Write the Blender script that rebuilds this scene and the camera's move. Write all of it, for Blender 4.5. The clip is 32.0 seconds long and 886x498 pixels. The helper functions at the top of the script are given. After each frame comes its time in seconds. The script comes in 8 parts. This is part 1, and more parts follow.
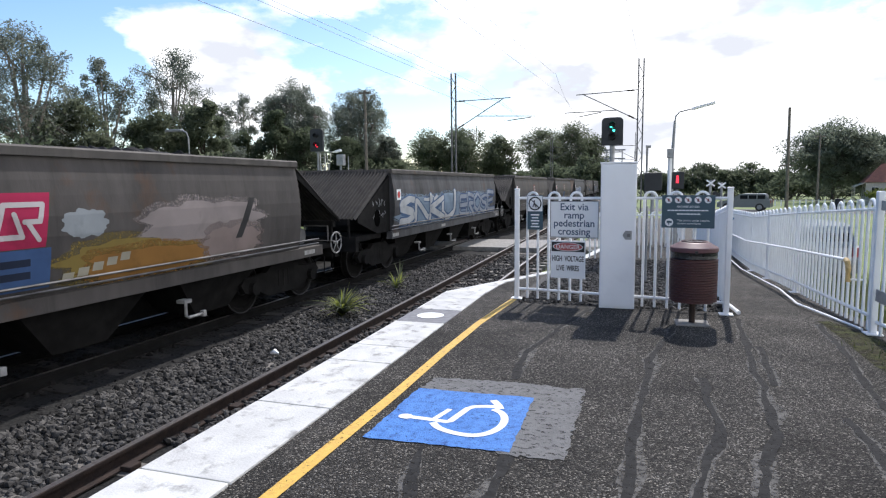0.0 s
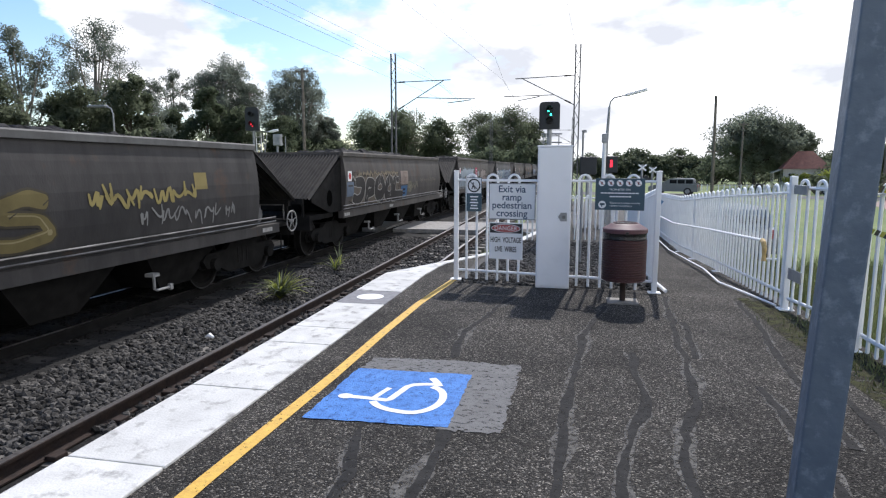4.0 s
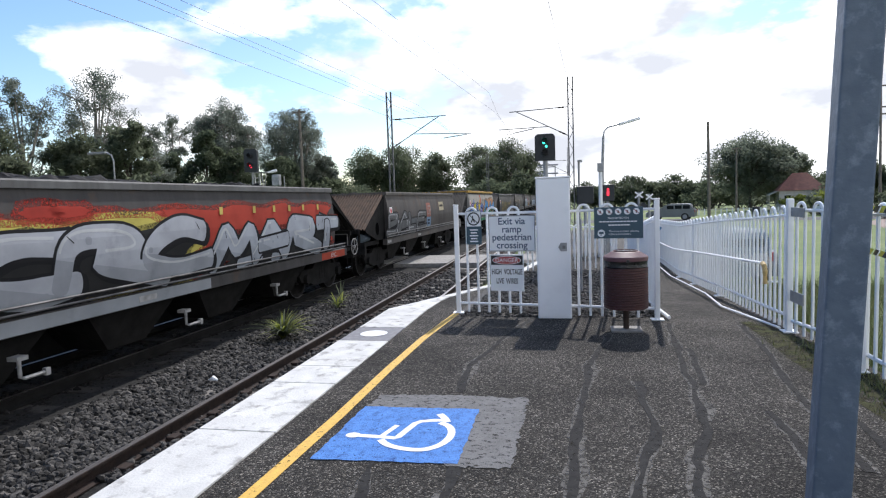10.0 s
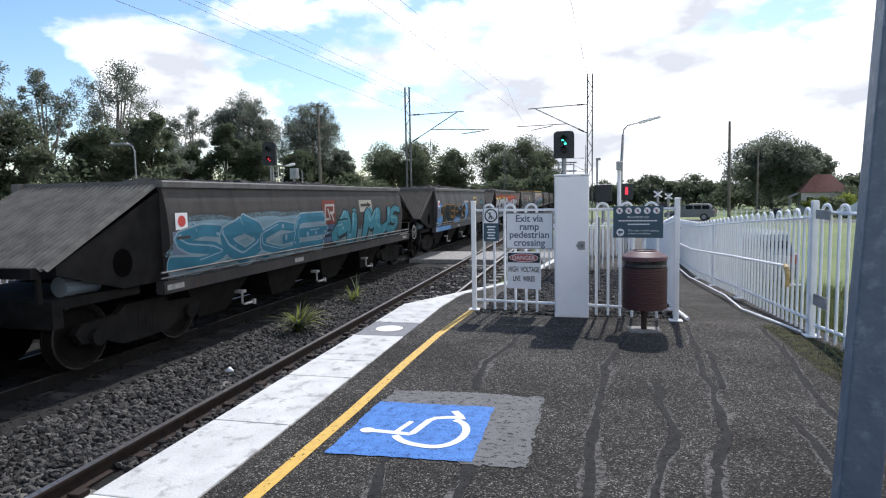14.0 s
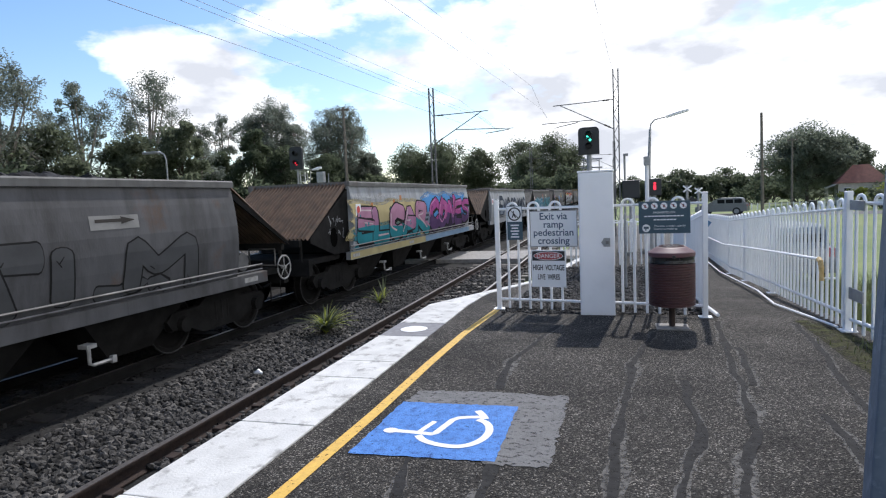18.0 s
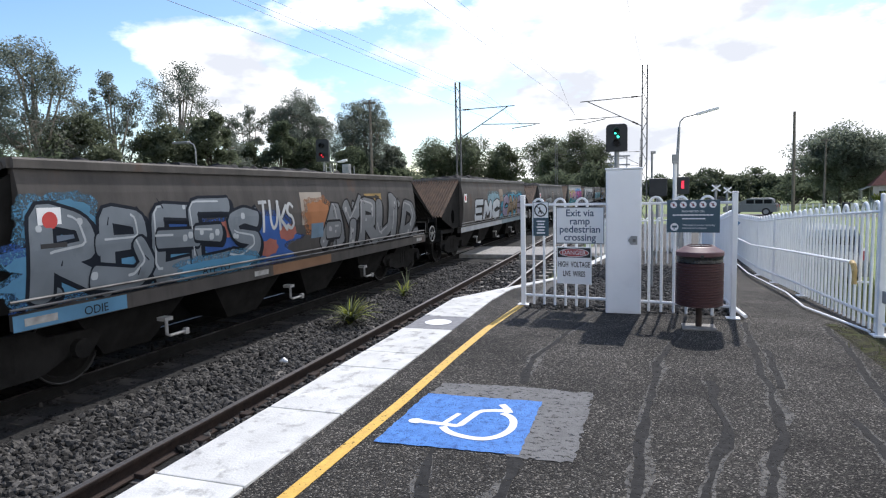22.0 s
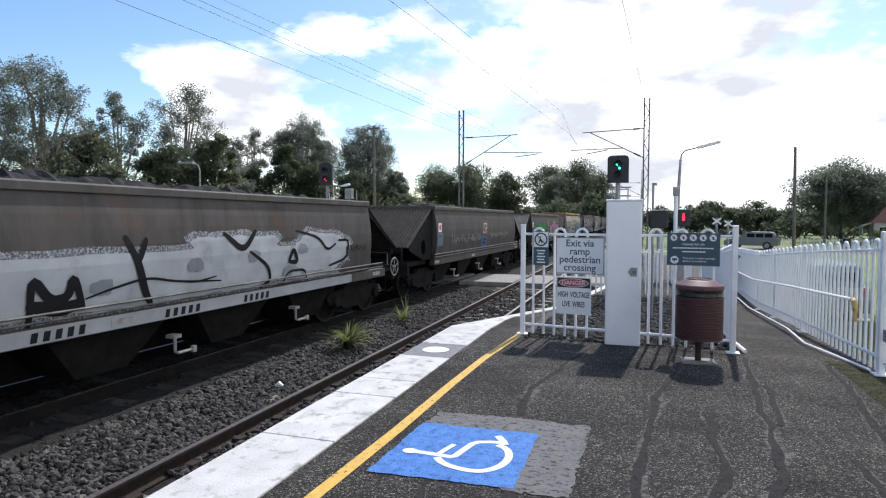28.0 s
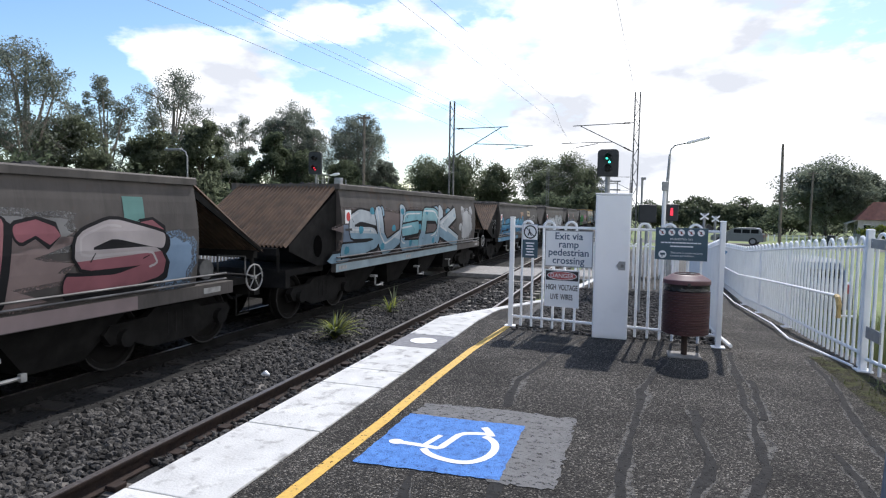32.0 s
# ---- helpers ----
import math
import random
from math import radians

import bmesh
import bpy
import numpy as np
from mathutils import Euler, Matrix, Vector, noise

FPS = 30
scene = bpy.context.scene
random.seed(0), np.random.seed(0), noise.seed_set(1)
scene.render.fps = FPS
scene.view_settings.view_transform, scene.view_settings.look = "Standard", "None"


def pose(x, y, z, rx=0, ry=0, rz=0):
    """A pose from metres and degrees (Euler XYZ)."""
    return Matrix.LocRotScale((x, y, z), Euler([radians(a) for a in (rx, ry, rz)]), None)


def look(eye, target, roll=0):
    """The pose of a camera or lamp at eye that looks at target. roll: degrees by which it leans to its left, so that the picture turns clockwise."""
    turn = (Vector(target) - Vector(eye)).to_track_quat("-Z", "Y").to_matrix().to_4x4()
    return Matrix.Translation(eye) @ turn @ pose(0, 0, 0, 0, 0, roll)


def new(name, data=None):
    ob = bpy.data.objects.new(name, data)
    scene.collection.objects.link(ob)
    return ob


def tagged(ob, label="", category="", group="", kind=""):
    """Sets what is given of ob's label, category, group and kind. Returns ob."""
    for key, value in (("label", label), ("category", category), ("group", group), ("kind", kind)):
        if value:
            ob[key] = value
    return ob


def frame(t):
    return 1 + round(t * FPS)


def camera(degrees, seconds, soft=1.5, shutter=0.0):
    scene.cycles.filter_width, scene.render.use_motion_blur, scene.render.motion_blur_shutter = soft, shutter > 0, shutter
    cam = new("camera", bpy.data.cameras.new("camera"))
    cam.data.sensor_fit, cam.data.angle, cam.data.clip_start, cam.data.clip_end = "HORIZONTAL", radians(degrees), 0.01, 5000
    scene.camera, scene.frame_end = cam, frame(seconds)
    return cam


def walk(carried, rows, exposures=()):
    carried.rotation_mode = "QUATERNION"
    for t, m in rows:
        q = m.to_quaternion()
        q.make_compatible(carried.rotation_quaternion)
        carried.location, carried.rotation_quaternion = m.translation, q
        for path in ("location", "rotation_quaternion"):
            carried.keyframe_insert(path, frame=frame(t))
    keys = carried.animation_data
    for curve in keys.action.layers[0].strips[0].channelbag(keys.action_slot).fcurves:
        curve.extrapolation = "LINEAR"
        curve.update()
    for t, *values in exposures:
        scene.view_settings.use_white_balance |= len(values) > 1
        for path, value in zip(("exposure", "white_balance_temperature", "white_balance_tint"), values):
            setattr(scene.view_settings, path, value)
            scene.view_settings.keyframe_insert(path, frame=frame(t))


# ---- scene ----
cam = camera(72.8, 32.0, 1.2)
PATH = [
    (0, (1.381, 1.0, 1.44), (0.784, 2.897, 1.229), -0.6),
    (0.5, (1.367, 1.007, 1.437), (0.803, 2.914, 1.223), -0.6),
    (1, (1.375, 1.005, 1.441), (0.829, 2.916, 1.221), -0.7),
    (1.5, (1.387, 1.007, 1.434), (0.859, 2.923, 1.21), -0.5),
    (2, (1.394, 0.99, 1.437), (0.893, 2.912, 1.205), 0.1),
    (2.5, (1.392, 0.987, 1.432), (0.919, 2.915, 1.187), 0.3),
    (3, (1.398, 0.985, 1.43), (0.947, 2.916, 1.168), 0.3),
    (3.5, (1.397, 0.98, 1.428), (0.972, 2.916, 1.157), 0.3),
    (5.5, (1.44, 0.944, 1.436), (1.121, 2.904, 1.194), -2.2),
    (6, (1.473, 0.958, 1.435), (1.171, 2.927, 1.258), -3.9),
    (6.5, (1.491, 0.955, 1.441), (1.202, 2.927, 1.279), -4.6),
    (7, (1.495, 0.948, 1.437), (1.198, 2.92, 1.276), -4.4),
    (7.5, (1.481, 0.942, 1.436), (1.186, 2.914, 1.273), -4.5),
    (8, (1.449, 0.93, 1.438), (1.12, 2.896, 1.277), -3.4),
    (8.5, (1.419, 0.921, 1.438), (1.056, 2.881, 1.277), -2.5),
    (9, (1.408, 0.914, 1.442), (1.004, 2.867, 1.289), -2.3),
    (9.5, (1.397, 0.922, 1.443), (0.983, 2.872, 1.288), -1.9),
    (10, (1.389, 0.939, 1.441), (0.984, 2.891, 1.282), -2.0),
    (10.5, (1.389, 0.952, 1.441), (0.989, 2.906, 1.282), -1.9),
    (11, (1.389, 0.975, 1.442), (0.985, 2.927, 1.28), -2.7),
    (11.5, (1.391, 0.976, 1.442), (0.968, 2.924, 1.28), -2.7),
    (12, (1.389, 0.98, 1.439), (0.956, 2.926, 1.271), -2.3),
    (12.5, (1.387, 0.986, 1.438), (0.951, 2.93, 1.262), -2.1),
    (13, (1.384, 0.985, 1.442), (0.945, 2.928, 1.26), -2.3),
    (13.5, (1.374, 0.974, 1.44), (0.927, 2.916, 1.263), -1.7),
    (15.5, (1.363, 0.942, 1.443), (0.901, 2.881, 1.285), -0.5),
    (16, (1.376, 0.955, 1.436), (0.9, 2.892, 1.283), -1.1),
    (16.5, (1.39, 0.963, 1.441), (0.907, 2.897, 1.282), -0.4),
    (17, (1.401, 0.971, 1.439), (0.91, 2.904, 1.278), -1.0),
    (17.5, (1.417, 0.972, 1.441), (0.917, 2.901, 1.275), -1.8),
    (18, (1.416, 0.981, 1.433), (0.871, 2.898, 1.266), -2.4),
    (18.5, (1.42, 0.979, 1.436), (0.851, 2.889, 1.267), -2.6),
    (19, (1.415, 0.992, 1.436), (0.827, 2.896, 1.263), -2.7),
    (19.5, (1.413, 0.985, 1.438), (0.809, 2.883, 1.258), -3.3),
    (20, (1.405, 0.985, 1.437), (0.792, 2.88, 1.253), -3.9),
    (20.5, (1.405, 0.981, 1.436), (0.783, 2.873, 1.251), -3.7),
    (21, (1.396, 0.97, 1.435), (0.774, 2.863, 1.252), -2.9),
    (21.5, (1.397, 0.952, 1.436), (0.776, 2.845, 1.252), -2.0),
    (22, (1.388, 0.939, 1.433), (0.772, 2.833, 1.25), -1.3),
    (22.5, (1.389, 0.93, 1.439), (0.778, 2.826, 1.257), -1.0),
    (23, (1.39, 0.93, 1.434), (0.782, 2.828, 1.258), -0.9),
    (23.5, (1.389, 0.943, 1.435), (0.78, 2.841, 1.266), -0.9),
    (24, (1.392, 0.944, 1.441), (0.772, 2.839, 1.283), -1.0),
    (24.5, (1.394, 0.937, 1.441), (0.776, 2.834, 1.297), -1.1),
    (25, (1.394, 0.93, 1.44), (0.78, 2.829, 1.309), -0.6),
    (25.5, (1.385, 0.919, 1.444), (0.779, 2.821, 1.317), 0.5),
    (27.5, (1.395, 0.956, 1.441), (0.76, 2.849, 1.342), -0.2),
    (28, (1.396, 0.947, 1.445), (0.777, 2.846, 1.348), 0.1),
    (28.5, (1.392, 0.943, 1.445), (0.778, 2.844, 1.341), 0.5),
    (29, (1.388, 0.956, 1.437), (0.777, 2.858, 1.326), 0.5),
    (29.5, (1.389, 0.974, 1.443), (0.789, 2.878, 1.325), 0.2),
    (30, (1.394, 0.986, 1.442), (0.808, 2.894, 1.326), 0.1),
    (30.5, (1.4, 0.981, 1.445), (0.819, 2.891, 1.328), -0.0),
    (31, (1.403, 0.979, 1.445), (0.823, 2.89, 1.323), -0.0),
    (31.5, (1.397, 0.977, 1.44), (0.818, 2.888, 1.314), 0.7),
    (32, (1.388, 0.963, 1.444), (0.805, 2.872, 1.318), 1.0),
]
EXPOSURES = [(0.0, 0.58, 6300, 13), (3.0, 0.52, 6300, 13), (8.0, 0.55, 6300, 13), (13.0, 0.5, 6250, 12), (17.0, 0.45, 6250, 12.5), (20.0, 0.50, 6300, 12.5), (22.8, 0.58, 6300, 12.5), (25.0, 0.38, 6300, 12.5), (28.5, 0.50, 6300, 12.5), (32.0, 0.52, 6300, 12.5)]
walk(cam, [(t, look(eye, target, roll)) for t, eye, target, roll in PATH], EXPOSURES)

# ---- light ----
SUN_DIR = Vector((0.10, 0.92, 1.02)).normalized()
world = bpy.data.worlds.new("sky")
scene.world = world
world.use_nodes = True
wn, wl = world.node_tree.nodes, world.node_tree.links
wn.clear()
w_out = wn.new("ShaderNodeOutputWorld")
w_bg = wn.new("ShaderNodeBackground")
w_bg.inputs["Strength"].default_value = 0.15
w_sky = wn.new("ShaderNodeTexSky")
w_sky.sky_type = "NISHITA"
w_sky.sun_disc = False
w_sky.sun_elevation = math.asin(SUN_DIR.z)
w_sky.sun_rotation = math.atan2(SUN_DIR.x, SUN_DIR.y)
w_sky.air_density, w_sky.dust_density = 1.0, 0.6
w_co = wn.new("ShaderNodeTexCoord")
w_map = wn.new("ShaderNodeMapping")
w_map.inputs["Scale"].default_value = (1.0, 1.0, 2.3)
w_map.inputs["Location"].default_value = (0.35, 0.1, 0.0)
w_n = wn.new("ShaderNodeTexNoise")
w_n.inputs["Scale"].default_value = 2.1
w_n.inputs["Detail"].default_value = 9.0
w_n.inputs["Roughness"].default_value = 0.56
w_r = wn.new("ShaderNodeValToRGB")
w_r.color_ramp.elements[0].position, w_r.color_ramp.elements[0].color = 0.455, (0, 0, 0, 1)
w_r.color_ramp.elements[1].position, w_r.color_ramp.elements[1].color = 0.52, (1, 1, 1, 1)
w_n2 = wn.new("ShaderNodeTexNoise")
w_n2.inputs["Scale"].default_value = 5.2
w_n2.inputs["Detail"].default_value = 6.0
w_r2 = wn.new("ShaderNodeValToRGB")
w_r2.color_ramp.elements[0].position, w_r2.color_ramp.elements[0].color = 0.37, (3.8, 3.95, 4.2, 1)
w_r2.color_ramp.elements[1].position, w_r2.color_ramp.elements[1].color = 0.575, (8.4, 8.4, 8.3, 1)
w_mix = wn.new("ShaderNodeMixRGB")
wl.new(w_co.outputs["Generated"], w_map.inputs["Vector"])
wl.new(w_map.outputs["Vector"], w_n.inputs["Vector"])
wl.new(w_map.outputs["Vector"], w_n2.inputs["Vector"])
w_dot = wn.new("ShaderNodeVectorMath")
w_dot.operation = "DOT_PRODUCT"
w_dot.inputs[1].default_value = (0.26, -0.02, -0.48)
w_off = wn.new("ShaderNodeMath")
w_off.inputs[1].default_value = 0.165
w_add = wn.new("ShaderNodeMath")
wl.new(w_co.outputs["Generated"], w_dot.inputs[0])
wl.new(w_dot.outputs["Value"], w_off.inputs[0])
wl.new(w_n.outputs["Fac"], w_add.inputs[0])
wl.new(w_off.outputs["Value"], w_add.inputs[1])
wl.new(w_add.outputs["Value"], w_r.inputs["Fac"])
wl.new(w_n2.outputs["Fac"], w_r2.inputs["Fac"])
wl.new(w_r.outputs["Color"], w_mix.inputs["Fac"])
w_hue = wn.new("ShaderNodeHueSaturation")
w_hue.inputs["Saturation"].default_value, w_hue.inputs["Value"].default_value = 1.2, 0.8
wl.new(w_sky.outputs["Color"], w_hue.inputs["Color"])
wl.new(w_hue.outputs["Color"], w_mix.inputs["Color1"])
wl.new(w_r2.outputs["Color"], w_mix.inputs["Color2"])
wl.new(w_mix.outputs["Color"], w_bg.inputs["Color"])
wl.new(w_bg.outputs["Background"], w_out.inputs["Surface"])
sun = new("sun", bpy.data.lights.new("sun", "SUN"))
sun.data.energy, sun.data.angle, sun.data.color = 3.1, radians(1.0), (1.0, 0.96, 0.9)
sun.matrix_world = look(SUN_DIR * 50, (0, 0, 0))


# ---- materials ----
def mat(name, a, b=None, scale=6.0, rough=0.7, metal=0.0, bump=0.0, bump_scale=40.0, stain=None, stain_scale=0.9, stain_at=(0.55, 0.75), vary=0.0, glow=0.0, spec=0.5, through_light=0.0, island=0.0):
    """Two-tone noise colour, optional large stains, fine relief and a spread by object."""
    m = bpy.data.materials.new(name)
    m.use_nodes = True
    n, l = m.node_tree.nodes, m.node_tree.links
    p = n["Principled BSDF"]
    p.inputs["Roughness"].default_value, p.inputs["Metallic"].default_value = rough, metal
    p.inputs["Specular IOR Level"].default_value = spec
    co = n.new("ShaderNodeTexCoord")
    t = n.new("ShaderNodeTexNoise")
    t.inputs["Scale"].default_value, t.inputs["Detail"].default_value = scale, 5.0
    l.new(co.outputs["Object"], t.inputs["Vector"])
    r = n.new("ShaderNodeValToRGB")
    b = b or tuple(c * 0.75 for c in a)
    r.color_ramp.elements[0].position, r.color_ramp.elements[0].color = 0.35, (*a, 1)
    r.color_ramp.elements[1].position, r.color_ramp.elements[1].color = 0.65, (*b, 1)
    l.new(t.outputs["Fac"], r.inputs["Fac"])
    colour = r.outputs["Color"]
    if stain:
        t2 = n.new("ShaderNodeTexNoise")
        t2.inputs["Scale"].default_value, t2.inputs["Detail"].default_value, t2.inputs["Roughness"].default_value = stain_scale, 7.0, 0.65
        l.new(co.outputs["Object"], t2.inputs["Vector"])
        r2 = n.new("ShaderNodeValToRGB")
        r2.color_ramp.elements[0].position, r2.color_ramp.elements[1].position = stain_at
        l.new(t2.outputs["Fac"], r2.inputs["Fac"])
        mx = n.new("ShaderNodeMixRGB")
        mx.inputs["Color2"].default_value = (*stain, 1)
        l.new(r2.outputs["Color"], mx.inputs["Fac"])
        l.new(colour, mx.inputs["Color1"])
        colour = mx.outputs["Color"]
    if vary:
        info = n.new("ShaderNodeObjectInfo")
        mr = n.new("ShaderNodeMapRange")
        mr.inputs["To Min"].default_value, mr.inputs["To Max"].default_value = 1 - vary, 1 + vary
        l.new(info.outputs["Random"], mr.inputs["Value"])
        hs = n.new("ShaderNodeHueSaturation")
        l.new(mr.outputs["Result"], hs.inputs["Value"])
        l.new(colour, hs.inputs["Color"])
        colour = hs.outputs["Color"]
    if island:
        geo, mr = n.new("ShaderNodeNewGeometry"), n.new("ShaderNodeMapRange")
        mr.inputs["To Min"].default_value, mr.inputs["To Max"].default_value = 1 - island, 1 + island
        l.new(geo.outputs["Random Per Island"], mr.inputs["Value"])
        hs = n.new("ShaderNodeHueSaturation")
        l.new(mr.outputs["Result"], hs.inputs["Value"])
        l.new(colour, hs.inputs["Color"])
        colour = hs.outputs["Color"]
    l.new(colour, p.inputs["Base Color"])
    if bump:
        t3 = n.new("ShaderNodeTexNoise")
        t3.inputs["Scale"].default_value, t3.inputs["Detail"].default_value = bump_scale, 4.0
        l.new(co.outputs["Object"], t3.inputs["Vector"])
        bp = n.new("ShaderNodeBump")
        bp.inputs["Strength"].default_value, bp.inputs["Distance"].default_value = bump, 0.01
        l.new(t3.outputs["Fac"], bp.inputs["Height"])
        l.new(bp.outputs["Normal"], p.inputs["Normal"])
    if through_light:
        tl, ms = n.new("ShaderNodeBsdfTranslucent"), n.new("ShaderNodeMixShader")
        ms.inputs["Fac"].default_value = through_light
        l.new(colour, tl.inputs["Color"])
        l.new(p.outputs["BSDF"], ms.inputs[1])
        l.new(tl.outputs["BSDF"], ms.inputs[2])
        l.new(ms.outputs["Shader"], n["Material Output"].inputs["Surface"])
    if glow:
        p.inputs["Emission Color"].default_value, p.inputs["Emission Strength"].default_value = (*a, 1), glow
    return m


M = {}


def chip_asphalt(name, dark, light, scale):
    """Open-textured asphalt: single stone chips in dark binder, with broad worn patches."""
    m = bpy.data.materials.new(name)
    m.use_nodes = True
    n, l = m.node_tree.nodes, m.node_tree.links
    p = n["Principled BSDF"]
    co = n.new("ShaderNodeTexCoord")
    v = n.new("ShaderNodeTexVoronoi")
    v.inputs["Scale"].default_value = scale
    l.new(co.outputs["Object"], v.inputs["Vector"])
    bw = n.new("ShaderNodeSeparateColor")
    l.new(v.outputs["Color"], bw.inputs["Color"])
    r = n.new("ShaderNodeValToRGB")
    e = r.color_ramp.elements
    e[0].position, e[0].color = 0.0, (dark[0] * 0.5, dark[1] * 0.5, dark[2] * 0.5, 1)
    e[1].position, e[1].color = 1.0, (*light, 1)
    x = e.new(0.5)
    x.color = (*dark, 1)
    x = e.new(0.86)
    x.color = (dark[0] * 2.5, dark[1] * 2.5, dark[2] * 2.5, 1)
    l.new(bw.outputs["Red"], r.inputs["Fac"])
    t = n.new("ShaderNodeTexNoise")
    t.inputs["Scale"].default_value, t.inputs["Detail"].default_value, t.inputs["Roughness"].default_value = 0.9, 8.0, 0.62
    l.new(co.outputs["Object"], t.inputs["Vector"])
    r2 = n.new("ShaderNodeMapRange")
    r2.inputs["From Min"].default_value, r2.inputs["From Max"].default_value = 0.35, 0.68
    r2.inputs["To Min"].default_value, r2.inputs["To Max"].default_value = 0.55, 1.4
    l.new(t.outputs["Fac"], r2.inputs["Value"])
    hs = n.new("ShaderNodeHueSaturation")
    l.new(r2.outputs["Result"], hs.inputs["Value"])
    l.new(r.outputs["Color"], hs.inputs["Color"])
    l.new(hs.outputs["Color"], p.inputs["Base Color"])
    p.inputs["Roughness"].default_value, p.inputs["Specular IOR Level"].default_value = 0.9, 0.2
    bp = n.new("ShaderNodeBump")
    bp.inputs["Strength"].default_value, bp.inputs["Distance"].default_value = 1.0, 0.009
    l.new(v.outputs["Distance"], bp.inputs["Height"])
    bp.invert = True
    l.new(bp.outputs["Normal"], p.inputs["Normal"])
    return m


M["asphalt"] = chip_asphalt("worn chip asphalt", (0.036, 0.033, 0.029), (0.31, 0.285, 0.245), 122)
M["tar"] = mat("crack sealant", (0.020, 0.0195, 0.019), (0.034, 0.033, 0.032), 14, 0.9, bump=0.4, spec=0.15)
M["crack_edge"] = mat("worn crack edge", (0.155, 0.148, 0.135), (0.085, 0.081, 0.075), 18, 0.95, bump=0.6, bump_scale=120, spec=0.15)
M["coping"] = mat("white painted coping", (0.64, 0.635, 0.605), (0.54, 0.535, 0.51), 5, 0.8, bump=0.4, bump_scale=60, stain=(0.25, 0.242, 0.225), stain_scale=7.0, stain_at=(0.53, 0.70), vary=0.06, spec=0.25)
M["grey_slab"] = mat("grey slab", (0.20, 0.20, 0.21), (0.15, 0.15, 0.16), 20, 0.75, bump=0.3)
M["white_paint"] = mat("white line paint", (0.78, 0.78, 0.77), (0.68, 0.68, 0.67), 12, 0.6, bump=0.25)
M["yellow_paint"] = mat("worn yellow paint", (0.68, 0.43, 0.07), (0.58, 0.34, 0.06), 25, 0.7, bump=0.3, bump_scale=90, stain=(0.15, 0.12, 0.07), stain_scale=9, stain_at=(0.6, 0.8))
M["blue_paint"] = mat("blue ground paint", (0.085, 0.24, 0.60), (0.065, 0.19, 0.50), 12, 0.75, bump=0.8, bump_scale=110, stain=(0.03, 0.085, 0.27), stain_scale=16, stain_at=(0.52, 0.72), spec=0.25)
M["grey_paint"] = mat("worn grey ground paint", (0.185, 0.183, 0.18), (0.15, 0.148, 0.145), 9, 0.9, spec=0.2, bump=0.8, bump_scale=100, stain=(0.09, 0.088, 0.084), stain_scale=14, stain_at=(0.55, 0.75))


def worn(m, scale, lo, hi, stretch=(1, 1, 1), detail=6.0):
    """Paint broken through in chips, so that what it was laid on shows."""
    m = m.copy()
    n, l = m.node_tree.nodes, m.node_tree.links
    co, mp, t, r = n.new("ShaderNodeTexCoord"), n.new("ShaderNodeMapping"), n.new("ShaderNodeTexNoise"), n.new("ShaderNodeValToRGB")
    tr, mx = n.new("ShaderNodeBsdfTransparent"), n.new("ShaderNodeMixShader")
    mp.inputs["Scale"].default_value = stretch
    t.inputs["Scale"].default_value, t.inputs["Detail"].default_value, t.inputs["Roughness"].default_value = scale, detail, 0.7
    r.color_ramp.elements[0].position, r.color_ramp.elements[1].position = lo, hi
    l.new(co.outputs["Object"], mp.inputs["Vector"])
    l.new(mp.outputs["Vector"], t.inputs["Vector"])
    l.new(t.outputs["Fac"], r.inputs["Fac"])
    l.new(r.outputs["Color"], mx.inputs["Fac"])
    l.new(n["Principled BSDF"].outputs["BSDF"], mx.inputs[1])
    l.new(tr.outputs["BSDF"], mx.inputs[2])
    l.new(mx.outputs["Shader"], n["Material Output"].inputs["Surface"])
    return m


M["yellow_line"] = worn(M["yellow_paint"], 30, 0.60, 0.66)
M["blue_paint"] = worn(M["blue_paint"], 60, 0.57, 0.70)
M["grey_paint"] = worn(M["grey_paint"], 22, 0.54, 0.66, (0.9, 1.3, 1), 9.0)
M["crack_edge"] = worn(M["crack_edge"], 30, 0.48, 0.62)
M["tar"] = worn(M["tar"], 34, 0.56, 0.66)
M["concrete"] = mat("old concrete", (0.30, 0.29, 0.27), (0.20, 0.19, 0.18), 10, 0.85, bump=0.4, stain=(0.12, 0.11, 0.10))
M["wall"] = mat("platform wall", (0.16, 0.155, 0.15), (0.10, 0.10, 0.10), 5, 0.9, bump=0.4)
M["white_steel"] = mat("white powder coated steel", (0.88, 0.885, 0.89), (0.82, 0.825, 0.83), 4, 0.4, bump=0.05)
M["white_box"] = mat("white cabinet enamel", (0.87, 0.88, 0.90), (0.83, 0.84, 0.86), 3, 0.45, bump=0.08, bump_scale=12, stain=(0.78, 0.79, 0.81), stain_scale=2)
M["pole_paint"] = mat("blue grey weathered paint", (0.115, 0.15, 0.195), (0.085, 0.12, 0.165), 14, 0.5, bump=0.25, stain=(0.19, 0.235, 0.285), stain_scale=16, stain_at=(0.52, 0.68))
M["bin"] = mat("maroon slats", (0.085, 0.032, 0.032), (0.065, 0.026, 0.027), 12, 0.45, bump=0.1)
M["bin_lid"] = mat("maroon lid", (0.14, 0.06, 0.066), (0.11, 0.048, 0.054), 7, 0.5, bump=0.1)
M["black"] = mat("black plastic", (0.012, 0.012, 0.013), (0.02, 0.02, 0.02), 10, 0.4)
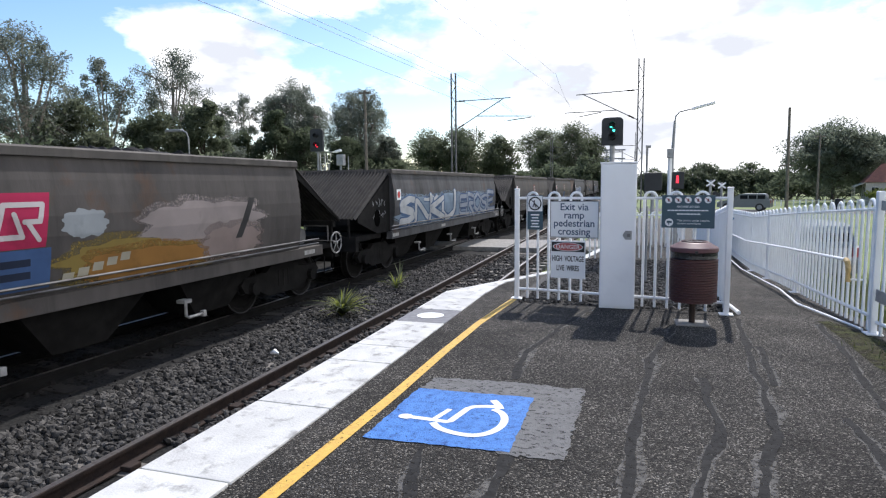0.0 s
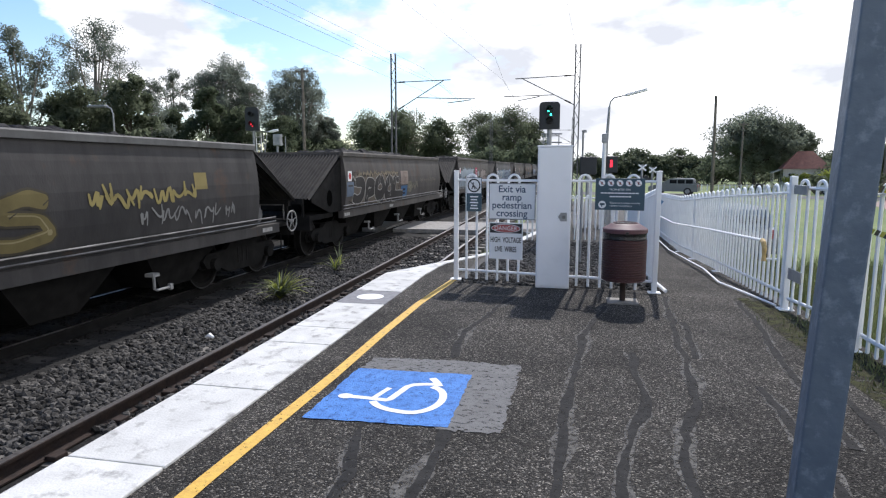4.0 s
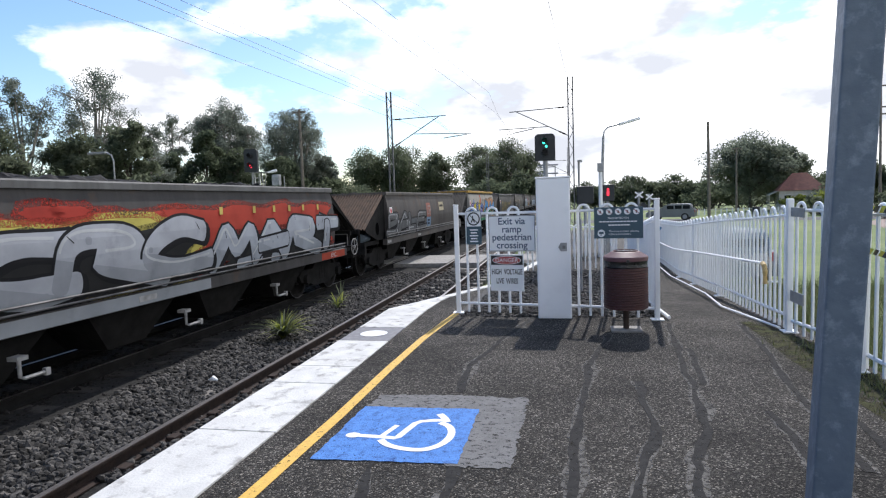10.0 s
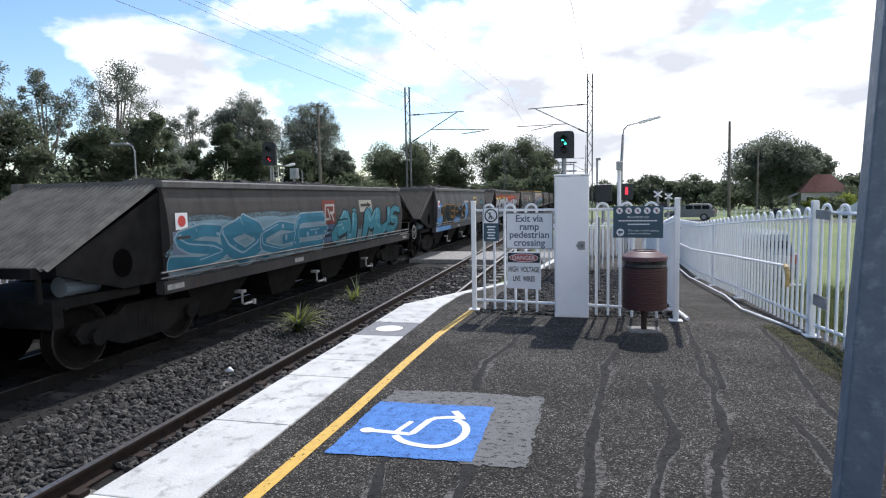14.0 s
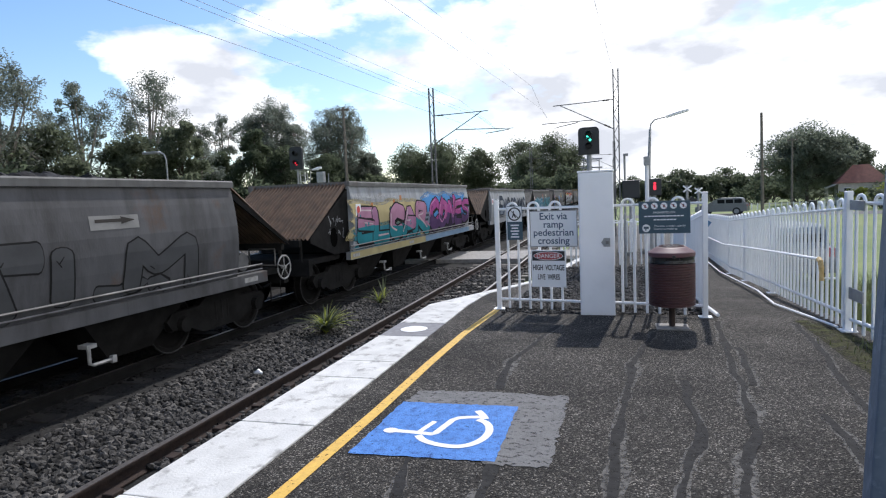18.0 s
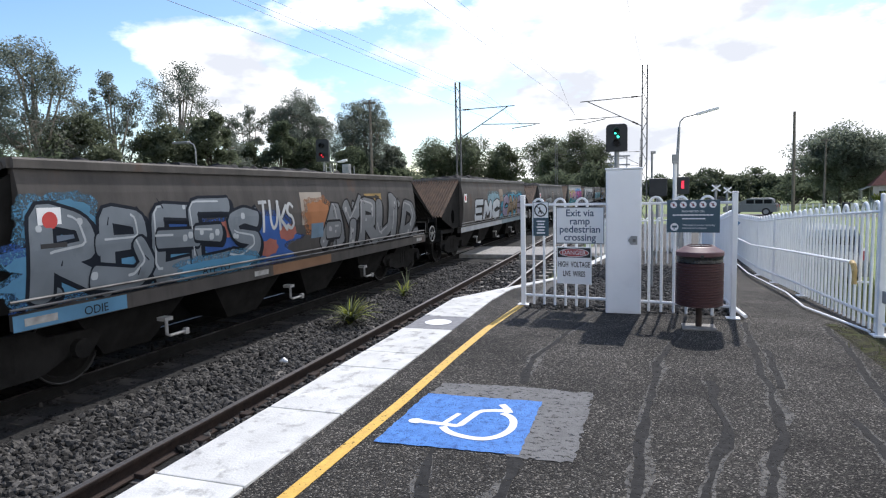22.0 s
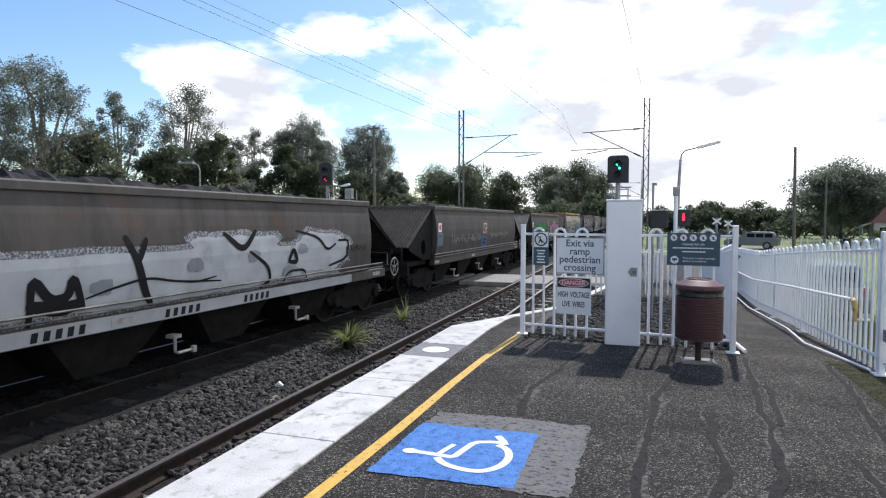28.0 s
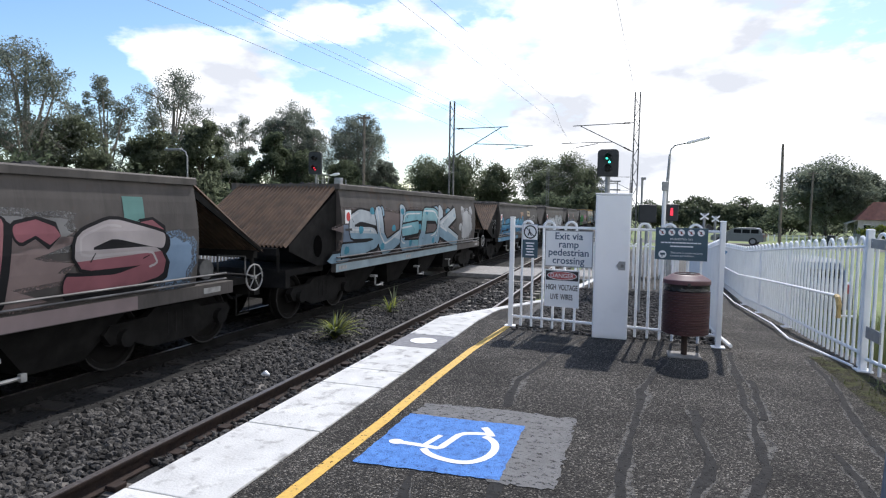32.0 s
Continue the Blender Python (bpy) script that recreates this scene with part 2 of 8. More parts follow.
M["bag"] = mat("black bin liner", (0.01, 0.01, 0.011), (0.02, 0.02, 0.02), 10, 0.25, bump=0.5, bump_scale=40)
M["rail"] = mat("rusty rail", (0.05, 0.034, 0.027), (0.032, 0.024, 0.021), 14, 0.85, bump=0.3, spec=0.25)
M["rail_top"] = mat("polished railhead", (0.32, 0.30, 0.28), (0.22, 0.20, 0.19), 30, 0.35, metal=0.8)
M["sleeper"] = mat("weathered sleeper", (0.21, 0.19, 0.165), (0.13, 0.12, 0.105), 8, 0.9, bump=0.5, vary=0.18)
# far track's darker sleeper: coal dust, with the train's shade put into the colour
M["dust_shade_sleeper"] = mat("coal dusted sleeper in train shade", (0.060, 0.055, 0.050), (0.034, 0.031, 0.029), 8, 0.95, bump=0.5, vary=0.3, spec=0.15)
M["ballast"] = mat("ballast bed", (0.035, 0.034, 0.032), (0.016, 0.016, 0.016), 28, 0.95, bump=1.0, bump_scale=30, spec=0.15)
M["stone"] = mat("ballast stone", (0.082, 0.077, 0.071), (0.040, 0.038, 0.035), 20, 0.9, bump=0.3, spec=0.3, island=0.8)
# darker stone copy, coloured for coal dust and the shade the train casts
M["dust_shade_stone"] = mat("coal dusted stone in train shade", (0.028, 0.026, 0.025), (0.016, 0.015, 0.015), 20, 0.95, bump=0.3, spec=0.15, island=0.5)
M["gravel"] = mat("path gravel", (0.085, 0.080, 0.072), (0.04, 0.038, 0.035), 60, 0.95, bump=0.8, bump_scale=60)
M["grass"] = mat("mown grass", (0.12, 0.165, 0.042), (0.18, 0.215, 0.065), 3, 0.9, bump=0.8, bump_scale=25, stain=(0.08, 0.13, 0.03), stain_scale=0.12, stain_at=(0.45, 0.65))
M["blade"] = mat("grass blades", (0.12, 0.16, 0.045), (0.22, 0.21, 0.09), 1.5, 0.7)
M["dirt_road"] = mat("pinkish gravel road", (0.34, 0.26, 0.22), (0.26, 0.20, 0.17), 2, 0.95, bump=0.3)
M["asphalt_road"] = mat("road asphalt", (0.07, 0.07, 0.07), (0.05, 0.05, 0.05), 4, 0.85, bump=0.3)
M["coal"] = mat("coal", (0.012, 0.012, 0.013), (0.03, 0.03, 0.032), 12, 0.85, bump=1.0, bump_scale=22, spec=0.2)
# underframe and wheels: grime, darkened further to hold the shade below the wagons
M["under"] = mat("grimy shaded underframe", (0.0175, 0.017, 0.0165), (0.010, 0.0098, 0.0096), 5, 0.95, bump=0.3, spec=0.12)
M["tyre_steel"] = mat("worn tyre steel", (0.045, 0.044, 0.043), (0.022, 0.021, 0.021), 8, 0.6, metal=0.3)
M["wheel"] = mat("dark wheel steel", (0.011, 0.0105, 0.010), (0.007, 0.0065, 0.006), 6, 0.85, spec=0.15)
M["pipe"] = mat("worn grey pipe", (0.20, 0.195, 0.19), (0.07, 0.068, 0.065), 3, 0.5, metal=0.4)
M["hole"] = mat("unlit opening", (0.004, 0.004, 0.004), (0.005, 0.005, 0.005), 3, 0.95, spec=0.0)
M["lever"] = mat("white lever paint", (0.33, 0.33, 0.32), (0.20, 0.197, 0.19), 10, 0.6)
M["rust_sheet"] = mat("rusted corrugated sheet", (0.135, 0.088, 0.06), (0.085, 0.06, 0.045), 5, 0.7, bump=0.2, stain=(0.05, 0.042, 0.036), stain_scale=1.2, spec=0.2)
M["dark_sheet"] = mat("sooty slope sheet", (0.052, 0.048, 0.044), (0.034, 0.032, 0.03), 5, 0.7, bump=0.2, stain=(0.05, 0.045, 0.04), spec=0.2)
M["grey_sheet"] = mat("grey slope sheet", (0.16, 0.155, 0.14), (0.10, 0.095, 0.088), 5, 0.8, bump=0.2, spec=0.2)
M["sign_white"] = mat("white sign", (0.84, 0.85, 0.86), (0.78, 0.79, 0.80), 3, 0.5)
M["sign_slate"] = mat("slate sign", (0.042, 0.085, 0.115), (0.038, 0.078, 0.105), 3, 0.5)
M["sign_blue"] = mat("dark blue lettering", (0.05, 0.09, 0.15), (0.045, 0.08, 0.14), 3, 0.6)
M["sign_black"] = mat("black lettering", (0.02, 0.02, 0.022), (0.02, 0.02, 0.022), 3, 0.6)
M["sign_red"] = mat("faded red", (0.42, 0.09, 0.09), (0.36, 0.07, 0.07), 6, 0.6)
M["signal_black"] = mat("signal black", (0.02, 0.024, 0.028), (0.014, 0.017, 0.02), 5, 0.55)
M["green_light"] = mat("green aspect", (0.05, 0.95, 0.65), (0.05, 0.95, 0.65), 3, 0.4, glow=2.5)
M["red_light"] = mat("red aspect", (0.9, 0.03, 0.06), (0.9, 0.03, 0.06), 3, 0.4, glow=1.0)
M["galv"] = mat("galvanised steel", (0.34, 0.35, 0.36), (0.25, 0.26, 0.27), 8, 0.5, metal=0.5)
M["mast"] = mat("mast steel", (0.17, 0.17, 0.17), (0.11, 0.11, 0.11), 5, 0.7, metal=0.3)
M["timber"] = mat("weathered pole timber", (0.19, 0.165, 0.14), (0.12, 0.105, 0.09), 6, 0.9, bump=0.4)
M["wire"] = mat("dark wire", (0.05, 0.05, 0.055), (0.05, 0.05, 0.055), 3, 0.6)
M["bark"] = mat("pale gum bark", (0.30, 0.27, 0.23), (0.17, 0.15, 0.13), 4, 0.9, bump=0.3)
M["bark_dark"] = mat("dark bark", (0.09, 0.075, 0.06), (0.05, 0.043, 0.035), 5, 0.9, bump=0.4)
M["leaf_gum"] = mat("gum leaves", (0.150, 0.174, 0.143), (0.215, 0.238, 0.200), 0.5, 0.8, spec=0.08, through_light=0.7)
M["leaf_fig"] = mat("fig leaves", (0.14, 0.165, 0.125), (0.21, 0.235, 0.18), 0.5, 0.8, spec=0.08, through_light=0.7)
M["leaf_dark"] = mat("dark leaves", (0.070, 0.089, 0.058), (0.123, 0.147, 0.092), 0.5, 0.8, spec=0.08, through_light=0.7)
M["leaf_mid"] = mat("green leaves", (0.100, 0.121, 0.076), (0.165, 0.187, 0.126), 0.5, 0.8, spec=0.08, through_light=0.7)
M["leaf_light"] = mat("fresh leaves", (0.22, 0.27, 0.05), (0.32, 0.34, 0.09), 2, 0.6, spec=0.25, through_light=0.5)
M["tape_y"] = mat("yellow tape", (0.80, 0.66, 0.05), (0.72, 0.58, 0.05), 8, 0.5)
M["orange"] = mat("yellow rail end", (0.64, 0.45, 0.19), (0.56, 0.38, 0.15), 8, 0.5)
M["roof_red"] = mat("red tile roof", (0.27, 0.115, 0.08), (0.21, 0.09, 0.065), 2, 0.8, bump=0.3)
M["house_wall"] = mat("cream weatherboard", (0.55, 0.52, 0.46), (0.46, 0.43, 0.38), 2, 0.7)
M["glass_dark"] = mat("dark window glass", (0.012, 0.014, 0.017), (0.012, 0.014, 0.017), 3, 0.2, spec=0.15)
M["car_silver"] = mat("silver grey car paint", (0.20, 0.21, 0.23), (0.18, 0.19, 0.21), 3, 0.3, metal=0.5)
M["car_white"] = mat("white car paint", (0.74, 0.75, 0.76), (0.7, 0.71, 0.72), 3, 0.3)
M["rubber"] = mat("tyre rubber", (0.015, 0.015, 0.015), (0.02, 0.02, 0.02), 10, 0.85)


# ---- mesh helpers ----
def mesh_of(bm, name, material):
    me = bpy.data.meshes.new(name)
    bm.normal_update()
    bm.to_mesh(me)
    bm.free()
    me.materials.append(material)
    return me


def part(name, bm, material, parent, label="", smooth=False):
    me = mesh_of(bm, name, material) if isinstance(bm, bmesh.types.BMesh) else bm
    if smooth:
        for f in me.polygons:
            f.use_smooth = True
    ob = new(name, me)
    ob.parent = parent
    return tagged(ob, label) if label else ob


def thing(name, label, category, group="", at=None, kind=""):
    ob = new(name)
    ob.empty_display_size = 0.2
    if at is not None:
        ob.matrix_basis = at
    return tagged(ob, label, category, group, kind)


def solo(name, bm, material, label, category="", group="", kind="", smooth=False):
    me = mesh_of(bm, name, material)
    if smooth:
        for f in me.polygons:
            f.use_smooth = True
    return tagged(new(name, me), label, category, group, kind)


def box(x0, x1, y0, y1, z0, z1, bevel=0.0, bm=None):
    own = bm is None
    bm = bm or bmesh.new()
    g = bmesh.ops.create_cube(bm, size=1.0)
    for v in g["verts"]:
        v.co = Vector(((x0 + x1) / 2 + v.co.x * (x1 - x0), (y0 + y1) / 2 + v.co.y * (y1 - y0), (z0 + z1) / 2 + v.co.z * (z1 - z0)))
    if bevel and own:
        bmesh.ops.bevel(bm, geom=bm.edges[:], offset=bevel, segments=2, affect="EDGES", profile=0.6)
    return bm


def tube(points, radius, seg=8, bm=None, closed=False, radii=None, caps=True):
    """A round bar along a line of points."""
    bm = bm or bmesh.new()
    pts = [Vector(p) for p in points]
    n = len(pts)
    rings = []
    for i, p in enumerate(pts):
        a = pts[(i - 1) % n] if (i > 0 or closed) else p
        b = pts[(i + 1) % n] if (i < n - 1 or closed) else p
        d = (b - a).normalized()
        side = d.cross(Vector((0, 0, 1)))
        if side.length < 0.05:
            side = d.cross(Vector((0, 1, 0)))
        side.normalize()
        up = side.cross(d)
        r = radii[i] if radii else radius
        rings.append([bm.verts.new(p + side * (r * math.cos(2 * math.pi * k / seg)) + up * (r * math.sin(2 * math.pi * k / seg))) for k in range(seg)])
    for i in range(n if closed else n - 1):
        a, b = rings[i], rings[(i + 1) % n]
        for k in range(seg):
            bm.faces.new((a[k], a[(k + 1) % seg], b[(k + 1) % seg], b[k]))
    if not closed and caps:
        bm.faces.new(rings[0])
        bm.faces.new(rings[-1][::-1])
    return bm


def prism(outline, axis, lo, hi, bm=None):
    """An outline of 2D points pushed along an axis: x takes (y, z), y takes (x, z), z takes (x, y)."""
    bm = bm or bmesh.new()

    def place(p, h):
        return {"x": (h, p[0], p[1]), "y": (p[0], h, p[1]), "z": (p[0], p[1], h)}[axis]

    a = [bm.verts.new(place(p, lo)) for p in outline]
    b = [bm.verts.new(place(p, hi)) for p in outline]
    n = len(a)
    faces = [bm.faces.new(a), bm.faces.new(b)] + [bm.faces.new((a[i], a[(i + 1) % n], b[(i + 1) % n], b[i])) for i in range(n)]
    bmesh.ops.recalc_face_normals(bm, faces=faces)
    return bm


def cylinder(x, y, z0, z1, r, seg=20, bm=None, r2=None):
    return tube([(x, y, z0), (x, y, z1)], r, seg, bm, radii=[r, r if r2 is None else r2])


def lathe(profile, seg=28, bm=None, centre=(0, 0, 0)):
    """A body turned about z from (radius, height) pairs."""
    bm = bm or bmesh.new()
    rings = [[bm.verts.new((centre[0] + r * math.cos(2 * math.pi * k / seg), centre[1] + r * math.sin(2 * math.pi * k / seg), centre[2] + z)) for k in range(seg)] for r, z in profile]
    for a, b in zip(rings, rings[1:]):
        for k in range(seg):
            bm.faces.new((a[k], a[(k + 1) % seg], b[(k + 1) % seg], b[k]))
    bm.faces.new(rings[0][::-1])
    bm.faces.new(rings[-1])
    return bm


def arc(cx, cz, r, a0, a1, n):
    return [(cx + r * math.cos(radians(a0 + (a1 - a0) * i / n)), cz + r * math.sin(radians(a0 + (a1 - a0) * i / n))) for i in range(n + 1)]


def words(text, size, align="CENTER", weight=0.0):
    """The built-in font's letters as a flat bmesh in x and z, facing -y."""
    c = bpy.data.curves.new("letters", "FONT")
    c.body, c.size, c.align_x, c.offset = text, size, align, weight
    ob = bpy.data.objects.new("letters", c)
    scene.collection.objects.link(ob)
    dg = bpy.context.evaluated_depsgraph_get()
    me = bpy.data.meshes.new_from_object(ob.evaluated_get(dg))
    bm = bmesh.new()
    bm.from_mesh(me)
    bpy.data.objects.remove(ob)
    bpy.data.meshes.remove(me)
    bpy.data.curves.remove(c)
    for v in bm.verts:
        v.co = Vector((v.co.x, 0, v.co.y))
    return bm


def moved(bm, x=0, y=0, z=0):
    for v in bm.verts:
        v.co += Vector((x, y, z))
    return bm


def ellipse(cx, cz, rx, rz, y, seg=28, bm=None):
    """A flat ellipse facing -y."""
    bm = bm or bmesh.new()
    bm.faces.new([bm.verts.new((cx + rx * math.cos(2 * math.pi * k / seg), y, cz + rz * math.sin(2 * math.pi * k / seg))) for k in range(seg)])
    return bm


def ring(cx, cz, r0, r1, y, seg=28, bm=None):
    bm = bm or bmesh.new()
    a = [bm.verts.new((cx + r0 * math.cos(2 * math.pi * k / seg), y, cz + r0 * math.sin(2 * math.pi * k / seg))) for k in range(seg)]
    b = [bm.verts.new((cx + r1 * math.cos(2 * math.pi * k / seg), y, cz + r1 * math.sin(2 * math.pi * k / seg))) for k in range(seg)]
    for k in range(seg):
        bm.faces.new((a[k], b[k], b[(k + 1) % seg], a[(k + 1) % seg]))
    return bm


def raw(name, verts, faces, material):
    me = bpy.data.meshes.new(name)
    me.from_pydata(verts, [], faces)
    me.update()
    me.materials.append(material)
    return me


# ---- ground, tracks and platform ----
RAIL_Z = -0.60
NEAR_X = -1.85
GROUND_Z = -0.86


def far_x(y):
    """Centre line of the far track, which draws a little nearer ahead."""
    return -5.35 + 0.66 * math.tanh((y - 8.0) / 22.0)


def sheet(name, material, x0, x1, y0, y1, nx, ny, height):
    verts = [(x0 + (x1 - x0) * i / nx, y0 + (y1 - y0) * j / ny, 0) for j in range(ny + 1) for i in range(nx + 1)]
    verts = [(x, y, height(x, y)) for x, y, _ in verts]
    faces = [(j * (nx + 1) + i, j * (nx + 1) + i + 1, (j + 1) * (nx + 1) + i + 1, (j + 1) * (nx + 1) + i) for j in range(ny) for i in range(nx)]
    return raw(name, verts, faces, material)


tagged(new("ground", sheet("ground", M["grass"], -1500, 1500, -600, 3000, 60, 72, lambda x, y: -1.0)), "wide mown grass field with dry and darker patches", "ground", kind="structure")


def bed_height(x, y):
    n = 0.03 * noise.noise((x * 1.7, y * 1.7, 0.0)) + 0.02 * noise.noise((x * 5, y * 5, 3.0))
    edge = min(1.0, max(0.0, (x + 8.6) / 1.2))
    return -1.02 + edge * (0.27 + n)


tagged(new("track_bed", sheet("track_bed", M["ballast"], -8.8, -0.98, -40, 44, 40, 420, bed_height)), "dark crushed stone ballast bed under both tracks", "ballast", kind="structure")
tagged(new("track_bed_far", sheet("track_bed_far", M["ballast"], -8.8, 0.5, 44, 420, 12, 60, lambda x, y: -0.74)), "dark ballast bed running on into the distance", "ballast", kind="structure")

RAIL_PROFILE = [(-0.065, -0.14), (0.065, -0.14), (0.065, -0.128), (0.010, -0.112), (0.010, -0.04), (0.035, -0.03), (0.035, -0.004), (0.028, 0.0), (-0.028, 0.0), (-0.035, -0.004), (-0.035, -0.03), (-0.010, -0.04), (-0.010, -0.112), (-0.065, -0.128)]


def rail_mesh(line, side):
    bm = bmesh.new()
    rings = []
    ys = [-40 + 4 * i for i in range(26)] + [70, 90, 120, 160, 220, 300, 420]
    for y in ys:
        rings.append([bm.verts.new((line(y) + side * 0.5685 + px, y, RAIL_Z + pz)) for px, pz in RAIL_PROFILE])
    n = len(RAIL_PROFILE)
    for a, b in zip(rings, rings[1:]):
        for k in range(n):
            f = bm.faces.new((a[k], a[(k + 1) % n], b[(k + 1) % n], b[k]))
            f.material_index = 1 if k == 7 else 0
    return bm


SLEEPER = mesh_of(box(-1.06, 1.06, -0.115, 0.115, -0.09, 0.045, 0.012), "sleeper", M["sleeper"])
CLIP = mesh_of(box(-0.05, 0.05, -0.06, 0.06, 0, 0.045, 0.012), "rail_clip", M["rail"])
for track_name, line, label in (("track_near", lambda y: NEAR_X, "rusty narrow gauge track with weathered sleepers"), ("track_far", far_x, "narrow gauge track under the coal train")):
    track = thing(track_name, label, "railway track", kind="structure")
    for side in (-1, 1):
        # far rails get the near-black underframe colour, standing in for the train's shade
        r = part("rail", rail_mesh(line, side), M["rail"] if track_name == "track_near" else M["under"], track)
        r.data.materials.append(M["rail_top"])
    rest = bmesh.new()
    rng = random.Random(5)
    for i in range(150):
        y = -6 + 0.66 * i
        z = RAIL_Z - 0.185 + rng.uniform(-0.008, 0.008)
        if y < 60:
            s = part("sleeper", SLEEPER, None, track)
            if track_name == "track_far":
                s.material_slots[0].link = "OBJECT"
                s.material_slots[0].material = M["dust_shade_sleeper"]
            s.matrix_basis = pose(line(y) + rng.uniform(-0.03, 0.03), y, z, 0, 0, rng.uniform(-1.2, 1.2))
            if y < 30 and track_name == "track_near":
                for side in (-1, 1):
                    for o in (-0.095, 0.095):
                        c = part("rail_clip", CLIP, None, track)
                        c.matrix_basis = pose(line(y) + side * 0.5685 + o, y, z + 0.045)
        else:
            box(line(y) - 1.06, line(y) + 1.06, y - 0.115, y + 0.115, z - 0.09, z + 0.045, bm=rest)
    part("distant_sleepers", rest, M["sleeper"], track)["kind"] = "stuff"

# platform
EDGE = -1.0


def edge_line(y):
    """The platform's edge turns away from the track past the end of the coping."""
    if y < 8.7:
        return EDGE
    return EDGE + (y - 8.7) * 0.36 if y < 11.6 else 0.04 + (y - 11.6) * 0.10


def deck_z(x, y):
    """Height of the deck; past the fence the exit ramp falls away on the far side from the track."""
    flat = 0.0 if y < 8.6 else -0.03 * (y - 8.6) if y < 24 else -0.46
    if x < 2.5 or y < 8.0:
        return flat
    for y0, y1, z0, z1 in ((8.0, 11.0, 0.0, -0.24), (11.0, 15.5, -0.24, -0.54), (15.5, 30.0, -0.54, -0.66)):
        if y <= y1:
            return z0 + (z1 - z0) * (y - y0) / (y1 - y0) - 0.006
    return -0.66


ys = [-14 + 0.5 * i for i in range(46)] + [8.7 + 0.4 * i for i in range(30)]
bm = bmesh.new()
rows = []
for y in ys:
    left = edge_line(y) + (0.53 if y <= 8.71 else 0.12)
    right = 3.75 if y < 8.7 else 3.75 + 0.04 * (y - 8.7)
    rows.append([bm.verts.new((left + (right - left) * i / 12, y, (deck_z(left + (right - left) * i / 12, y) + (0.001 * noise.noise((left + (3.75 - left) * i / 12, y * 0.8, 0)) if y < 8.5 else 0)))) for i in range(13)])
for a, b in zip(rows, rows[1:]):
    for i in range(12):
        bm.faces.new((a[i], a[i + 1], b[i + 1], b[i]))
platform = thing("platform", "station platform of worn dark asphalt with sealed cracks", "platform", kind="structure")
part("asphalt_surface", bm, M["asphalt"], platform)
bm = bmesh.new()
last = None
for y in [-14 + 2 * i for i in range(11)] + [8.7, 9.5, 10.5, 11.6, 14, 17, 20]:
    x = edge_line(y) + 0.03
    cur = (bm.verts.new((x, y, deck_z(0, y) - 0.05)), bm.verts.new((x, y, -1.05)))
    if last:
        bm.faces.new((last[0], last[1], cur[1], cur[0]))
    last = cur
part("face_wall", bm, M["wall"], platform)

# coping slabs
rng = random.Random(2)
joints = [-14 + 1.02 * i for i in range(20)]
joints = [j for j in joints if j < 5.4] + [5.88, 6.86]
for a, b in zip(joints, joints[1:]):
    o = part("coping_slab", box(EDGE, -0.455, a + 0.006, b - 0.006, -0.14, 0.014 + rng.uniform(-0.003, 0.003), 0.008), M["coping"], platform)
part("grey_slab", box(EDGE, -0.455, 6.866, 7.50, -0.14, 0.010, 0.008), M["grey_slab"], platform, "grey slab with a white painted disc")
bm = bmesh.new()
bm.faces.new([bm.verts.new((-0.715 + 0.15 * math.cos(k * math.pi / 16), 7.175 + 0.15 * math.sin(k * math.pi / 16), 0.0145)) for k in range(32)])
part("white_disc", bm, M["white_paint"], platform)
part("coping_slab", box(EDGE, -0.455, 7.506, 8.70, -0.14, 0.013, 0.008), M["coping"], platform)
bm = bmesh.new()
rows = []
for i in range(30):
    y = 8.706 + 0.4 * i
    x, z, w = edge_line(y), deck_z(0, y), max(0.16, 0.55 - 0.35 * (y - 8.7))
    rows.append((bm.verts.new((x, y, z - 0.1)), bm.verts.new((x, y, z + 0.012)), bm.verts.new((x + w, y, z + 0.012)), bm.verts.new((x + w, y, z - 0.1))))
for a, b in zip(rows, rows[1:]):
    for i in range(3):
        bm.faces.new((a[i], a[i + 1], b[i + 1], b[i]))
part("edge_strip", bm, M["coping"], platform)


def ribbon(points, widths, z, name, material, parent, label="", jag=0.0, seed=0):
    """A flat band painted or poured on the deck."""
    r = random.Random(seed)
    bm = bmesh.new()
    rows = []
    n = len(points)
    for i, (x, y) in enumerate(points):
        a, b = points[max(0, i - 1)], points[min(n - 1, i + 1)]
        d = Vector((b[0] - a[0], b[1] - a[1])).normalized()
        nrm = Vector((-d.y, d.x))
        w = widths[i] if isinstance(widths, (list, tuple)) else widths
        rows.append((bm.verts.new((x + nrm.x * (w / 2 + r.uniform(-jag, jag)), y + nrm.y * w / 2, z)), bm.verts.new((x - nrm.x * (w / 2 + r.uniform(-jag, jag)), y - nrm.y * w / 2, z))))
    for a, b in zip(rows, rows[1:]):
        bm.faces.new((a[0], a[1], b[1], b[0]))
    return part(name, bm, material, parent, label)


# painted access square, its worn grey surround and the wheelchair figure
def flat(points, z, name, material, label=""):
    bm = bmesh.new()
    bm.faces.new([bm.verts.new((x, y, z)) for x, y in points])
    return part(name, bm, material, platform, label)


def ragged(points, step, jag, seed):
    """An outline whose edges wander a little, like brushed paint."""
    r = random.Random(seed)
    out = []
    for (x0, y0), (x1, y1) in zip(points, points[1:] + points[:1]):
        n = max(1, int(math.hypot(x1 - x0, y1 - y0) / step))
        out += [(x0 + (x1 - x0) * i / n + (r.uniform(-jag, jag) if i else 0), y0 + (y1 - y0) * i / n + (r.uniform(-jag, jag) if i else 0)) for i in range(n)]
    return out


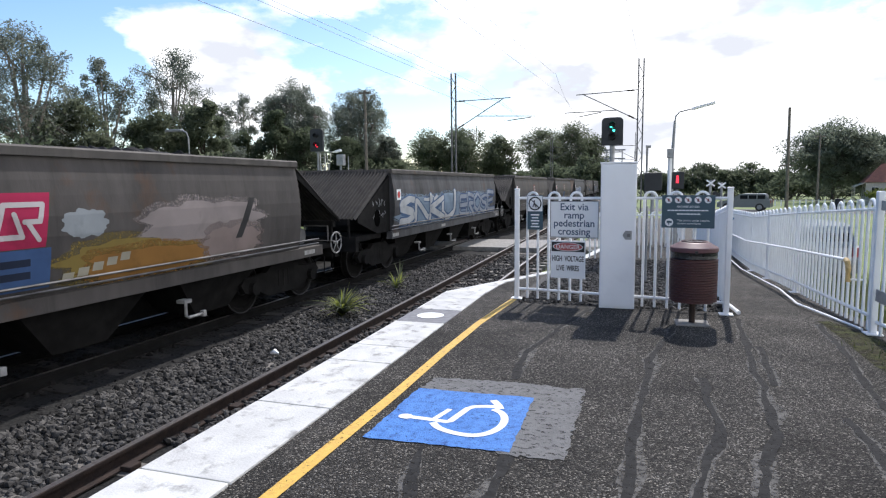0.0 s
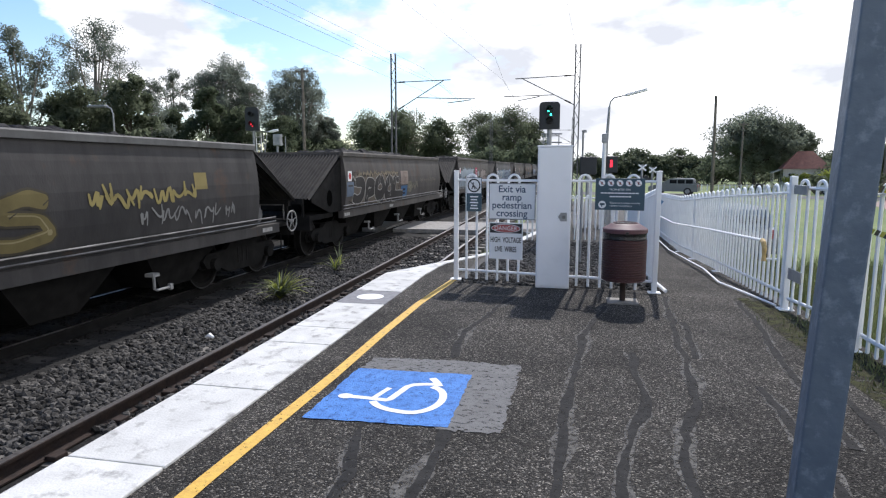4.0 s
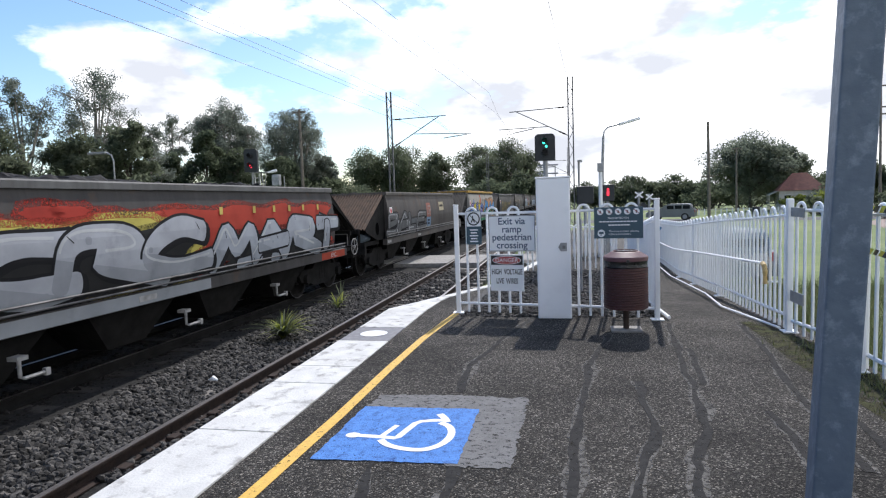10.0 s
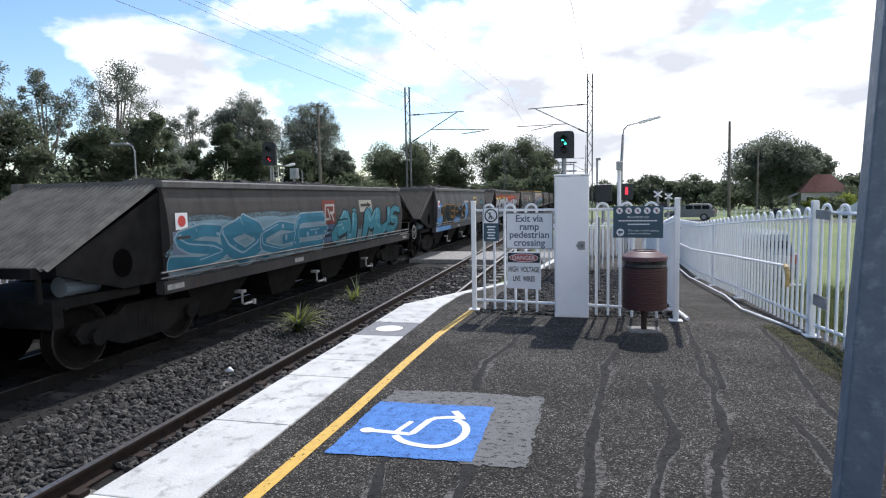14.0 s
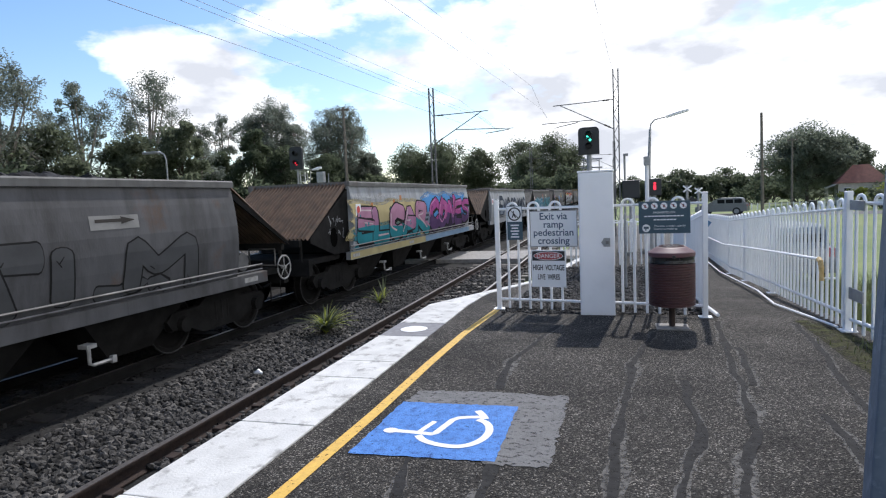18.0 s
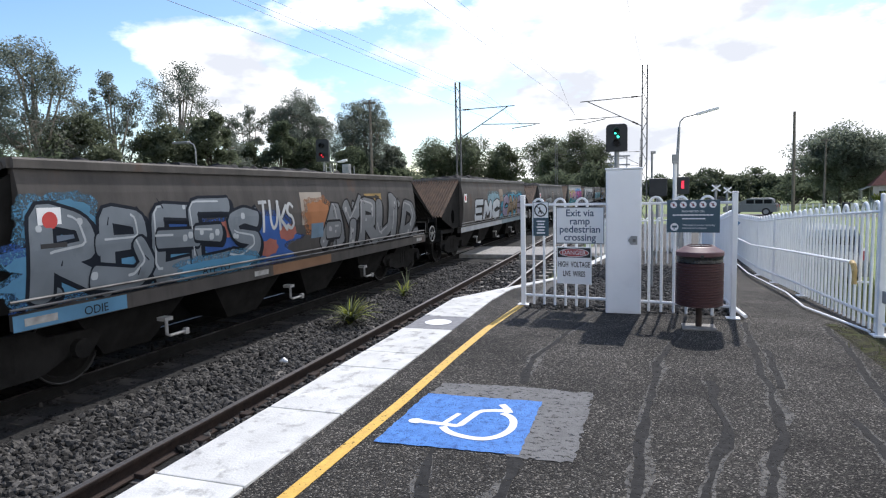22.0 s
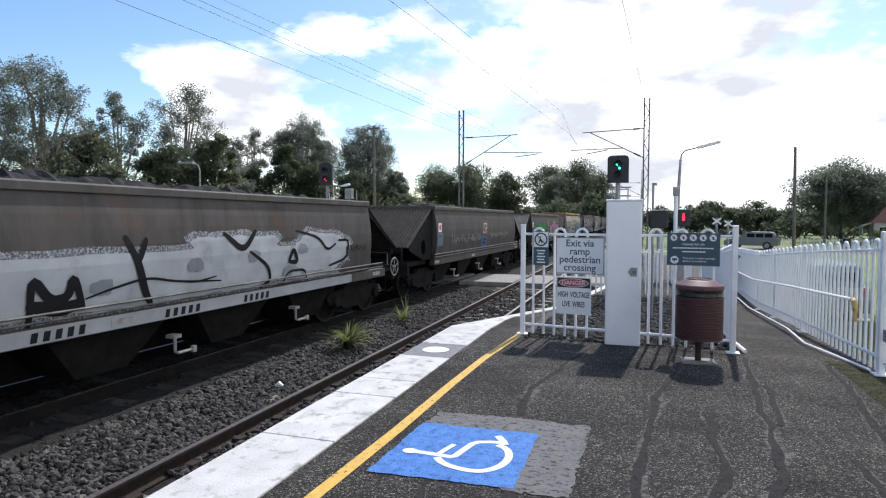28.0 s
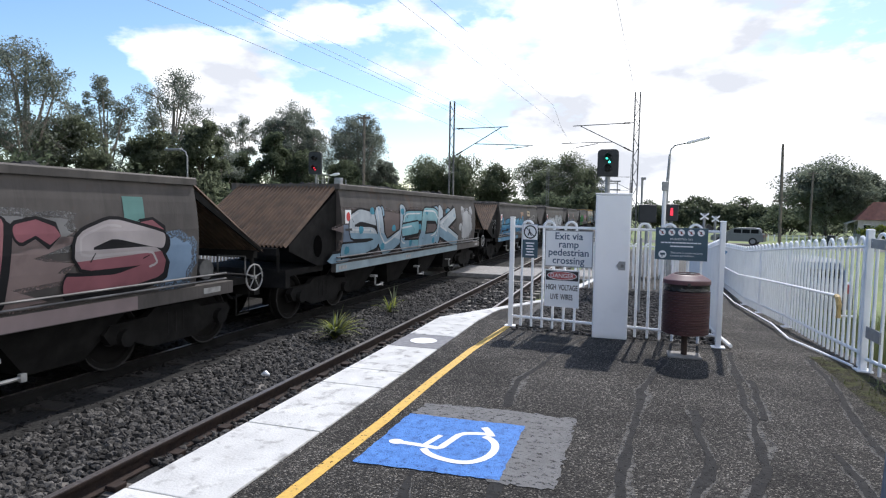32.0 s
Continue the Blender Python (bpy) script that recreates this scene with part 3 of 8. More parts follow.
flat(ragged([(0.72, 4.035), (1.07, 4.05), (1.095, 5.19), (0.53, 5.22), (0.0, 5.17), (-0.03, 4.88), (0.72, 4.88)], 0.035, 0.02, 3), 0.0040, "grey_surround", M["grey_paint"], "worn grey paint round the access square")
flat(ragged([(-0.069, 4.028), (0.779, 4.064), (0.777, 4.933), (-0.040, 4.908)], 0.04, 0.006, 4), 0.0056, "access_square", M["blue_paint"], "blue painted access square")


def chair_stroke(points, w, name="wheelchair_figure", z=0.0072):
    bm = bmesh.new()
    rows = []
    for i, (x, y) in enumerate(points):
        a, b = points[max(0, i - 1)], points[min(len(points) - 1, i + 1)]
        d = Vector((b[0] - a[0], b[1] - a[1])).normalized()
        rows.append((bm.verts.new((x - d.y * w / 2, y + d.x * w / 2, z)), bm.verts.new((x + d.y * w / 2, y - d.x * w / 2, z))))
    for a, b in zip(rows, rows[1:]):
        bm.faces.new((a[0], a[1], b[1], b[0]))
    part(name, bm, M["white_paint"], platform)


chair_stroke([(0.07, 4.385), (0.20, 4.382), (0.335, 4.372), (0.35, 4.39), (0.40, 4.62), (0.43, 4.66), (0.50, 4.685), (0.585, 4.70)], 0.046)
chair_stroke([(0.245, 4.39), (0.268, 4.48), (0.293, 4.575)], 0.036, z=0.0076)
chair_stroke([(0.605, 4.665), (0.575, 4.73), (0.525, 4.805)], 0.050, z=0.0080)
WHEEL_ARC = [(0.255, 4.335), (0.31, 4.265), (0.41, 4.222), (0.53, 4.208), (0.61, 4.26), (0.658, 4.35), (0.673, 4.45), (0.655, 4.55), (0.615, 4.615), (0.56, 4.648)]
for _ in range(2):
    WHEEL_ARC = [WHEEL_ARC[0]] + [(a[0] * u + b[0] * (1 - u), a[1] * u + b[1] * (1 - u)) for a, b in zip(WHEEL_ARC, WHEEL_ARC[1:]) for u in (0.75, 0.25)] + [WHEEL_ARC[-1]]
chair_stroke(WHEEL_ARC, 0.048, z=0.0084)
flat([(0.062 + 0.048 * math.cos(k * math.pi / 9), 4.383 + 0.040 * math.sin(k * math.pi / 9)) for k in range(18)], 0.0088, "wheelchair_figure", M["white_paint"])

# sealed cracks with pale worn margins
CRACKS = (
    ((0.95, 8.0), (0.83, 7.59), (0.70, 6.89), (0.54, 6.01), (0.57, 5.32), (0.60, 5.28)),
    ((0.79, 4.55), (0.77, 4.08), (0.78, 3.64), (0.70, 2.6), (0.72, 1.5)),
    ((1.80, 7.3), (1.72, 6.94), (1.55, 6.04), (1.49, 5.32), (1.42, 4.58), (1.40, 3.82), (1.3, 2.6), (1.34, 1.0)),
    ((1.91, 5.69), (1.90, 5.1), (1.87, 4.47), (1.73, 4.03), (1.69, 3.85), (1.6, 2.9)),
    ((2.47, 7.88), (2.37, 6.61), (2.29, 5.94), (2.28, 5.54), (2.20, 4.72), (2.05, 4.25), (2.0, 3.94), (1.95, 2.8)),
    ((2.47, 6.75), (2.43, 6.05), (2.34, 5.60)),
    ((3.21, 7.81), (3.11, 6.63), (2.96, 5.61), (2.95, 5.2), (2.85, 4.2)),
    ((2.65, 5.1), (2.66, 4.7), (2.65, 4.49), (2.6, 3.6)),
    ((0.30, 4.04), (0.35, 3.75), (0.41, 3.48), (0.4, 2.4)),
    ((3.12, 5.16), (3.10, 4.48), (3.04, 3.93), (2.9, 3.0)),
)
for ci, pts in enumerate(CRACKS):
    r = random.Random(40 + ci)
    line, wid = [], []
    for (x0, y0), (x1, y1) in zip(pts, pts[1:]):
        n = max(2, int(math.hypot(x1 - x0, y1 - y0) / 0.035))
        for i in range(n):
            u = i / n
            y = y0 + (y1 - y0) * u
            line.append((x0 + (x1 - x0) * u + 0.035 * noise.noise((y * 2.2, ci * 3.0, 0)) + 0.012 * noise.noise((y * 9, ci * 3.0, 5)), y))
            wid.append(0.052 + 0.045 * noise.noise((y * 2.1, ci * 5.0, 2)) + 0.015 * noise.noise((y * 8, ci, 4)))
    ribbon([(x + 0.05 * noise.noise((y * 1.3, ci, 9)), y) for x, y in line], [max(0.004, w * (1.5 + 2.4 * noise.noise((y * 1.6, ci * 2.0, 7))) + 0.02 * noise.noise((y * 7, ci, 3))) for (x, y), w in zip(line, wid)], 0.0016 + 0.0001 * ci, "crack_margin", M["crack_edge"], platform, jag=0.003, seed=ci)
    ribbon(line, wid, 0.0029 + 0.0001 * ci, "crack_sealant", M["tar"], platform, jag=0.002, seed=50 + ci)

ribbon([(-0.28 + 0.0, -10), (-0.24, 0), (-0.205, 3.3), (-0.16, 4.7), (-0.15, 5.9), (-0.12, 7.0), (-0.06, 7.8), (-0.01, 8.42)], 0.082, 0.0046, "yellow_line", M["yellow_line"], platform, "worn yellow safety line")

# dirt and moss gathered along the fence foot
M["moss"] = worn(mat("dirt and moss", (0.040, 0.036, 0.024), (0.055, 0.060, 0.024), 7, 0.95, bump=0.8, bump_scale=60, stain=(0.075, 0.066, 0.05), stain_scale=5, spec=0.1), 9, 0.48, 0.62, detail=9.0)
ribbon([(3.46, 3.0), (3.45, 4.5), (3.46, 5.6), (3.44, 6.4), (3.40, 7.2), (3.30, 8.0)], [0.30, 0.36, 0.42, 0.44, 0.36, 0.12], 0.0024, "moss_strip", M["moss"], platform, "dirt and moss along the fence foot", jag=0.03, seed=77)

# opposite platform behind the train
far_platform = thing("far_platform", "opposite platform of dark asphalt with white coping", "platform", kind="structure")
part("asphalt_surface", box(-10.9, -7.62, -16, 18.5, -1.05, -0.01), M["asphalt"], far_platform)
for i in range(34):
    part("coping_slab", box(-7.6, -7.05, -15.9 + 1.02 * i, -14.89 + 1.02 * i, -0.14, 0.012, 0.008), M["coping"], far_platform)
part("face_wall", box(-7.60, -7.10, -16, 18.5, -1.05, -0.142), M["wall"], far_platform)
part("yellow_line", box(-7.82, -7.74, -16, 18.5, -0.009, -0.005), M["yellow_paint"], far_platform)

# loose gravel beyond the platform fence
bm = bmesh.new()
rows = [[bm.verts.new((x, y, deck_z(0, y) + 0.006)) for x in (max(0.02, edge_line(y) + 0.2), 0.9, 1.7, 2.46)] for y in (8.52, 9.2, 10.0, 11.0, 12.0, 13.0, 14.2)]
for a, b in zip(rows, rows[1:]):
    for i in range(3):
        bm.faces.new((a[i], a[i + 1], b[i + 1], b[i]))
part("gravel_patch", bm, M["gravel"], platform, "loose grey gravel behind the fence")


# ---- coal train ----
PITCH = 13.83
HALF = 5.0
SIDE_X = 1.16
REAR = 4.84
PROFILE = ((0.97, 0.0), (1.15, 0.034), (1.35, 0.06), (1.55, 0.072), (1.75, 0.068), (1.95, 0.048), (2.1, 0.026), (2.34, -0.022))


def bulge(z):
    """How far the rounded side stands out at a height."""
    for (z0, b0), (z1, b1) in zip(PROFILE, PROFILE[1:]):
        if z <= z1:
            return b0 + (b1 - b0) * max(0.0, z - z0) / (z1 - z0)
    return PROFILE[-1][1]


def hug(bm):
    """Lays flat paint on the rounded side."""
    for z, _ in PROFILE[1:-1]:
        bmesh.ops.bisect_plane(bm, geom=bm.verts[:] + bm.edges[:] + bm.faces[:], plane_co=(0, 0, z), plane_no=(0, 0, 1))
    for v in bm.verts:
        v.co.x += bulge(v.co.z)
    return bm


def run(t):
    """How far the train has gone at t seconds."""
    return 5.135 + 6.9506 * t + 0.03707 * t * t


RIB = 0.055
UNDER = {}


def corrugated(y0, z0, y1, z1, w, n=27):
    """A corrugated sheet across the wagon, sloping from its top edge to its foot."""
    bm = bmesh.new()
    d = Vector((0, y1 - y0, z1 - z0)).normalized()
    nrm = Vector((0, d.z, -d.y)) * (1 if y1 < y0 else -1)
    rows = []
    for i in range(n * 4 + 1):
        x = -w + 2 * w * i / (n * 4)
        o = nrm * (0.024 * (1 if i % 4 in (1, 2) else -1))
        rows.append((bm.verts.new(Vector((x, y0, z0)) + o), bm.verts.new(Vector((x, y1, z1)) + o)))
    for a, b in zip(rows, rows[1:]):
        bm.faces.new((a[0], b[0], b[1], a[1]))
    return bm


def spoked_wheel(cx, cy, cz, r):
    bm = tube([(cx, cy + r * math.cos(a * math.pi / 12), cz + r * math.sin(a * math.pi / 12)) for a in range(24)], 0.014, 6, closed=True)
    for k in range(5):
        a = 2 * math.pi * k / 5 + 0.3
        tube([(cx, cy, cz), (cx, cy + r * math.cos(a), cz + r * math.sin(a))], 0.010, 5, bm)
    tube([(cx - 0.05, cy, cz), (cx + 0.03, cy, cz)], 0.03, 8, bm)
    return bm


def rail_wheel(x, y):
    bm = bmesh.new()
    prof = [(0.0, -0.05), (0.08, -0.06), (0.09, -0.03), (0.33, -0.02), (0.35, -0.06), (0.42, -0.065), (0.425, 0.045), (0.45, 0.055), (0.45, 0.075), (0.36, 0.075), (0.34, 0.02), (0.0, 0.03)]
    lathe([(max(r, 0.002), z) for r, z in prof], 26, bm)
    s = 1 if x > 0 else -1
    for v in bm.verts:
        v.co = Vector((x - s * v.co.z, y + v.co.x, 0.42 + v.co.y))
    bmesh.ops.recalc_face_normals(bm, faces=bm.faces[:])
    return bm


def base_meshes():
    d = UNDER
    d["side"] = mesh_of(prism([(SIDE_X + 0.03 + b, z) for z, b in PROFILE] + [(SIDE_X - 0.06, 2.34), (SIDE_X - 0.06, 0.97)], "y", -REAR, HALF), "side", M["under"])
    d["far_side"] = mesh_of(box(-SIDE_X, -SIDE_X + 0.05, -REAR, HALF, 0.95, 2.29), "side", M["under"])
    d["rim"] = mesh_of(prism([(SIDE_X - 0.058, 2.33), (SIDE_X + 0.052, 2.33), (SIDE_X + 0.052, 2.41), (SIDE_X + 0.036, 2.43), (SIDE_X - 0.058, 2.43)], "y", -REAR - 0.02, HALF + 0.02), "rim", M["under"])
    d["far_rim"] = mesh_of(box(-SIDE_X - 0.05, -SIDE_X + 0.06, -HALF, HALF, 2.291, 2.43), "rim", M["under"])
    d["end_rim"] = mesh_of(box(-SIDE_X, SIDE_X, -0.05, 0.05, 2.33, 2.425), "end_rim", M["under"])
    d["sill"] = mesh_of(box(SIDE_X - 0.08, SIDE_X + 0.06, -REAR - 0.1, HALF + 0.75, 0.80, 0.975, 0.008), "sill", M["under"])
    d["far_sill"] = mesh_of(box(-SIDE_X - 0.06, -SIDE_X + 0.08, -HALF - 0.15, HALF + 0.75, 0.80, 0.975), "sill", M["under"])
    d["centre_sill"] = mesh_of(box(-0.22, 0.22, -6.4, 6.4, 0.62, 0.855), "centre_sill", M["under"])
    # dark plate added along the middle to black out the gap under the wagon
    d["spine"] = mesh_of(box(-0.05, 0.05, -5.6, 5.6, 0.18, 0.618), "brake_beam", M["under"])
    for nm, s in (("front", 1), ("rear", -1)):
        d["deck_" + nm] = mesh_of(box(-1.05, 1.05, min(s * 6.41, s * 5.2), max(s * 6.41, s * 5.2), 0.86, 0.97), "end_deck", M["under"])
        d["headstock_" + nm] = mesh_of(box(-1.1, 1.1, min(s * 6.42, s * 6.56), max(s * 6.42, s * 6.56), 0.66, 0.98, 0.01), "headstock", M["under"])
    for nm, s in (("front", 1), ("rear", -1)):
        edge = HALF if s > 0 else REAR
        y0, y1 = s * (edge + 0.02), s * (HALF + 1.62)
        d["slope_" + nm] = mesh_of(corrugated(y0, 2.38, y1, 1.36, SIDE_X - 0.02), "slope_sheet", M["dark_sheet"])
        d["gusset_" + nm] = mesh_of(prism([(s * (edge - 0.05), 2.3), (y1 - s * 0.12, 1.38), (y1 - s * 0.12, 1.28), (s * (HALF + 0.55), 0.98), (s * (edge - 0.05), 0.98)], "x", SIDE_X - 0.06, SIDE_X - 0.03), "end_plate", M["under"])
        bm = box(-1.0, 1.0, y1 - 0.08, y1 + 0.02, 1.24, 1.36)
        for x in (-0.95, 0.95):
            tube([(x, y1 - s * 0.05, 1.3), (x, y1 - s * 0.05, 0.95)], 0.035, 6, bm)
        d["slope_beam_" + nm] = mesh_of(bm, "slope_beam", M["under"])
        bm = box(-0.07, 0.07, min(s * 6.5, s * 6.93), max(s * 6.5, s * 6.93), 0.72, 0.86)
        box(-0.13, 0.13, min(s * 6.72, s * 6.92), max(s * 6.72, s * 6.92), 0.66, 0.92, bm=bm)
        tube([(0.35, s * 6.5, 0.8), (0.35, s * 6.75, 0.55), (0.30, s * 6.9, 0.5)], 0.025, 6, bm)
        d["coupler_" + nm] = mesh_of(bm, "coupler", M["under"])
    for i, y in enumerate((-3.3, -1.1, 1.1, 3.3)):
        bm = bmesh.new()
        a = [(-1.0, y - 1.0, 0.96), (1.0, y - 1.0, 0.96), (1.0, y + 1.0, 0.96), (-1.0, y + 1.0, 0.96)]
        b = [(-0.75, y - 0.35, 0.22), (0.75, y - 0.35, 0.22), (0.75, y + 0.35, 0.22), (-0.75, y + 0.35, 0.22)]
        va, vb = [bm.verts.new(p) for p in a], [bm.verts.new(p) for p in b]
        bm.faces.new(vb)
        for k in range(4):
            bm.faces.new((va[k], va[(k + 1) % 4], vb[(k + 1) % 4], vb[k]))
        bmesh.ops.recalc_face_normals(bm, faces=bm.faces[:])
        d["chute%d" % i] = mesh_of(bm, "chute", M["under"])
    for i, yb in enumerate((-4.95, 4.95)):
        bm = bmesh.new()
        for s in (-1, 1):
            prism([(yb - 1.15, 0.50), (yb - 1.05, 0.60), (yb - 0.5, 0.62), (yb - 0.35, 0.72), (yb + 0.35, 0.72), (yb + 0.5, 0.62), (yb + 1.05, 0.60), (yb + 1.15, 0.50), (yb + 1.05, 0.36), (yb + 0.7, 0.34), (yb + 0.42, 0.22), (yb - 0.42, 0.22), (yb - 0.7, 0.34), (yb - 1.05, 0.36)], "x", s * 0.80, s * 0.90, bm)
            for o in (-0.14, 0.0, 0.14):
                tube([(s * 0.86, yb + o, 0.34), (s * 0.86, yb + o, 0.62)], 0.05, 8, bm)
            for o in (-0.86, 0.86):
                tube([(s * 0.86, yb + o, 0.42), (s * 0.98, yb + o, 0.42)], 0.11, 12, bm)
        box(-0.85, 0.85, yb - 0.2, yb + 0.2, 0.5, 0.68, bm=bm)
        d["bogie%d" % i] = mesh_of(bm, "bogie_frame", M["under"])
        for j, o in enumerate((-0.86, 0.86)):
            bm = rail_wheel(0.62, yb + o)
            rail = rail_wheel(-0.62, yb + o)
            me = mesh_of(rail, "tmp", M["wheel"])
            bm.from_mesh(me)
            tube([(-0.6, yb + o, 0.42), (0.6, yb + o, 0.42)], 0.08, 10, bm)
            for r, t in ((0.412, 0.012), (0.10, 0.03)):
                ringm = tube([(0.688, yb + o + r * math.cos(a * math.pi / 14), 0.42 + r * math.sin(a * math.pi / 14)) for a in range(28)], t, 5, closed=True)
                for f in ringm.faces:
                    f.material_index = 0
                me = mesh_of(ringm, "tmp", M["wheel"])
                start = len(bm.faces)
                bm.from_mesh(me)
                bm.faces.ensure_lookup_table()
                for f in bm.faces[start:]:
                    f.material_index = 1
            for v in bm.verts:
                v.co -= Vector((0, yb + o, 0.42))
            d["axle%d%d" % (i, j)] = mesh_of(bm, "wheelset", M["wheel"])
            d["axle%d%d" % (i, j)].materials.append(M["tyre_steel"])
    d["pipe"] = mesh_of(tube([(SIDE_X + 0.10, -REAR - 0.2, 1.105), (SIDE_X + 0.10, HALF + 0.55, 1.105)], 0.015, 6), "brake_pipe", M["pipe"])
    d["pipe_low"] = mesh_of(tube([(SIDE_X + 0.095, -REAR - 0.2, 1.03), (SIDE_X + 0.095, HALF + 0.55, 1.03)], 0.014, 6), "brake_pipe", M["pipe"])
    d["hand_wheel"] = mesh_of(spoked_wheel(SIDE_X + 0.06, HALF + 1.26, 0.97, 0.20), "hand_wheel", M["lever"])
    bm = tube([(SIDE_X + 0.03, HALF + 1.26, 0.97), (SIDE_X - 0.35, HALF + 1.26, 0.97)], 0.025, 6)
    d["hand_wheel_shaft"] = mesh_of(bm, "hand_wheel_shaft", M["under"])
    bm = tube([(SIDE_X + 0.02, 0, 0.56), (SIDE_X + 0.02, 0, 0.36), (SIDE_X + 0.05, 0.02, 0.345), (SIDE_X + 0.05, 0.27, 0.345)], 0.021, 6)
    box(SIDE_X + 0.025, SIDE_X + 0.075, 0.26, 0.32, 0.305, 0.385, bm=bm)
    box(SIDE_X - 0.1, SIDE_X + 0.035, -0.03, 0.10, 0.53, 0.575, bm=bm)
    d["lever"] = mesh_of(bm, "door_lever", M["lever"])
    d["label"] = mesh_of(box(SIDE_X + 0.06, SIDE_X + 0.066, -0.17, 0.17, 0.85, 0.925), "label_plate", M["lever"])
    d["reflector"] = mesh_of(box(SIDE_X + 0.031, SIDE_X + 0.036, -0.125, 0.125, 1.765, 2.015), "marker_plate", M["sign_white"])
    bm = bmesh.new()
    bm.faces.new([bm.verts.new((SIDE_X + 0.039, 0.082 * math.cos(k * math.pi / 10), 1.89 + 0.085 * math.sin(k * math.pi / 10))) for k in range(20)])
    d["red_dot"] = mesh_of(bm, "red_disc", mat("marker red", (0.55, 0.06, 0.05), (0.5, 0.05, 0.05), 5, 0.6))
    d["data_panel"] = mesh_of(hug(box(SIDE_X + 0.031, SIDE_X + 0.034, -4.78, -4.33, 1.32, 1.68)), "number_panel", mat("slate blue panel", (0.11, 0.15, 0.21), (0.09, 0.12, 0.17), 8, 0.7))
    d["data_bar"] = mesh_of(box(SIDE_X + 0.106, SIDE_X + 0.111, -4.70, -4.42, 1.565, 1.61), "number_bar", M["sign_black"])
    # walkway rails and ladder on the leading end
    bm = bmesh.new()
    for x in (0.5, 1.02):
        tube([(x, HALF + 1.3, 0.95), (x, HALF + 1.3, 1.28)], 0.014, 5, bm)
    tube([(0.5, HALF + 1.3, 1.28), (1.02, HALF + 1.3, 1.28)], 0.014, 5, bm)
    d["hand_rail"] = mesh_of(bm, "hand_rail", M["pipe"])
    bm = tube([(SIDE_X, HALF + 0.9, 0.75), (SIDE_X, HALF + 0.9, 0.43), (SIDE_X, HALF + 1.2, 0.43), (SIDE_X, HALF + 1.2, 0.75)], 0.012, 5)
    d["step_iron"] = mesh_of(bm, "step_iron", M["under"])
    d["end_wall"] = mesh_of(box(-SIDE_X + 0.06, SIDE_X - 0.06, -0.03, 0.03, 0.96, 2.33), "end_wall", M["under"])
    d["rear_hole"] = mesh_of(lathe([(0.005, 0), (0.15, 0), (0.16, 0.004), (0.005, 0.006)], 18), "lightening_hole", M["hole"])
    for v in d["rear_hole"].vertices:
        v.co = Vector((SIDE_X - 0.029 + v.co.z, -HALF - 0.55 + v.co.x, 1.32 + v.co.y * 1.2))
    d["front_flange"] = mesh_of(prism([(HALF - 0.02, 2.33), (HALF + 1.58, 1.40), (HALF + 1.58, 1.33), (HALF - 0.02, 2.22)], "x", SIDE_X - 0.06, SIDE_X - 0.03), "canopy_flange", M["under"])
    bm = tube([(-0.62, HALF + 0.62, 1.13), (0.86, HALF + 0.62, 1.13)], 0.15, 14)
    d["air_tank"] = mesh_of(bm, "air_tank", mat("grey air tank", (0.13, 0.13, 0.13), (0.07, 0.07, 0.07), 6, 0.6))


base_meshes()


def coal_mesh(seed):
    r = random.Random(seed)
    o = r.uniform(0, 50)
    verts, faces = [], []
    nx, ny = 22, 130
    peak = r.uniform(0.05, 0.16)
    for j in range(ny + 1):
        for i in range(nx + 1):
            u, v = i / nx, j / ny
            x, y = -1.1 + 2.2 * u, -HALF + 2 * HALF * v
            e = min(1, 4 * min(u, 1 - u)) * min(1, 7 * min(v, 1 - v))
            z = 2.24 + e * (0.10 + peak + 0.10 * noise.noise((y * 0.5 + o, x * 0.6, 0)) + 0.06 * noise.noise((x * 3, y * 3 + o, 1)) + 0.08 * noise.noise((x * 7, y * 7 + o, 2)) + 0.06 * noise.noise((x * 15, y * 15 + o, 4)))
            verts.append((x, y, z))
    for j in range(ny):
        for i in range(nx):
            a = j * (nx + 1) + i
            faces.append((a, a + 1, a + nx + 2, a + nx + 1))
    return raw("coal", verts, faces, M["coal"])


COAL = [coal_mesh(s) for s in range(5)]


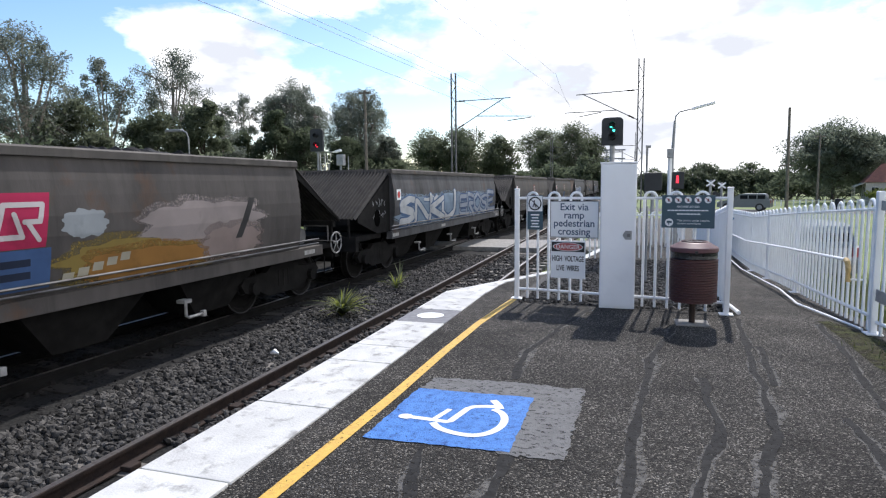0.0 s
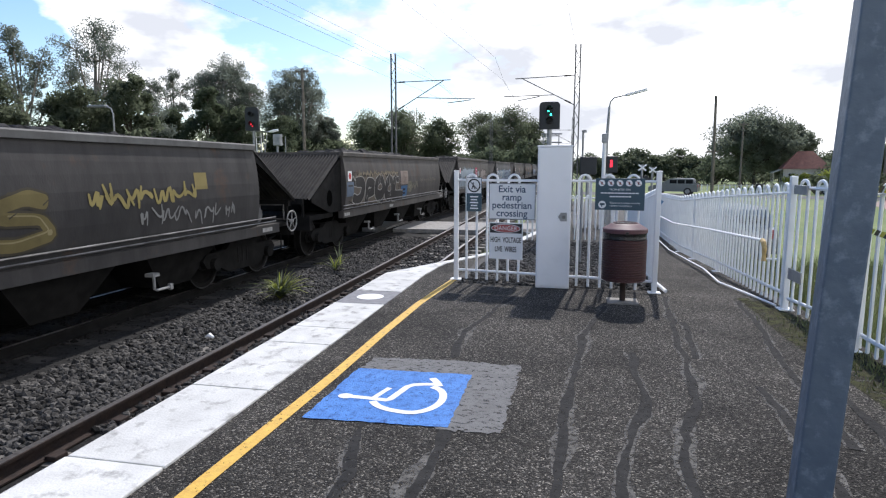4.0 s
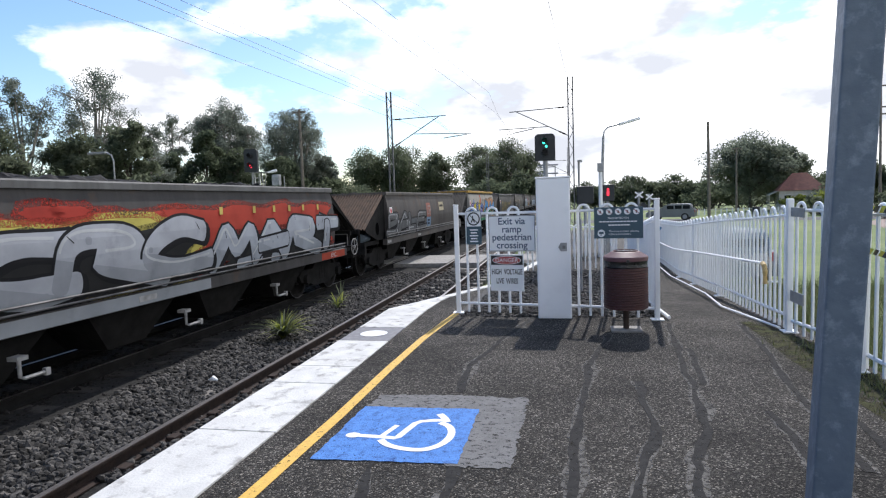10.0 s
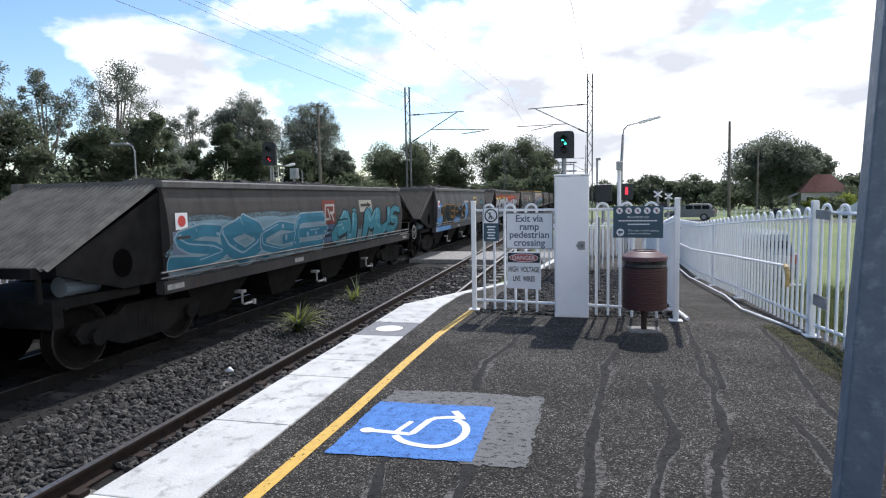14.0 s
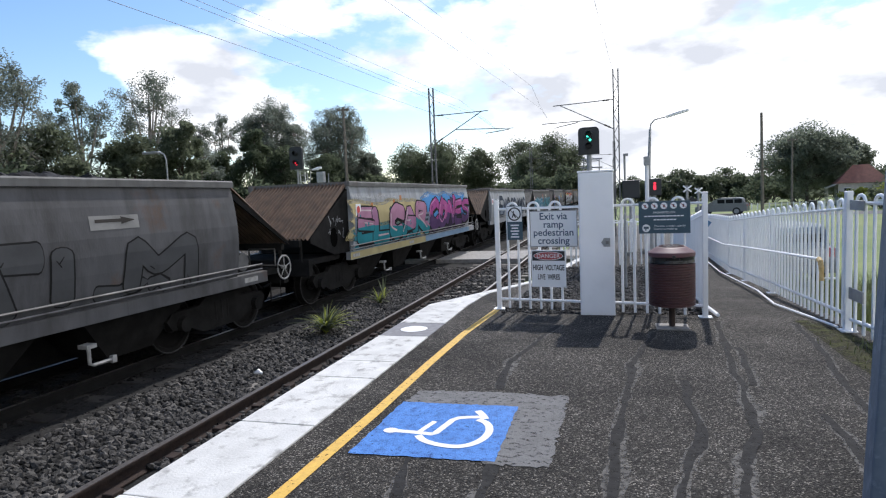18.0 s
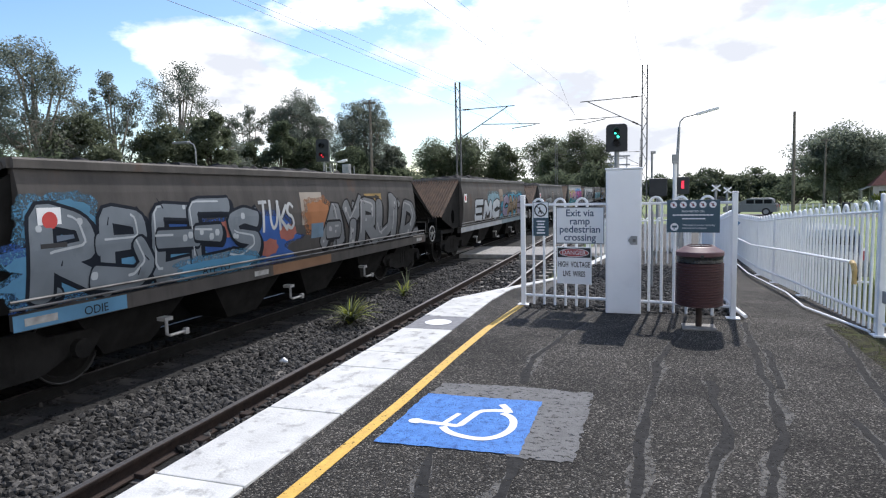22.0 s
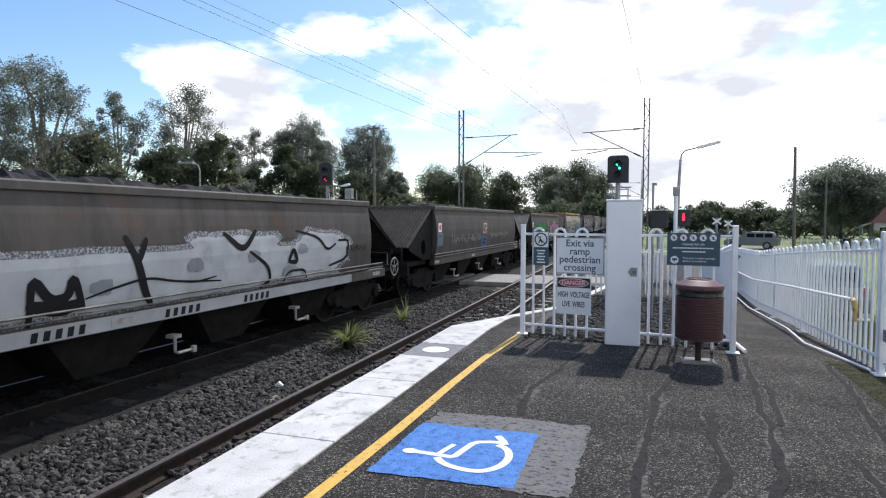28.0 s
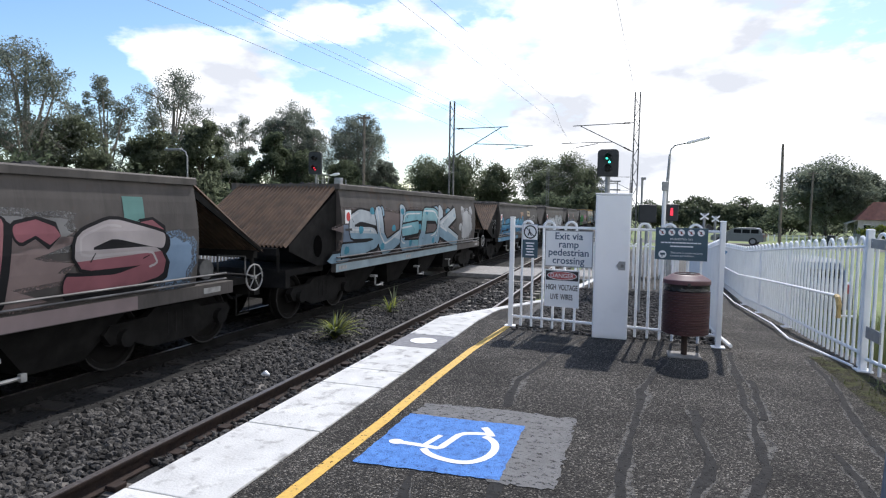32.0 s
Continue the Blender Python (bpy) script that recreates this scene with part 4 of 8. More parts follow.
def paint(a, stain, seed, scale=0.9, at=(0.45, 0.7)):
    """Wagon paint with long downward grime streaks."""
    m = mat("wagon paint", a, tuple(c * 0.8 for c in a), 3.0, 0.7, bump=0.15, bump_scale=30, stain=stain, stain_scale=scale, stain_at=at)
    n, l = m.node_tree.nodes, m.node_tree.links
    mp = n.new("ShaderNodeMapping")
    mp.inputs["Location"].default_value = (seed * 3.1, seed * 7.7, 0)
    mp.inputs["Scale"].default_value = (1, 1.6, 0.55)
    co = [x for x in n if x.bl_idname == "ShaderNodeTexCoord"][0]
    l.new(co.outputs["Object"], mp.inputs["Vector"])
    for x in list(n):
        if x.bl_idname == "ShaderNodeTexNoise":
            l.new(mp.outputs["Vector"], x.inputs["Vector"])
    p = n["Principled BSDF"]
    p.inputs["Specular IOR Level"].default_value = 0.25
    colour = p.inputs["Base Color"].links[0].from_socket
    for sc, stretch, tone, lo, hi in ((1.0, (1, 7, 0.35), tuple(c * 0.5 for c in stain), 0.55, 0.8), (1.6, (1, 1, 1), (0.105, 0.055, 0.03), 0.60, 0.72)):
        m2, t, r, mx = n.new("ShaderNodeMapping"), n.new("ShaderNodeTexNoise"), n.new("ShaderNodeValToRGB"), n.new("ShaderNodeMixRGB")
        m2.inputs["Scale"].default_value, m2.inputs["Location"].default_value = stretch, (seed, seed * 2.3, 0)
        t.inputs["Scale"].default_value, t.inputs["Detail"].default_value, t.inputs["Roughness"].default_value = sc, 6.0, 0.62
        r.color_ramp.elements[0].position, r.color_ramp.elements[1].position = lo, hi
        r.color_ramp.elements[1].color = (0.5, 0.5, 0.5, 1)
        mx.inputs["Color2"].default_value = (*tone, 1)
        l.new(co.outputs["Object"], m2.inputs["Vector"])
        l.new(m2.outputs["Vector"], t.inputs["Vector"])
        l.new(t.outputs["Fac"], r.inputs["Fac"])
        l.new(r.outputs["Color"], mx.inputs["Fac"])
        l.new(colour, mx.inputs["Color1"])
        colour = mx.outputs["Color"]
    l.new(colour, p.inputs["Base Color"])
    return m


def wagon(k, side_mat, rim_mat, slope_mat, label, seed):
    w = thing("hopper_wagon", label, "coal wagon", "coal train")
    d = UNDER
    r = random.Random(seed)

    def put(name, key, material=None, at=None, lab=""):
        o = new(name, d[key])
        o.parent = w
        if at is not None:
            o.matrix_basis = at
        if material:
            o.material_slots[0].link = "OBJECT"
            o.material_slots[0].material = material
        return tagged(o, lab) if lab else o

    put("side", "side", side_mat)
    put("side", "far_side", side_mat)
    put("rim", "rim", rim_mat)
    put("rim", "far_rim", rim_mat)
    for s in (-1, 1):
        put("end_rim", "end_rim", rim_mat, pose(0, HALF if s > 0 else -REAR, 0))
    put("sill", "sill", side_mat)
    put("sill", "far_sill", side_mat)
    put("centre_sill", "centre_sill")
    put("brake_beam", "spine")
    for nm in ("front", "rear"):
        put("slope_sheet", "slope_" + nm, slope_mat, None, "corrugated end slope sheet")
        if nm == "rear":
            put("end_plate", "gusset_rear")
            put("lightening_hole", "rear_hole")
        else:
            put("canopy_flange", "front_flange")
        put("end_wall", "end_wall", None, pose(0, HALF - 0.06 if nm == "front" else 0.06 - REAR, 0))
        put("slope_beam", "slope_beam_" + nm)
        put("end_deck", "deck_" + nm)
        put("headstock", "headstock_" + nm)
        put("coupler", "coupler_" + nm)
    for i in range(4):
        put("chute", "chute%d" % i)
    for i in range(2):
        b = put("bogie", "bogie%d" % i)
        for j in range(2):
            ws = put("wheelset", "axle%d%d" % (i, j))
            ws.parent = b
            ws.matrix_basis = pose(0, (-4.95, 4.95)[i] + (-0.86, 0.86)[j], 0.42)
            ws["wagon"] = k
    put("brake_pipe", "pipe")
    put("brake_pipe", "pipe_low")
    put("hand_wheel", "hand_wheel", None, None, "white spoked brake wheel")
    put("hand_wheel_shaft", "hand_wheel_shaft")
    for y in (-3.1, -0.4, 2.3):
        put("door_lever", "lever", None, pose(0, y, 0))
    for y in (-REAR + 0.12, -1.2) + ((HALF + 0.3,) if k != 5 else ()):
        put("label_plate", "label", None, pose(0, y, 0))
    put("marker_plate", "reflector", None, pose(0.064, -4.58, -0.06))
    put("red_disc", "red_dot", None, pose(0.064, -4.58, -0.06))
    if k % 3 != 2:
        n_panel = put("number_panel", "data_panel")
        for i in range(2):
            put("number_bar", "data_bar", None, pose(-0.014 * i, 0, -0.11 * i)).parent = n_panel
    put("step_iron", "step_iron")
    put("hand_rail", "hand_rail")
    put("air_tank", "air_tank")
    c = new("coal", COAL[seed % 5])
    c.parent = w
    tagged(c, "heaped black coal")
    return w


BROWN = paint((0.086, 0.078, 0.073), (0.042, 0.039, 0.037), 1)
DARK = paint((0.060, 0.057, 0.056), (0.030, 0.029, 0.029), 2)
SOOTY = paint((0.073, 0.067, 0.063), (0.035, 0.033, 0.032), 10)
GREY = paint((0.093, 0.094, 0.099), (0.034, 0.033, 0.033), 3)
SMOKE = paint((0.042, 0.042, 0.046), (0.022, 0.022, 0.022), 9)
CREAM = paint((0.335, 0.318, 0.288), (0.25, 0.232, 0.205), 4, 0.9, (0.5, 0.75))
PALE = paint((0.33, 0.35, 0.37), (0.18, 0.185, 0.19), 5)
RIM_BROWN = paint((0.112, 0.102, 0.093), (0.065, 0.060, 0.056), 6)
RIM_YELLOW = paint((0.42, 0.255, 0.05), (0.16, 0.11, 0.06), 7, 2.5, (0.56, 0.7))
RIM_GREY = paint((0.15, 0.15, 0.147), (0.085, 0.082, 0.08), 8)

# ---- graffiti ----
STROKES = {
    "J": ".15,1 .95,1 .85,.25 .45,0 .05,.2",
    "A": "0,0 .5,1 1,0|.22,.4 .78,.4", "B": "0,0 0,1 .8,.9 .75,.58 0,.5|.75,.5 .95,.2 .7,0 0,0", "C": "1,.85 .6,1 .1,.8 .05,.25 .5,0 1,.15",
    "D": "0,0 0,1 .7,.9 1,.5 .7,.08 0,0", "E": "1,1 .05,1 .05,0 1,0|.05,.52 .8,.52", "F": "1,1 .05,1 .05,0|.05,.5 .75,.5", "G": "1,.85 .5,1 .05,.7 .05,.25 .5,0 1,.1 1,.45 .6,.45",
    "H": "0,0 0,1|1,0 1,1|0,.5 1,.5", "I": ".5,0 .5,1", "K": "0,0 0,1|1,1 .1,.45 1,0", "L": "0,1 0,0 .95,0", "M": "0,0 .1,1 .5,.35 .9,1 1,0", "N": "0,0 .05,1 .95,0 1,1",
    "O": ".5,1 .08,.75 .08,.25 .5,0 .92,.25 .92,.75 .5,1", "P": "0,0 .03,1 .85,.9 .85,.55 .05,.42", "R": "0,0 .03,1 .85,.9 .8,.55 .1,.48 1,0", "S": "1,.85 .5,1 .08,.78 .2,.55 .8,.45 .95,.2 .5,0 0,.12",
    "T": "0,1 1,1|.5,1 .5,0", "U": "0,1 .05,.25 .5,0 .95,.25 1,1", "V": "0,1 .5,0 1,1", "W": "0,1 .25,0 .5,.65 .75,0 1,1", "X": "0,0 1,1|0,1 1,0", "Y": "0,1 .5,.5 1,1|.5,.5 .45,0", "Z": "0,1 1,1 0,0 1,0",
}
SPRAY = {}


def spray(colour):
    """Flat sprayed paint, faded in patches."""
    key = colour
    if key not in SPRAY:
        colour = tuple(c * 0.86 for c in colour)
        SPRAY[key] = mat("spray paint", colour, tuple(min(1, c * 0.78) for c in colour), 2.2, 0.85, bump=0.08, bump_scale=30, stain=tuple(c * 0.5 + 0.006 for c in colour), stain_scale=1.6, stain_at=(0.56, 0.78), spec=0.15)
    return SPRAY[key]


FACE = SIDE_X + 0.03


def stroke_faces(bm, pts, w, x, index, round_ends=True, swell=None):
    """A thick sprayed line in the plane of the wagon's side, of uneven width."""
    n = len(pts)
    ws = [w * q for q in swell] if swell else [w] * n
    for i, ((y0, z0), (y1, z1)) in enumerate(zip(pts, pts[1:])):
        d = Vector((y1 - y0, z1 - z0))
        if d.length < 1e-4:
            continue
        d.normalize()
        o = Vector((-d.y, d.x))
        a, b = o * (ws[i] / 2), o * (ws[i + 1] / 2)
        f = bm.faces.new([bm.verts.new((x + 0.0002 * i, q[0], q[1])) for q in ((y0 + a.x, z0 + a.y), (y0 - a.x, z0 - a.y), (y1 - b.x, z1 - b.y), (y1 + b.x, z1 + b.y))])
        f.material_index = index
    for i, (y, z) in enumerate(pts):
        if round_ends or 0 < i < n - 1:
            f = bm.faces.new([bm.verts.new((x + 0.00012 * (i + 1), y + ws[i] / 2 * math.cos(q * math.pi / 6), z + ws[i] / 2 * math.sin(q * math.pi / 6))) for q in range(12)])
            f.material_index = index


def smoothed(pts, rounds=2, keep=0.78):
    """Cuts the corners of an open line."""
    for _ in range(rounds):
        pts = [pts[0]] + [(a[0] * u + b[0] * (1 - u), a[1] * u + b[1] * (1 - u)) for a, b in zip(pts, pts[1:]) for u in (keep, 1 - keep)] + [pts[-1]]
    return pts


def sprayed_line(bm, pts, widths, x, index, blunt=False):
    """One continuous painted stroke with mitred bends; it rises a hair along its way, so that crossings stay apart."""
    n = len(pts)
    rows = []
    for i, (y, z) in enumerate(pts):
        a, b = pts[max(0, i - 1)], pts[min(n - 1, i + 1)]
        d = Vector((b[0] - a[0], b[1] - a[1]))
        d = d.normalized() if d.length > 1e-5 else Vector((1, 0))
        h = widths[i] / 2
        xx = x + 0.00004 * i
        rows.append((bm.verts.new((xx, y - d.y * h, z + d.x * h)), bm.verts.new((xx, y + d.y * h, z - d.x * h)), d, h, xx))
    for a, b in zip(rows, rows[1:]):
        bm.faces.new((a[0], a[1], b[1], b[0])).material_index = index
    for (l, r, d, h, xx), s, (y, z) in ((rows[0], -1, pts[0]), (rows[-1], 1, pts[-1])):
        fan = [bm.verts.new((xx, y + d.x * s * h * 0.6 * math.sin(q * math.pi / 6) * (0.7 if blunt else 1.0) - d.y * h * math.cos(q * math.pi / 6), z + d.y * s * h * 0.6 * math.sin(q * math.pi / 6) + d.x * h * math.cos(q * math.pi / 6))) for q in range(1, 6)]
        bm.faces.new([l] + fan + [r]).material_index = index


ROUND = "BCDGOPRSUJ"



def letter(w, ch, y, z, wide, high, weight, fill, outline, shade=None, lean=0.0, rim=0.04, depth=0.0, lower=None, bubble=False, tidy=False):
    """One sprayed letter: every stroke has its own rim and fill and laps over the one before."""
    bm = bmesh.new()
    r = random.Random(int(y * 100) + ord(ch))
    lines = [[tuple(float(v) for v in p.split(",")) for p in s.split()] for s in STROKES[ch].split("|")]
    jy, jz = (0.12, 0.07) if outline and not tidy else (0.04, 0.03)
    lines = [[(y + (px + r.uniform(-jy, jy)) * wide + lean * pz * high, z + (pz + r.uniform(-jz, jz)) * high) for px, pz in s] for s in lines]
    for j, s in enumerate(lines):
        closed = s[0] == s[-1]
        if outline and not tidy and not closed and r.random() < 0.55:
            (a, c), (e, f) = s[-2], s[-1]
            q = r.uniform(0.10, 0.28)
            s = s[:-1] + [(e + (e - a) * q + r.uniform(-0.04, 0.08), f + (f - c) * q)]
        keys = [r.uniform(0.9, 1.1) if tidy else r.uniform(0.72, 1.22) for _ in s]
        if len(s) < 4 and ch not in ROUND:
            dense = [(a[0] * (1 - u) + b[0] * u, a[1] * (1 - u) + b[1] * u) for a, b in zip(s, s[1:]) for u in (0.0, 0.33, 0.67)] + [s[-1]]
            line = smoothed(dense, 1)
        else:
            line = smoothed(s, 3) if bubble or (ch in ROUND and not outline) else smoothed(s, 2, 0.94 if tidy else 0.88)
        n = len(line)
        swell = [keys[min(len(keys) - 1, int(i / max(1, n - 1) * (len(keys) - 1)))] * (1 - (i / max(1, n - 1) * (len(keys) - 1)) % 1) + keys[min(len(keys) - 1, int(i / max(1, n - 1) * (len(keys) - 1)) + 1)] * ((i / max(1, n - 1) * (len(keys) - 1)) % 1) for i in range(n)]
        d = FACE + 0.004 + depth + 0.0045 * j
        if outline:
            if rim > 0.03:
                sprayed_line(bm, [(a + 0.055, c - 0.05) for a, c in line], [weight * q + 1.7 * rim for q in swell], FACE + 0.0024 + depth * 0.4, 0)
            sprayed_line(bm, line, [weight * q + 2 * rim for q in swell], d, 0, True)
        sprayed_line(bm, line, [weight * q for q in swell], d + 0.0018, 1, True)
        if shade:
            m = max(3, int(n * r.uniform(0.4, 0.7)))
            o = r.randint(0, max(0, n - m))
            sprayed_line(bm, [(a - weight * 0.22, c + weight * 0.24) for a, c in line[o:o + m]], [weight * 0.13 * q for q in swell[o:o + m]], d + 0.0034, 2)
        if outline and weight > 0.14 and not tidy:
            for q in range(3):
                i = r.randint(1, n - 2)
                a, c = line[i]
                a, c = a + r.uniform(-0.2, 0.2) * weight, c + r.uniform(-0.25, 0.25) * weight
                if r.random() < 0.6:
                    sprayed_line(bm, [(a, c), (a + r.uniform(-0.09, 0.09), c + r.uniform(0.03, 0.12))], [0.016, 0.010], d + 0.004, 0)
                else:
                    e = r.uniform(0.025, 0.05)
                    sprayed_line(bm, [(a - e * 0.4, c), (a + e * 0.4, c)], [e * 2, e * 2], d + 0.0041, 3 if lower else 2)
    if lower:
        zm = z + high * r.uniform(0.40, 0.55)
        tilt = r.uniform(-0.1, 0.3)
        bmesh.ops.bisect_plane(bm, geom=bm.verts[:] + bm.edges[:] + bm.faces[:], plane_co=(0, y, zm), plane_no=(0, tilt, 1))
        for f in bm.faces:
            c = f.calc_center_median()
            if f.material_index == 1 and (c.z - zm) + tilt * (c.y - y) < 0:
                f.material_index = 3
    for v in bm.verts:
        v.co.z = min(2.26, max(0.982, v.co.z))
    hug(bm)
    me = bpy.data.meshes.new("graffiti_letter")
    bm.to_mesh(me)
    bm.free()
    for c in (outline or fill, fill, shade or fill, lower or fill):
        me.materials.append(spray(c))
    o = new("graffiti_letter", me)
    o.parent = w


def piece(k, text, y0, y1, z0, z1, fill, outline=None, shade=None, weight=0.16, lean=0.05, seed=0, rim=0.055, wave=0.05, lower=None, fat=1.0, tidy=False):
    """A row of letters that crowd one another; fill may be one colour or a cycle of them."""
    w = WAGONS[k]
    r = random.Random(seed + k * 7)
    n = len(text)
    step = (y1 - y0) / n
    if outline:
        weight, rim = min(weight * 1.45 * fat, 0.34 * (z1 - z0), 0.38 * step), min(rim, 0.045) * 0.75 + 0.005
    fills = fill if isinstance(fill[0], tuple) else (fill,)
    if outline and weight > 0.16 and not tidy:
        for i in range(n):
            bm = bmesh.new()
            a, c = y0 + step * (i + r.uniform(0.2, 0.9)), r.choice((z0 + 0.12, z1 - 0.16))
            e, f = a + r.uniform(-0.5, 0.6) * step, c + r.uniform(-0.12, 0.12)
            bend = [(a, c), ((a + e) / 2, c + r.uniform(-0.06, 0.06)), (e, f), (e + (e - a) * 0.25, f)]
            sprayed_line(bm, bend, [weight * 0.7 + rim, weight * 0.6 + rim, weight * 0.8 + rim, 0.02], FACE + 0.0030, 0)
            sprayed_line(bm, bend, [weight * 0.7 - rim, weight * 0.5, weight * 0.6, 0.01], FACE + 0.0036, 1)
            for v in bm.verts:
                v.co.z = min(2.2, max(0.985, v.co.z))
            o = part("graffiti_flare", hug(bm), spray(outline), w)
            o.data.materials.append(spray(lower or fills[0]))
    for i, ch in enumerate(text):
        dz = r.uniform(-wave, wave)
        pad = weight / 2 + rim * 0.6
        wide = max(0.25 * step, step * (1.2 if outline and not tidy else 0.98) - pad * 1.35) * (0.5 if ch == "I" else 1.0)
        thick = min(weight, (0.215 if ch in "SEBGZ" else 0.33) * (z1 - z0))
        letter(w, ch, y0 + step * i + pad * 0.62 + r.uniform(-0.03, 0.03), z0 + pad + dz * 0.6, wide, (z1 - z0) - 2 * pad + r.uniform(-0.02, 0.05), thick, fills[i % len(fills)], outline, shade, lean + r.uniform(-0.09, 0.09) * (0.4 if tidy else 1), rim, 0.0022 * i, lower, fat > 1.05, tidy)


def cloud(k, y0, y1, z0, z1, colour, seed=0, depth=0.001, lumps=7):
    """A sprayed patch with a lumpy outline."""
    r = random.Random(seed + 100 * k)
    n = 56
    cy, cz, ry, rz = (y0 + y1) / 2, (z0 + z1) / 2, (y1 - y0) / 2, (z1 - z0) / 2
    ph = [r.uniform(0, 6.28) for _ in range(4)]
    pts = []
    for i in range(n):
        a = 2 * math.pi * i / n
        c, s = math.cos(a), math.sin(a)
        q = 1 / max(abs(c), abs(s)) ** (0.8 if y1 - y0 > 3.5 else 0.3)
        q *= 0.90 + 0.06 * math.sin(lumps * a + ph[0]) + 0.05 * math.sin((lumps + 4) * a + ph[1]) + 0.03 * math.sin(19 * a + ph[2])
        pts.append((cy + max(-1, min(1, c * q)) * ry, cz + max(-1, min(1, s * q)) * rz))
    if y1 - y0 > 0.6:
        bm = bmesh.new()
        bm.faces.new([bm.verts.new((FACE + depth - 0.00035, y, max(0.985, min(2.24, z)))) for y, z in ((y + (0.10 if y > cy else -0.10), cz + (z - cz) * (1 + 0.09 / rz)) for y, z in pts)])
        part("sprayed_mist", hug(bm), overspray(colour), WAGONS[k])
    bm = bmesh.new()
    bm.faces.new([bm.verts.new((FACE + depth, y, max(0.985, min(2.2, z)))) for y, z in pts])
    hug(bm)
    part("sprayed_patch", bm, spray(colour), WAGONS[k])


def patch(k, y0, y1, z0, z1, colour, name="painted_panel", skew=0.0, depth=0.0025, label=""):
    """A painted rectangle or slanted strip."""
    bm = bmesh.new()
    bm.faces.new([bm.verts.new((FACE + depth, y, z)) for y, z in ((y0, z0), (y1, z0), (y1 + skew, z1), (y0 + skew, z1))])
    return part(name, hug(bm), spray(colour), WAGONS[k], label)


def band(k, y0, y1, colour):
    """Paint on the sill below the side."""
    bm = bmesh.new()
    bm.faces.new([bm.verts.new((SIDE_X + 0.062, y, z)) for y, z in ((y0, 0.81), (y1, 0.81), (y1, 0.968), (y0, 0.968))])
    part("sill_paint", bm, spray(colour), WAGONS[k])


def scrawl(k, y0, y1, z, colour, seed=0, size=0.16, weight=0.022):
    """A looping handwritten tag that cannot be read."""
    r = random.Random(seed + 31 * k)
    bm = bmesh.new()
    y, depth = y0, 0.013
    while y < y1 - 0.3 * size:
        n = r.randint(3, 6)
        wide = min(size * r.uniform(0.5, 1.1), y1 - y)
        pts = [(y + wide * (i / (n - 1)) + r.uniform(-0.28, 0.28) * size, z + size * (r.uniform(0.6, 1.15) if (i + seed) % 2 else r.uniform(-0.15, 0.4))) for i in range(n)]
        line = smoothed(pts, 2, 0.72)
        sprayed_line(bm, line, [weight * (0.6 + 0.5 * math.sin(math.pi * i / (len(line) - 1))) for i in range(len(line))], FACE + depth, 0)
        y += wide * r.uniform(0.75, 1.25)
        depth += 0.0004
    part("sprayed_tag", hug(bm), spray(colour), WAGONS[k])


def doodle(k, pts, width, colour, depth=0.014):
    """One free brush line, thick in the middle."""
    line = smoothed(pts, 2, 0.8)
    bm = bmesh.new()
    n = len(line)
    sprayed_line(bm, line, [width * (0.55 + 0.5 * math.sin(math.pi * i / (n - 1))) for i in range(n)], FACE + depth, 0)
    part("brush_line", hug(bm), spray(colour), WAGONS[k])


OVERSPRAY = {}


def overspray(colour):
    """The speckled mist round a sprayed patch."""
    if colour not in OVERSPRAY:
        OVERSPRAY[colour] = worn(spray(colour), 38, 0.36, 0.62, detail=9.0)
    return OVERSPRAY[colour]


def arrow_board(k, y0, y1, z0, z1, back=(0.50, 0.44, 0.30)):
    if back:
        patch(k, y0, y1, z0, z1, back, "arrow_board", depth=0.0035, label="small board with a black arrow")
    ym, h = (z0 + z1) / 2 + 0.02, (z1 - z0)
    bm = bmesh.new()
    L = y1 - y0
    pts = [(y0 + 0.1 * L, ym - 0.12 * h), (y0 + 0.62 * L, ym - 0.12 * h), (y0 + 0.62 * L, ym - 0.28 * h), (y0 + 0.92 * L, ym), (y0 + 0.62 * L, ym + 0.28 * h), (y0 + 0.62 * L, ym + 0.12 * h), (y0 + 0.1 * L, ym + 0.12 * h)]
    bm.faces.new([bm.verts.new((FACE + 0.006, a, c)) for a, c in pts])
    part("arrow", hug(bm), spray((0.06, 0.055, 0.05)), WAGONS[k])


def emblem(k, y0, z0, back=(0.42, 0.05, 0.10), line=(0.55, 0.50, 0.48), blue=(0.09, 0.16, 0.32), s=1.0):
    """The old railway emblem as a plain slanted shape over a number panel of bars."""
    if back:
        patch(k, y0, y0 + 0.60 * s, z0, z0 + 0.52 * s, back, "emblem", 0.10 * s, 0.004)

    def at(a, c):
        return (y0 + 0.74 * a * s, z0 + 1.24 * c * s)

    bm = bmesh.new()
    stroke_faces(bm, [at(0.16, 0.09), at(0.3, 0.33), at(0.82, 0.33), at(0.76, 0.2), at(0.55, 0.2)], 0.05 * s, FACE + 0.007, 0)
    stroke_faces(bm, [at(0.16, 0.09), at(0.5, 0.09), at(0.42, 0.26)], 0.05 * s, FACE + 0.0085, 0)
    stroke_faces(bm, [at(0.58, 0.2), at(0.72, 0.06)], 0.05 * s, FACE + 0.0095, 0)
    part("emblem_line", hug(bm), spray(line), WAGONS[k])
    if blue:
        patch(k, y0 - 0.04, y0 + 0.64 * s, z0 - 0.40, z0 - 0.01, blue, "number_panel", 0.02, 0.003)
        for i in range(2):
            patch(k, y0 + 0.14, y0 + 0.44, z0 - 0.17 - 0.12 * i, z0 - 0.10 - 0.12 * i, (0.03, 0.04, 0.07), "number_bar", 0, 0.006)


